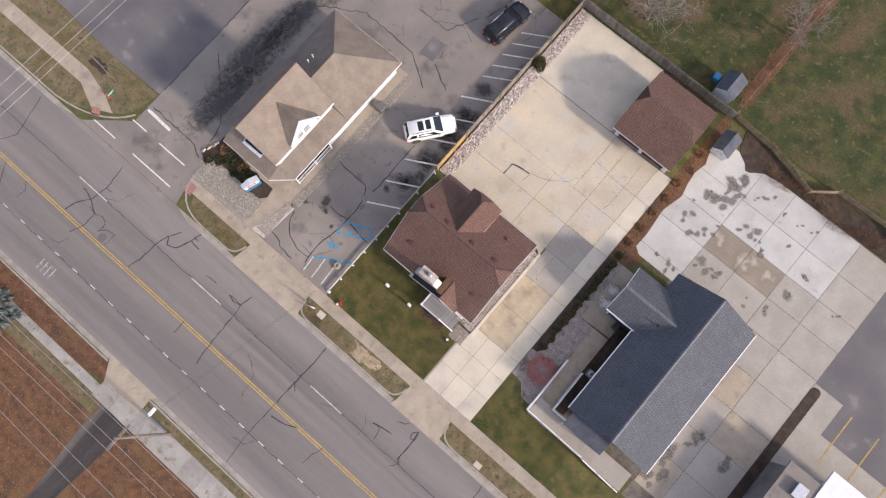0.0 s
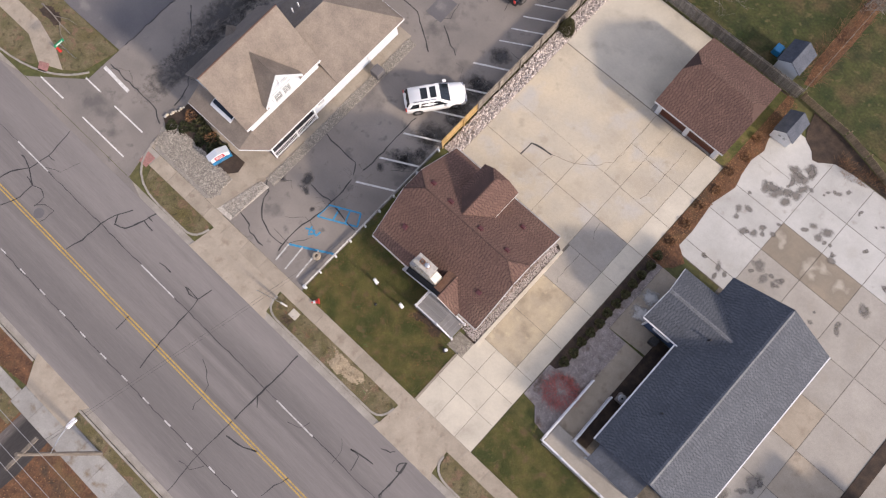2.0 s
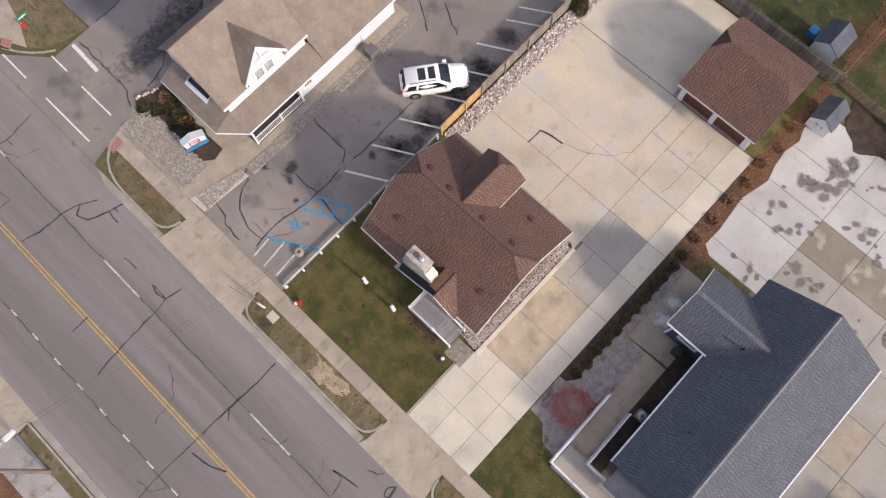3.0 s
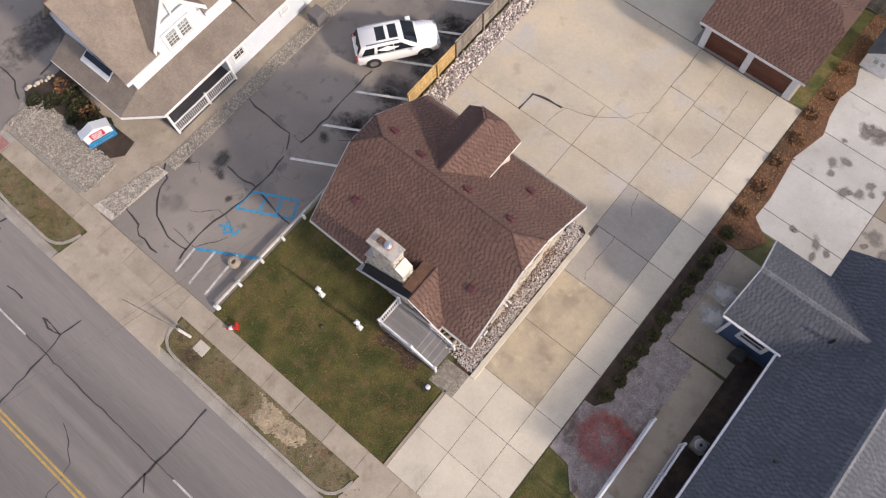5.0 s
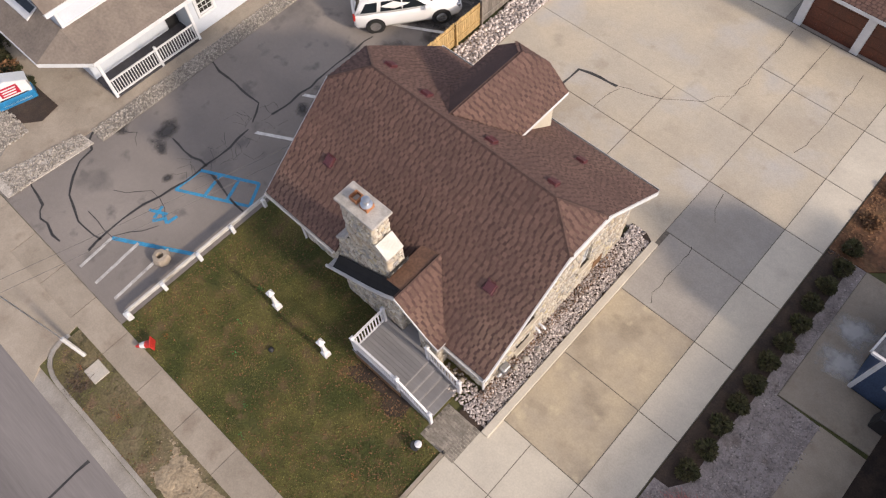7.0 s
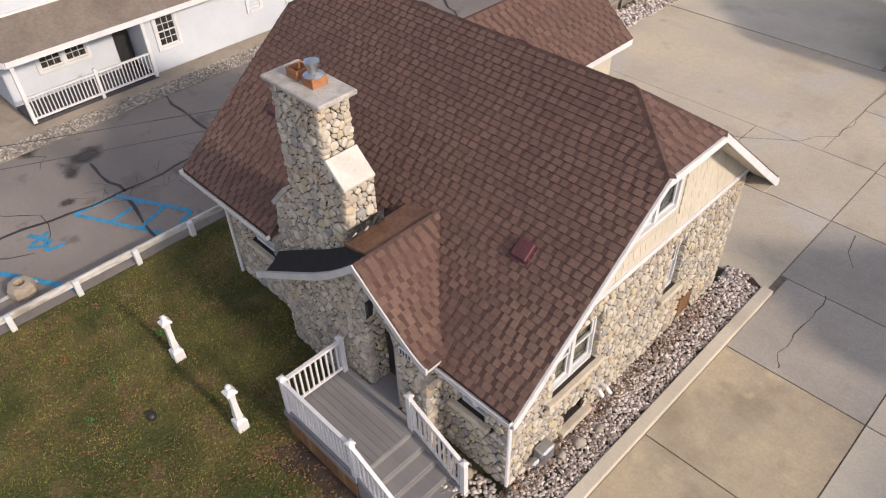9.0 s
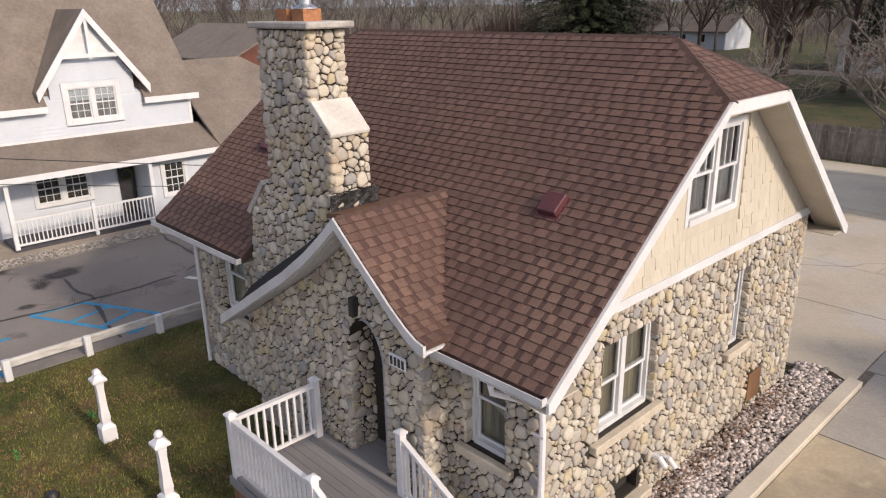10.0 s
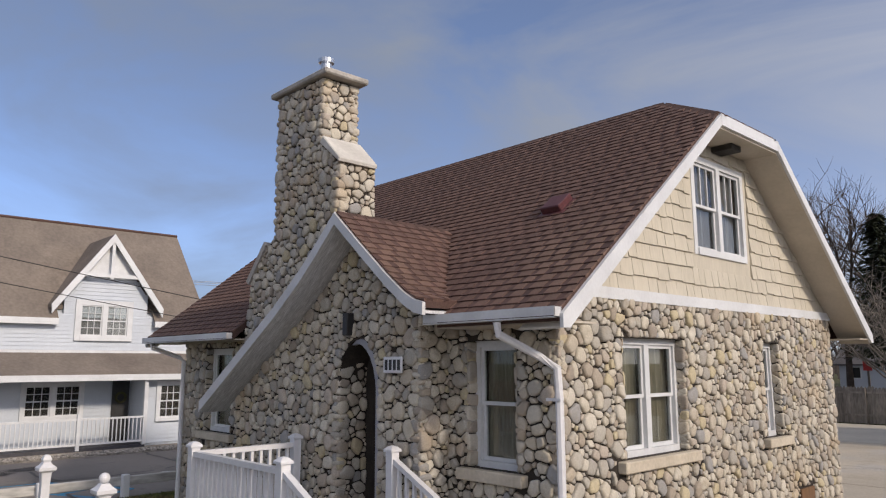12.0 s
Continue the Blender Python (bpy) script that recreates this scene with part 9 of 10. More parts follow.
for sg in (-1, 1):
    bm = bmesh.new()
    prism(bm, [(sg * 0.84, -0.27, 0.99), (0, -0.27, 1.33), (0, 0.27, 1.33), (sg * 0.84, 0.27, 0.99)], (0, 0, 0.04))
    sput("roof", bm, "siding_white", "pale sign roof")
sput("emblem", boxes((-0.42, 0.36, -0.236, -0.222, 0.55, 1.02)), "sign_red", "red emblem", face)
for k in range(3):
    sput("bar", boxes((-0.32, 0.2 + 0.04 * k, -0.244, -0.237, 0.62 + k * 0.13, 0.68 + k * 0.13)), "trim", "", face)
sput("bar", boxes((-0.6, 0.6, -0.232, -0.222, 0.4, 0.47)), "black", "", face)
sput("bar", boxes((-0.6, 0.6, -0.27, -0.261, 0.12, 0.2)), "trim", "", face)
street_sign = thing("street_sign", (-39.5, -0.4, 0), "green street name sign on a thin post", "sign")
part("post", lathe(bmesh.new(), -39.5, -0.4, ((0.035, 0), (0.035, 2.5), (0.01, 2.52)), 8), "steel", street_sign)
blade_ = part("blade", boxes((-39.53, -39.47, -0.85, 0.05, 2.3, 2.56)), "sign_green", street_sign, "green sign blade")
part("bar", boxes((-39.47, -39.463, -0.7, -0.1, 2.38, 2.46)), "trim", blade_)
limb = thing("fallen_branch", (-43.3, 0.8, 0), "long bare branch lying on the corner turf", "branch")
part("limb", tube(bmesh.new(), [(-45.2, 0.95, 0.08), (-43.8, 0.9, 0.12), (-42.6, 0.75, 0.1), (-41.4, 0.72, 0.05)], 0.07, 0.03, seg=6), "twig_pale", limb)
part("side_limb", tube(bmesh.new(), [(-43.6, 0.9, 0.1), (-42.4, 1.5, 0.15), (-41.6, 1.6, 0.06)], 0.035, 0.012, seg=5), "twig_pale", limb)
part("side_limb", tube(bmesh.new(), [(-42.8, 0.78, 0.1), (-42.0, 0.2, 0.12), (-41.0, -0.1, 0.05)], 0.03, 0.012, seg=5), "twig_pale", limb)
hyd = thing("fire_hydrant", (-40.9, -0.8, 0), "red fire hydrant on the corner turf", "hydrant")
part("barrel", lathe(bmesh.new(), -40.9, -0.8, ((0.14, 0), (0.14, 0.06), (0.1, 0.08), (0.1, 0.5), (0.13, 0.52), (0.11, 0.62), (0.03, 0.7)), 12), "red", hyd)
part("nozzle", tube(bmesh.new(), [(-41.08, -0.8, 0.42), (-40.72, -0.8, 0.42)], 0.05, seg=8), "red", hyd)

# poles and wires
pole = thing("utility_pole", (-15.1, -18.95, 0), "weathered wooden utility pole with a street lamp arm", "utility pole")
part("pole", tube(bmesh.new(), [(-15.05, -19.0, 0), (-15.3, -18.9, 5), (-15.5, -18.8, 9.6)], 0.15, 0.11, seg=10), "pole_wood", pole)
part("crossarm", boxes((-15.62, -15.42, -20.0, -17.6, 9.0, 9.14)), "pole_wood", pole)
part("lamp_arm", tube(bmesh.new(), [(-15.3, -18.85, 6.3), (-15.5, -17.6, 6.7), (-15.6, -16.9, 6.7)], 0.035, seg=6), "steel", pole)
part("lamp_head", soft_boxes(0.05, (-15.75, -15.45, -16.95, -16.2, 6.58, 6.76)), "vinyl", pole, "pale lamp head")
wires = thing("power_lines", (-15.5, -19, 0), "thin overhead power lines along and across the street", "power line")


def hang(a, b, sag, r_=0.016, n=14, mat="wire"):
    pts = [tuple(p + (q - p) * i / n - (4 * sag * (i / n) * (1 - i / n) if k == 2 else 0) for k, (p, q) in enumerate(zip(a, b))) for i in range(n + 1)]
    part("wire", tube(bmesh.new(), pts, r_, seg=4), mat, wires)


for y, z in ((-19.9, 9.2), (-19.0, 9.7), (-18.0, 9.2)):
    hang((-70, y - 1.2, z), (-15.5, y, z), 0.6)
    hang((-15.5, y, z), (60, y - 1.0, z), 0.8)
for y in (-22.5, -24.0):
    hang((-80, y + 1, 8.3), (60, y - 1.5, 8.3), 0.9)
for x in (-43.3, -42.0, -41.25):
    hang((x - 2.0, -40, 8.2), (x + 2.6, 50, 8.2), 0.5)
hang((-15.5, -18.8, 8.9), (-10.75, 10.4, 3.25), 0.25, 0.008, mat="black")
hang((-15.5, -18.8, 8.3), (-10.75, 10.0, 2.9), 0.25, 0.007, mat="black")
part("attic_insulator", boxes((-10.95, -10.7, 9.9, 10.5, 2.85, 3.3)), "black", wires)
lamp_pole = thing("slim_pole", (-12.85, -2.85, 0), "slim pale metal pole in the verge", "pole")
part("sleeve", tube(bmesh.new(), [(-12.85, -2.85, 0), (-12.89, -2.86, 1.5)], 0.075, seg=10), "gutter", lamp_pole, "pale pole sleeve")
part("shaft", tube(bmesh.new(), [(-12.89, -2.86, 1.45), (-13.1, -3.0, 6.8)], 0.03, 0.022, seg=8), "steel", lamp_pole)
marker = thing("post_sign", (-18.3, 69.8, 0), "small red sign on a wooden post beyond the lawn", "sign")
part("post", boxes((-18.38, -18.22, 69.75, 69.9, 0, 2.2)), "pole_wood", marker)
part("plate", boxes((-18.65, -17.95, 69.7, 69.74, 1.9, 2.7)), "red", marker)

solid("dark_clump", smooth_ball(-8.15, 1.64, 0.05, 0.1), "black", "small dark clump lying on the lawn", "clump")

# ---- plants ----
def bare_tree(name, x, y, high, seed, mat, label, group="", spread=0.55, limbs=7, thick=None, orders=4):
    """Leafless tree: a tapered trunk and four orders of forking limbs."""
    r = random.Random(seed)
    root = thing(name, (x, y, 0), label, "tree", group)
    base = thick or high * 0.017
    fork = high * r.uniform(0.2, 0.3)
    trunk = bmesh.new()
    top = Vector((x + r.uniform(-0.3, 0.3), y + r.uniform(-0.3, 0.3), fork * 1.6))
    tube(trunk, [(x, y, -0.05), (x + 0.05, y, fork * 0.6), top], base, base * 0.6, seg=8)
    part("trunk", trunk, mat, root)
    crown = bmesh.new()

    def grow(p, d, length, rad, depth):
        pts, q, dd = [p], p, d
        n = 3 if depth < 3 else 2
        for i in range(n):
            dd = (dd + Vector((r.uniform(-1, 1), r.uniform(-1, 1), r.uniform(-0.3, 0.7))) * 0.22).normalized()
            q = q + dd * length / n
            pts.append(q)
        tube(crown, pts, rad, rad * 0.45, seg=5 if depth < 2 else 3, caps=False)
        if depth >= orders:
            return
        for k in range(r.choice((4, 4, 5, 6)) if depth < 3 else 4):
            f = r.uniform(0.3, 1.0)
            i = min(int(f * n), n - 1)
            s = pts[i].lerp(pts[i + 1], f * n - i)
            side = Vector((r.uniform(-1, 1), r.uniform(-1, 1), r.uniform(-0.25, 0.9)))
            grow(s, (dd * 0.7 + side * (0.75 + spread * 0.5)).normalized(), length * r.uniform(0.45, 0.72), max(rad * 0.48, 0.009), depth + 1)

    for k in range(limbs):
        a = 2 * math.pi * k / limbs + r.uniform(-0.3, 0.3)
        h = r.uniform(0.45, 1.0)
        s = Vector((x, y, 0)).lerp(top, h)
        grow(s, Vector((math.cos(a) * spread, math.sin(a) * spread, r.uniform(0.5, 1.1))).normalized(), high * r.uniform(0.36, 0.5), base * 0.45, 1)
    part("crown", crown, mat, root, fix=False)
    return root


def spruce(name, x, y, high, wide, seed, mat, label, droop=0.35, start=0.06, power=0.85, full=11, fine=1.0):
    """Conifer: trunk, and whorls of boughs made of many small needle sprays."""
    r = random.Random(seed)
    root = thing(name, (x, y, 0), label, "tree")
    part("trunk", tube(bmesh.new(), [(x, y, -0.05), (x, y, high * 0.5), (x, y, high * 0.98)], high * 0.018, 0.03, seg=8), "bark", root)
    verts, faces = [], []
    z = high * start
    while z < high * 0.99:
        f = 1 - z / high
        reach = wide / 2 * (f ** power) * r.uniform(0.75, 1.1) + 0.15
        n = max(4, int(6 + 6 * f))
        for k in range(n):
            a = 2 * math.pi * (k + r.random()) / n
            L = reach * r.uniform(0.7, 1.12)
            m = max(2, int(L / (0.42 * fine)))
            for i in range(m):
                t = (i + 0.6) / m
                zz = z + L * (0.12 * t - droop * t * t + (0.18 if t > 0.85 else 0))
                px, py = x + math.cos(a) * L * t, y + math.sin(a) * L * t
                for _ in range(full):
                    w, l = (0.08 + 0.17 * (1 - t) * r.random()) * fine, r.uniform(0.3, 0.68) * fine
                    b = a + r.uniform(-0.9, 0.9)
                    o = Vector((px, py, zz)) + Vector((r.uniform(-0.2, 0.2), r.uniform(-0.2, 0.2), r.uniform(-0.15, 0.15)))
                    d = Vector((math.cos(b), math.sin(b), r.uniform(-0.7, 0.15))) * l
                    s = Vector((-math.sin(b), math.cos(b), r.uniform(-0.5, 0.5))) * w
                    i0 = len(verts)
                    verts += [tuple(o - s * 0.5), tuple(o + d * 0.55 - s), tuple(o + d), tuple(o + d * 0.5 + s), ]
                    faces += [(i0, i0 + 1, i0 + 2, i0 + 3)]
        z += (0.28 + 0.42 * f) * fine ** 0.5
    under(new("crown", quads("crown", verts, faces, mat)), root)
    return root


spruce("spruce_tree", -37.8, 56.8, 22.8, 17.5, 1, "needle", "tall dark spruce beyond the rear lawn", 0.2, 0.045, power=0.45, fine=0.55)
spruce("spruce_tree", -30.1, 78.0, 23.5, 19.0, 2, "needle", "slender spruce with drooping boughs beyond the lawn", 0.5, 0.3, power=0.65, full=6, fine=0.6)
spruce("juniper_tree", -11.6, 57.5, 10.5, 10.0, 3, "needle", "broad dark evergreen beyond the rear fence", 0.2, 0.26)
spruce("juniper_tree", -4.5, 62.0, 11.0, 9.0, 4, "needle", "broad dark evergreen beyond the rear fence", 0.1, 0.02)
spruce("juniper_tree", -47.0, 74.0, 9.0, 9.0, 5, "needle", "broad dark evergreen beyond the rear lawn", 0.1, 0.02)
spruce("blue_spruce", -34.2, -21.6, 6.0, 3.8, 6, "needle_blue", "pale blue spruce across the street", 0.2, 0.05)
bare_tree("bare_tree", -25.1, 69.8, 14.0, 11, "bark", "spreading leafless tree with low limbs", "bare trees beyond the lawn", 0.9, 8, 0.42)
bare_tree("bare_tree", -17.0, 61.0, 17.5, 12, "bark", "tall leafless tree with fine twigs", "bare trees beyond the lawn", 0.7, 9)
bare_tree("bare_tree", -13.0, 66.0, 18.5, 25, "bark", "tall leafless tree with fine twigs", "bare trees beyond the lawn", 0.7, 9)
spruce("spruce_tree", -13.6, 59.0, 13.5, 8.0, 26, "needle", "broad dark spruce with a bare lower trunk", 0.3, 0.26)
spruce("spruce_tree", -9.8, 56.0, 12.5, 8.0, 27, "needle", "broad dark spruce with a bare lower trunk", 0.3, 0.26)
bare_tree("bare_tree", -8.0, 66.0, 16.0, 13, "bark", "tall leafless tree with fine twigs", "bare trees beyond the lawn")
near_tree = bare_tree("bare_tree", -19.5, 92.0, 16.0, 18, "bark", "tall leafless tree with fine twigs", "bare trees beyond the lawn")
for i, (x, y) in enumerate(((-34, 88), (-27, 96), (-12, 84), (-4, 74), (-40, 82), (3, 70), (-22, 60), (-55, 78), (-1, 90))):
    copy_thing(near_tree, Matrix.Translation((x, y, 0)) @ Matrix.Rotation(i * 1.1, 4, "Z"))
pale = bare_tree("bare_tree", -7.4, 37.4, 7.5, 14, "twig_pale", "pale leafless tree leaning over the rear fence", "bare trees by the fence", 1.15, 15, 0.13)
bare_tree("bare_tree", -13.0, 36.2, 5.5, 15, "twig_pale", "pale leafless tree behind the board fence", "bare trees by the fence", 1.1, 10, 0.1)
bare_tree("bare_tree", 3.8, 44.5, 6.0, 19, "twig_pale", "pale leafless tree in the brush line", "bare trees by the fence", 0.9, 8)
far_tree = bare_tree("bare_tree", -104.0, 56.0, 11.5, 16, "far_twig", "hazy leafless tree on the skyline", "skyline trees", 0.6, 8)
far_tree2 = bare_tree("bare_tree", -112.0, 48.0, 12.5, 17, "far_twig", "hazy leafless tree on the skyline", "skyline trees", 0.5, 8)
spots = random.Random(8)
for i in range(120):
    a = radians(86 + i * 0.8)
    d = spots.uniform(92, 175)
    src = far_tree if i % 2 else far_tree2
    copy_thing(src, Matrix.Translation((2.7 + d * math.cos(a), d * math.sin(a), 0)) @ Matrix.Rotation(spots.uniform(0, 6), 4, "Z"))

verts, faces = [], []                              # far woods: a ragged belt of bare stems along the skyline
for k in range(9000):
    a, d = radians(spots.uniform(82, 186)), spots.uniform(128, 200)
    h = (4.5 + 3.5 * noise.noise(Vector((a * 14, 0, 0)))) * spots.uniform(0.5, 1.25)
    x, y, w_ = 2.7 + d * math.cos(a), d * math.sin(a), spots.uniform(0.05, 0.16)
    lean = spots.uniform(-0.25, 0.25) * h
    i0, z0 = len(verts), max(0.0, h * spots.uniform(-0.3, 0.5))
    verts += [(x - w_ * math.sin(a), y + w_ * math.cos(a), z0), (x + w_ * math.sin(a), y - w_ * math.cos(a), z0), (x - lean * math.sin(a), y + lean * math.cos(a), max(h, z0 + 0.8))]
    faces.append((i0, i0 + 1, i0 + 2))
tagged(new("far_woods", quads("far_woods", verts, faces, "far_twig")), "belt of hazy bare woods along the skyline", "woods", kind="stuff")
far_house(-64.0, 36.0, 16.0, 11.0, 2.8, 2.7, "dark_wood", "roof_tan", "low red-walled building with a brown roof")
far_house(-52.0, 106.0, 11.0, 8.0, 2.7, 2.2, "siding_white", "roof_tan", "small white house beyond the rear lawn")
far_house(-19.0, 82.0, 9.0, 7.0, 2.6, 2.2, "siding_white", "asphalt_dark", "small white house beyond the rear lawn")
solid("far_lane", boxes((-120, 60, 73.0, 78.0, -0.02, 0.02)), "asphalt_road", "pale lane beyond the rear lawn", "road", kind="structure")
white_shed = thing("white_shed", (-18.0, 39.5, 0), "low white outbuilding with a dark roof behind the fence", "shed")
part("wall", boxes((-22.0, -14.0, 37.0, 42.0, 0, 1.85)), "siding_white", white_shed)
bm = bmesh.new()
prism(bm, [(-14.12, 37.0, 1.85), (-14.12, 42.0, 1.85), (-14.12, 39.5, 2.85)], (0.1, 0, 0))
part("gable", bm, "siding_white", white_shed)
for x in (-20.4, -17.4, -15.0):
    wf = part("window", boxes((x - 0.04, x + 0.59, 36.96, 36.998, 0.81, 1.69)), "trim", white_shed)
    part("pane", boxes((x, x + 0.55, 36.945, 36.958, 0.85, 1.65)), "dark_inside", wf, "dark window pane")
for sg in (-1, 1):
    bm = bmesh.new()
    y = 39.5 + sg * 2.75
    prism(bm, [(-22.3, y, 1.83), (-13.75, y, 1.83), (-13.75, 39.5, 2.98), (-22.3, 39.5, 2.98)], (0, 0, -0.1))
    part("roof", bm, "asphalt_dark", white_shed, "dark shingled shed roof")
board_fence("weathered grey board fence behind the car park", "fence_grey", "x", 34.62, -30.0, -12.95, 1.5, -1, step=0.14, seed=6)
solid("lot_verge", boxes((-30.0, -13.0, 32.3, 34.55, -0.02, 0.02)), "lawn", "narrow dark grass strip before the rear fence", "lawn", kind="structure")

# thicket of brown whips beside the tall spruce
thicket = thing("willow_thicket", (-46.5, 57.0, 0), "dense thicket of upright orange-brown bare whips", "thicket")
bm = bmesh.new()
r = random.Random(91)
for k in range(1100):
    rad, th = math.sqrt(r.random()), r.uniform(0, 6.283)
    x, y = -46.5 + 5.0 * rad * math.cos(th), 57.0 + 3.2 * rad * math.sin(th)
    h = (6.5 - 2.2 * rad * rad) * r.uniform(0.6, 1.1)
    lean = 0.25 * rad
    tube(bm, [(x, y, 0), (x + lean * math.cos(th), y + lean * math.sin(th), h * 0.5), (x + (lean * 3 + 0.3) * math.cos(th), y + (lean * 3 + 0.3) * math.sin(th), h)], 0.045, 0.012, seg=3, caps=False)
part("whips", bm, "whip", thicket, fix=False)


def shrub(name, x, y, r_, high, seed, mat, label, group="", count=260, pointed=False):
    """A clipped bush: stems and many small leaf blades on an uneven dome."""
    r = random.Random(seed)
    root = thing(name, (x, y, 0), label, "shrub", group)
    stem = bmesh.new()
    for k in range(4):
        a = k * 1.6
        tube(stem, [(x, y, 0), (x + 0.4 * r_ * math.cos(a), y + 0.4 * r_ * math.sin(a), high * 0.6)], 0.015, 0.006, seg=4)
    part("stem", stem, "bark", root)
    verts, faces = [], []
    for _ in range(count):
        t, a = r.random(), r.uniform(0, 2 * math.pi)
        rr = r_ * (math.sqrt(max(0.05, 1 - t)) if pointed else math.sqrt(max(0.03, 1 - (2 * t - 0.9) ** 2 / 1.25))) * r.uniform(0.7, 1.08) * (1 + 0.15 * math.sin(3 * a + seed))
        o = Vector((x + rr * math.cos(a), y + rr * math.sin(a), high * t * r.uniform(0.9, 1.08) + 0.03))
        d = Vector((math.cos(a) + r.uniform(-0.8, 0.8), math.sin(a) + r.uniform(-0.8, 0.8), r.uniform(-0.2, 1.1))).normalized() * r.uniform(0.07, 0.16)
        s = d.cross(Vector((r.uniform(-1, 1), r.uniform(-1, 1), r.uniform(-1, 1)))).normalized() * r.uniform(0.03, 0.06)
        i0 = len(verts)
        verts += [tuple(o - s), tuple(o + s), tuple(o + d)]
        faces += [(i0, i0 + 1, i0 + 2)]
    under(new("leaves", quads("leaves", verts, faces, mat)), root)
    return root


bush = shrub("boxwood", 4.52, 7.71, 0.29, 0.36, 1, "boxwood", "small rounded green boxwood in mauve gravel", "boxwood row", 620)
for i in range(1, 12):
    copy_thing(bush, Matrix.Translation((4.55 + 0.06 * math.sin(i * 2.1), 7.71 + i * 0.945, 0)) @ Matrix.Rotation(i * 1.3, 4, "Z"))
for i in range(7):
    shrub("dry_grass", 4.45 + 0.25 * math.sin(i * 3), 19.6 + i * 1.75, 0.3, 0.24, 30 + i, "leaf", "tuft of dry brown ornamental grass in mulch", "dry tufts", 260)
shrub("cone_shrub", -12.15, 27.4, 0.62, 1.5, 41, "boxwood", "small conical evergreen against the fence", "", 2600, True)
for i, (x, y) in enumerate(((-28.9, 2.5), (-28.0, 2.9), (-27.2, 2.4), (-26.4, 2.3), (-25.6, 2.0), (-28.4, 3.8))):
    shrub("low_shrub", x, y, 0.45, 0.4, 50 + i, "leaf" if i % 3 == 0 else "boxwood", "low mixed shrub in the office bed", "office shrubs", 260)
for i, (x, y, r_) in enumerate(((-27.9, 2.35, 0.62), (-27.0, 2.2, 0.6), (-26.2, 2.2, 0.55), (-25.6, 1.75, 0.5), (-26.9, 1.6, 0.42), (-28.6, 1.5, 0.45), (-29.5, 0.95, 0.4), (-25.0, 2.35, 0.4))):
    shrub("ground_ivy", x, y, r_, 0.16 + 0.02 * (i % 3), 70 + i, "ivy", "low mat of dark green ivy in the office bed", "office ivy", 700)
for i in range(8):
    f = i / 7
    r_ = 0.11 + 0.03 * math.sin(i * 2.3)
    bm = bmesh.new()
    bmesh.ops.create_icosphere(bm, subdivisions=2, radius=r_, matrix=Matrix.Translation((-30.42 + 0.55 * f + 0.06 * math.sin(i * 4.1), 1.1 + 1.5 * f, 0.05 + r_ * 0.4)))
    for v in bm.verts:
        v.co += Vector((noise.noise(v.co * 5), noise.noise(v.co * 5 + Vector((3, 0, 1))), 0.5 * noise.noise(v.co * 4))) * r_ * 0.5
    smooth(solid("edging_stone", bm, "stone", "pale round stone edging the dark bed", "stone", "stones edging the office bed"))
red = thing("red_twig_shrub", (5.7, 5.95, 0), "spreading shrub of bright red twigs in gravel", "shrub")
bm = bmesh.new()
r = random.Random(77)
for k in range(900):
    rad, th = 1.15 * math.sqrt(r.random()), r.uniform(0, 6.28)
    x, y, z = 5.7 + rad * math.cos(th), 5.95 + rad * math.sin(th), 0.03 + 0.55 * r.random() * (1 - 0.5 * rad)
    a, l = th + r.uniform(-1.4, 1.4), r.uniform(0.25, 0.6)
    tube(bm, [(x, y, z), (x + l * 0.5 * math.cos(a), y + l * 0.5 * math.sin(a), z + 0.1), (x + l * math.cos(a + 0.4), y + l * math.sin(a + 0.4), z + r.uniform(0.05, 0.3))], 0.006, 0.003, seg=3, caps=False)
part("twig_mass", bm, "red_twig", red, fix=False)
solid("brush_ground", slab_xy([(3.7, 38.5), (4.2, 36.0), (4.8, 36.2), (5.0, 41.0), (4.8, 46.0), (5.4, 55.0), (5.3, 64.0), (3.9, 64.0), (4.0, 52.0), (3.6, 46.0)], -0.05, 0.02), "leaf_litter", "reddish leaf litter under the brush line", "leaf litter", kind="structure")
dry = thing("bare_hedge", (4.2, 50.0, 0), "line of bare reddish brush along the wire fence", "hedge")
bm = bmesh.new()
for k in range(900):
    y = r.uniform(36, 64)
    x = 4.1 + r.uniform(-0.9, 0.8)
    a = r.uniform(0, 6.28)
    tube(bm, [(x, y, 0), (x + 0.3 * math.cos(a), y + 0.3 * math.sin(a), 0.5), (x + 0.7 * math.cos(a), y + 0.7 * math.sin(a), r.uniform(0.6, 1.3))], 0.012, 0.006, seg=3, caps=False)
part("twig_mass", bm, "leaf", dry, fix=False)

# ---- pebbles, blades, leaves ----
ICO = bmesh.new()
bmesh.ops.create_icosphere(ICO, subdivisions=1, radius=1.0)
ICO_V = np.array([v.co[:] for v in ICO.verts])
ICO_F = np.array([[v.index for v in f.verts] for f in ICO.faces])
ICO.free()


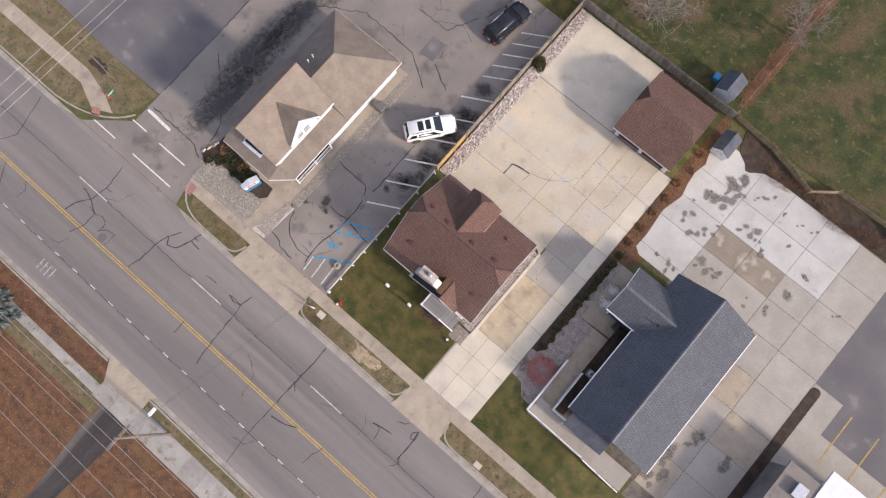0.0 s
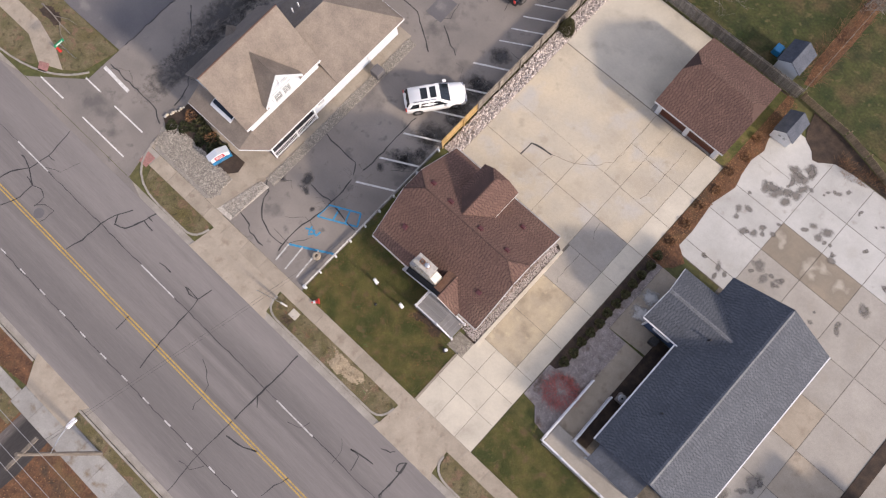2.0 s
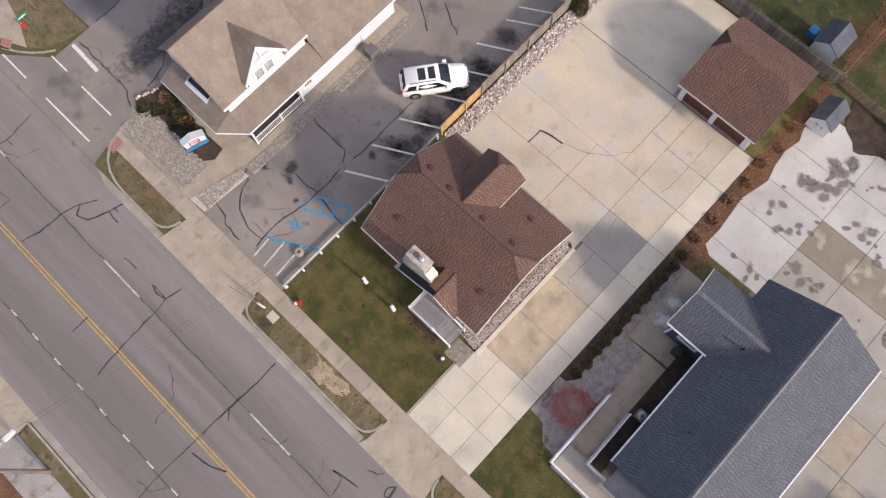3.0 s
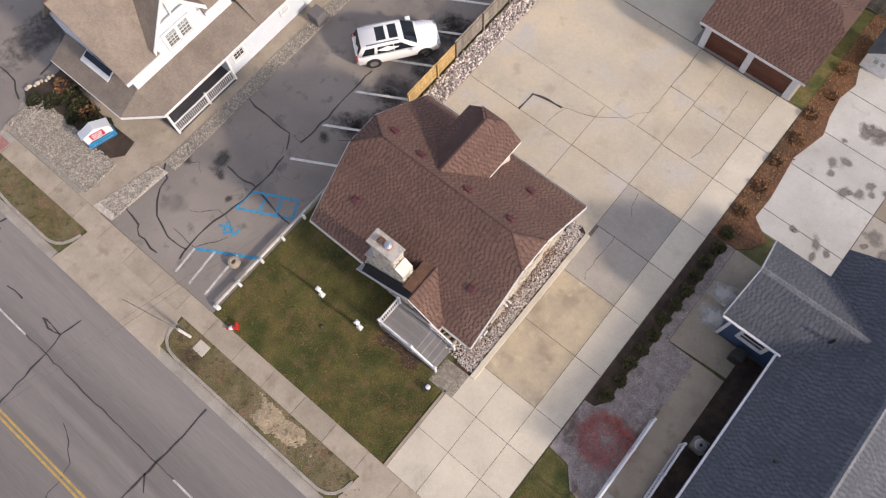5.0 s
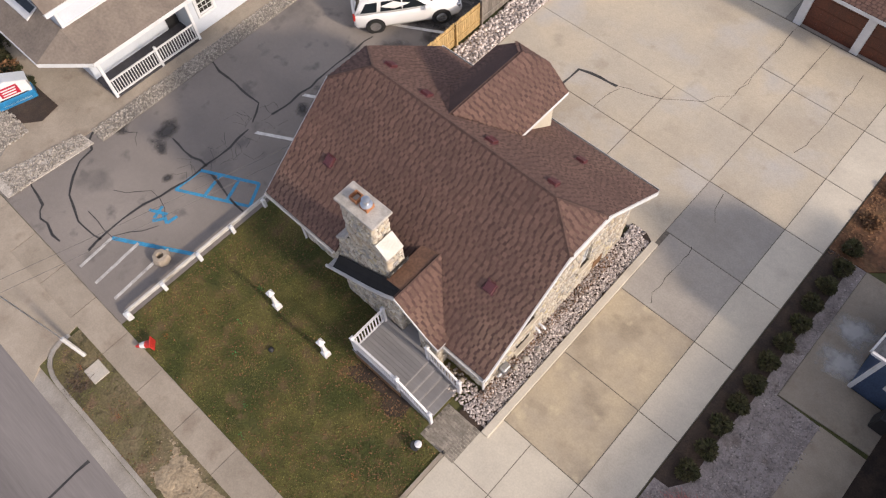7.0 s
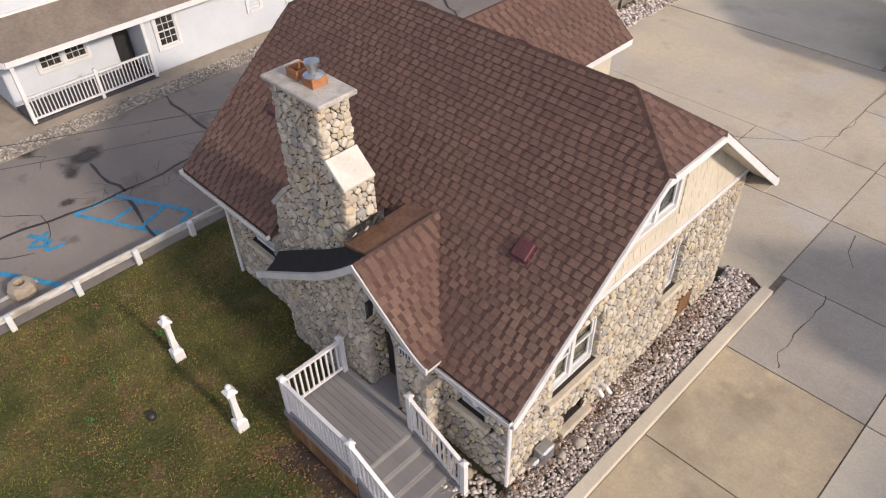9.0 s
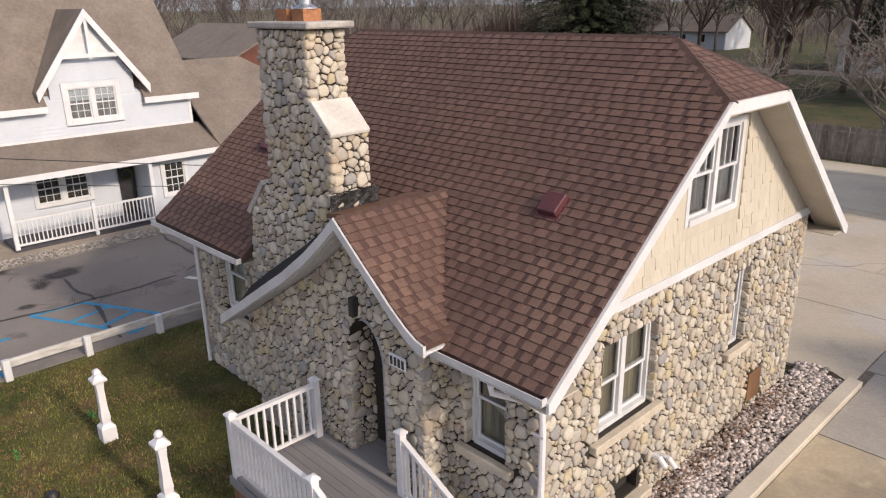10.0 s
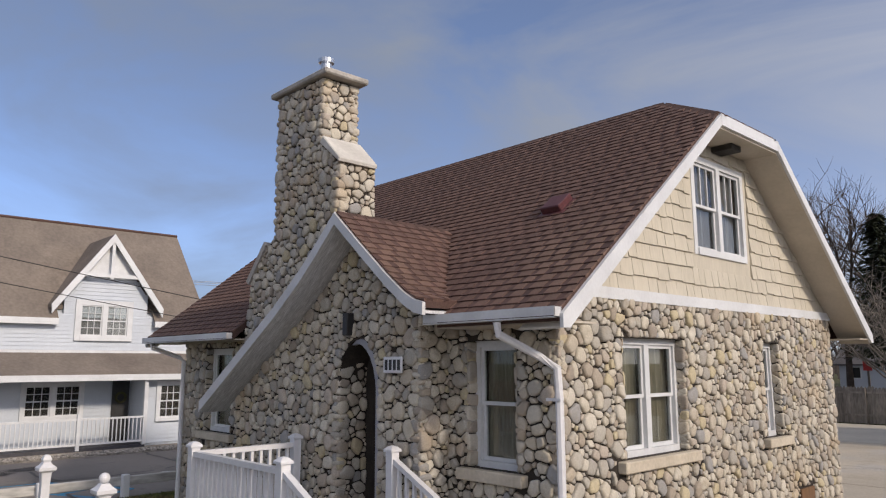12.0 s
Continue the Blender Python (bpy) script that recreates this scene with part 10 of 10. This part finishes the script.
def pebbles(name, x0, x1, y0, y1, count, size, z, mat, label, seed, keep=None):
    g = np.random.default_rng(seed)
    vs, fs = [], []
    for i in range(count):
        x, y = g.uniform(x0, x1), g.uniform(y0, y1)
        if keep and not keep(x, y):
            continue
        s = size * g.uniform(0.55, 1.4)
        v = ICO_V * (s * np.array((1.0, g.uniform(0.6, 0.95), g.uniform(0.45, 0.7)))) * g.uniform(0.85, 1.15, (len(ICO_V), 1))
        a = g.uniform(0, 6.28)
        c, sn = math.cos(a), math.sin(a)
        v = np.stack((v[:, 0] * c - v[:, 1] * sn + x, v[:, 0] * sn + v[:, 1] * c + y, v[:, 2] + z + s * g.uniform(0.15, 0.75)), 1)
        fs.append(ICO_F + len(vs) * len(ICO_V))
        vs.append(v)
    ob = new(name, quads(name, np.vstack(vs).tolist(), np.vstack(fs).tolist(), mat))
    return tagged(smooth(ob), label, "gravel", kind="stuff")


pebbles("river_pebbles", -1.88, -1.0, 4.5, 13.6, 5600, 0.038, 0.03, "gravel", "river pebbles between cottage and kerb", 1)
pebbles("river_pebbles", -1.9, -1.35, 13.3, 13.85, 120, 0.055, 0.03, "gravel", "river pebbles at the cottage corner", 2)
pebbles("river_pebbles", -3.3, -1.9, 4.6, 5.4, 260, 0.05, 0.012, "gravel", "river pebbles under the front window", 3)
pebbles("river_pebbles", -12.65, -11.5, 13.8, 34.4, 3600, 0.075, 0.03, "gravel", "river pebbles along the board fence", 4)
pebbles("pale_gravel", -29.6, -22.8, -1.0, 1.4, 6500, 0.042, 0.03, "gravel_pale", "pale gravel beside the office walk", 5, lambda x, y: y < 1.3 - 0.25 * (x + 29) * 0.1 and y > -1.0)
pebbles("pale_gravel", -20.9, -20.1, 2.9, 18.6, 4200, 0.042, 0.03, "gravel_pale", "pale gravel strip beside the office", 6)
pebbles("pale_gravel", -21.9, -20.5, -0.9, 2.5, 1300, 0.042, 0.03, "gravel_pale", "pale gravel wedge beside the walk", 7, lambda x, y: x > -21.9 + 0.22 * (y + 1) and x < -20.5 + 0.08 * (y + 1))
pebbles("mauve_gravel", 3.95, 6.95, 3.3, 17.6, 5200, 0.03, 0.028, "gravel_mauve", "mauve gravel beside the ramp", 8, lambda x, y: (y < 11.6 or x < 5.28) and (x > 5.08 or y < 6.85) and y > 4.2 - 0.9 * (x - 4.9))
pebbles("sand_clods", -8.6, -3.9, -3.9, -2.5, 240, 0.022, 0.015, "sand", "small clods of pale sand by the kerb", 9)


def blades(name, count, area, size, mat, label, seed, keep=None, z=0.01, category="grass"):
    g = random.Random(seed)
    verts, faces = [], []
    x0, x1, y0, y1 = area
    while count > 0:
        count -= 1
        x, y = g.uniform(x0, x1), g.uniform(y0, y1)
        if keep and not keep(x, y):
            continue
        h, a = size * g.uniform(0.5, 1.5), g.uniform(0, 6.28)
        w = size * 0.22
        lx, ly = g.uniform(-0.6, 0.6) * h, g.uniform(-0.6, 0.6) * h
        i0 = len(verts)
        verts += [(x - w * math.cos(a), y - w * math.sin(a), z), (x + w * math.cos(a), y + w * math.sin(a), z), (x + lx, y + ly, z + h)]
        faces += [(i0, i0 + 1, i0 + 2)]
    return tagged(new(name, quads(name, verts, faces, mat)), label, category, kind="stuff")


random.seed(4)
on_lawn = lambda x, y: not (x > -2.5 and y > 2.9) and not (y > 5.4 and x > -10.7) and not (-5.9 < x < -2.3 and y > 3.3 + 0.5 * noise.noise(Vector((x * 1.5, y, 4)))) and noise.noise(Vector((x * 0.9, y * 0.9, 0))) > -0.3 - 0.3 * random.random()
blades("lawn_grass", 85000, (-12.7, -1.55, -1.29, 9.0), 0.045, "blade", "short grass blades on the front lawn", 1, on_lawn)
blades("side_grass", 14000, (3.95, 12.0, -1.29, 2.3), 0.05, "blade", "short grass blades beside the driveway", 2, lambda x, y: y < 2.3)
blades("verge_grass", 7000, (-13.6, -2.3, -4.0, -2.4), 0.045, "blade", "thin grass on the verge", 3, lambda x, y: not -8.3 < x < -4.1 and noise.noise(Vector((x, y, 7))) > -0.1)
blades("verge_grass", 3500, (-27.5, -21.6, -3.95, -2.4), 0.045, "blade", "thin grass on the verge", 4)


def leaf_scatter(name, count, area, size, seed, label, keep=None, z=0.02):
    g = random.Random(seed)
    verts, faces = [], []
    x0, x1, y0, y1 = area
    for _ in range(count):
        x, y = g.uniform(x0, x1), g.uniform(y0, y1)
        if keep and not keep(x, y):
            continue
        a, s = g.uniform(0, 6.28), size * g.uniform(0.6, 1.4)
        c, sn = math.cos(a) * s, math.sin(a) * s
        i0 = len(verts)
        t = g.uniform(0, 0.03)
        verts += [(x - c, y - sn, z), (x - sn * 0.5, y + c * 0.5, z + t), (x + c, y + sn, z + 0.01), (x + sn * 0.5, y - c * 0.5, z + t)]
        faces += [(i0, i0 + 1, i0 + 2, i0 + 3)]
    return tagged(new(name, quads(name, verts, faces, "leaf")), label, "leaves", kind="stuff")


leaf_scatter("fallen_leaves", 30000, (-50, 15, -45, -18.8), 0.07, 1, "fallen brown leaves across the street", lambda x, y: not (-21.4 < x < -18.3) and not (x > -23.6 and y > -21.1) and (not -22.3 < y < -20.0 or random.random() < 0.2))
leaf_scatter("fallen_leaves", 1700, (-12.6, 6.5, -4.0, 3.0), 0.035, 2, "few fallen leaves on lawn and verge", lambda x, y: (x < -1.6 or x > 4) and not -2.8 < y < -1.3)
leaf_scatter("fallen_leaves", 5200, (-12.6, -1.6, -1.25, 5.3), 0.03, 12, "small dead leaves strewn thinly over the front lawn", lambda x, y: on_lawn(x, y) and noise.noise(Vector((x * 0.7, y * 0.7, 9))) > -0.15, 0.03)
leaf_scatter("fallen_leaves", 900, (-6.2, -2.5, 2.5, 5.4), 0.035, 9, "dead leaves on the soil round the porch", lambda x, y: y < 3.4 or x > -3.4, 0.03)
leaf_scatter("fallen_leaves", 2600, (3.9, 5.0, 17.5, 34.3), 0.05, 3, "fallen leaves in the mulch bed", None, 0.045)
leaf_scatter("fallen_leaves", 1000, (-1.88, -1.5, 5.0, 12.5), 0.026, 4, "orange leaves among the pebbles", None, 0.1)

for nm, mt, spots_ in (("green_mark", "mark_green", ((-9.75, 1.55), (-9.0, 0.7), (-7.4, -0.2), (-6.6, -0.95), (-4.4, -3.4), (-10.2, 2.9))), ("orange_mark", "mark_orange", ((-11.0, 1.0), (-11.3, -0.5), (-2.5, -0.3), (-2.9, -0.8), (-12.6, -3.2), (-10.2, -3.3), (-3.0, 0.6)))):
    for k, (x, y) in enumerate(spots_):
        blades(nm, 26, (x - 0.14, x + 0.14, y - 0.07, y + 0.07), 0.05, mt, ("green" if nm[0] == "g" else "orange") + " utility marking paint on grass blades", 900 + k, z=0.02)
brush = thing("brush_pile", (-12.1, -3.6, 0.012), "small pile of dead brown twigs in the verge", "brush pile")
bm = bmesh.new()
for k in range(90):
    x, y, a = r.gauss(-12.1, 0.28), max(-3.95, r.gauss(-3.55, 0.2)), r.uniform(0, 6.28)
    tube(bm, [(x, y, 0.015), (x + 0.15 * math.cos(a), y + 0.15 * math.sin(a), r.uniform(0.03, 0.14)), (x + 0.3 * math.cos(a + 0.3), y + 0.3 * math.sin(a + 0.3), 0.03)], 0.008, 0.004, seg=3, caps=False)
part("twig_mass", bm, "bark", brush, fix=False)
fence_brush = thing("bare_hedge", (15, 33.6, 0), "tangle of bare reddish brush in front of the low fence", "hedge")
bm = bmesh.new()
for k in range(700):
    x = r.uniform(9.5, 21.5)
    y = 33.0 + 0.5 * math.sin(x) + r.uniform(-0.5, 0.6)
    a = r.uniform(0, 6.28)
    tube(bm, [(x, y, 0), (x + 0.2 * math.cos(a), y + 0.2 * math.sin(a), 0.3), (x + 0.5 * math.cos(a), y + 0.5 * math.sin(a), r.uniform(0.3, 0.8))], 0.01, 0.005, seg=3, caps=False)
part("twig_mass", bm, "leaf", fence_brush, fix=False)
solid("fence_bed", slab_xy([(6.6, 33.2), (6.99, 32.5), (7.86, 32.03), (8.3, 31.5), (8.74, 31.6), (9.1, 31.9), (9.78, 32.36), (12.13, 32.7), (15.77, 32.7), (24, 32.75), (24, 34.9), (15.6, 34.85), (13.7, 33.3), (11.1, 34.0), (9.0, 34.5), (6.2, 34.7)], -0.05, 0.026), "soil", "dark mulch and leaves before the low fence", "planting bed", kind="structure")
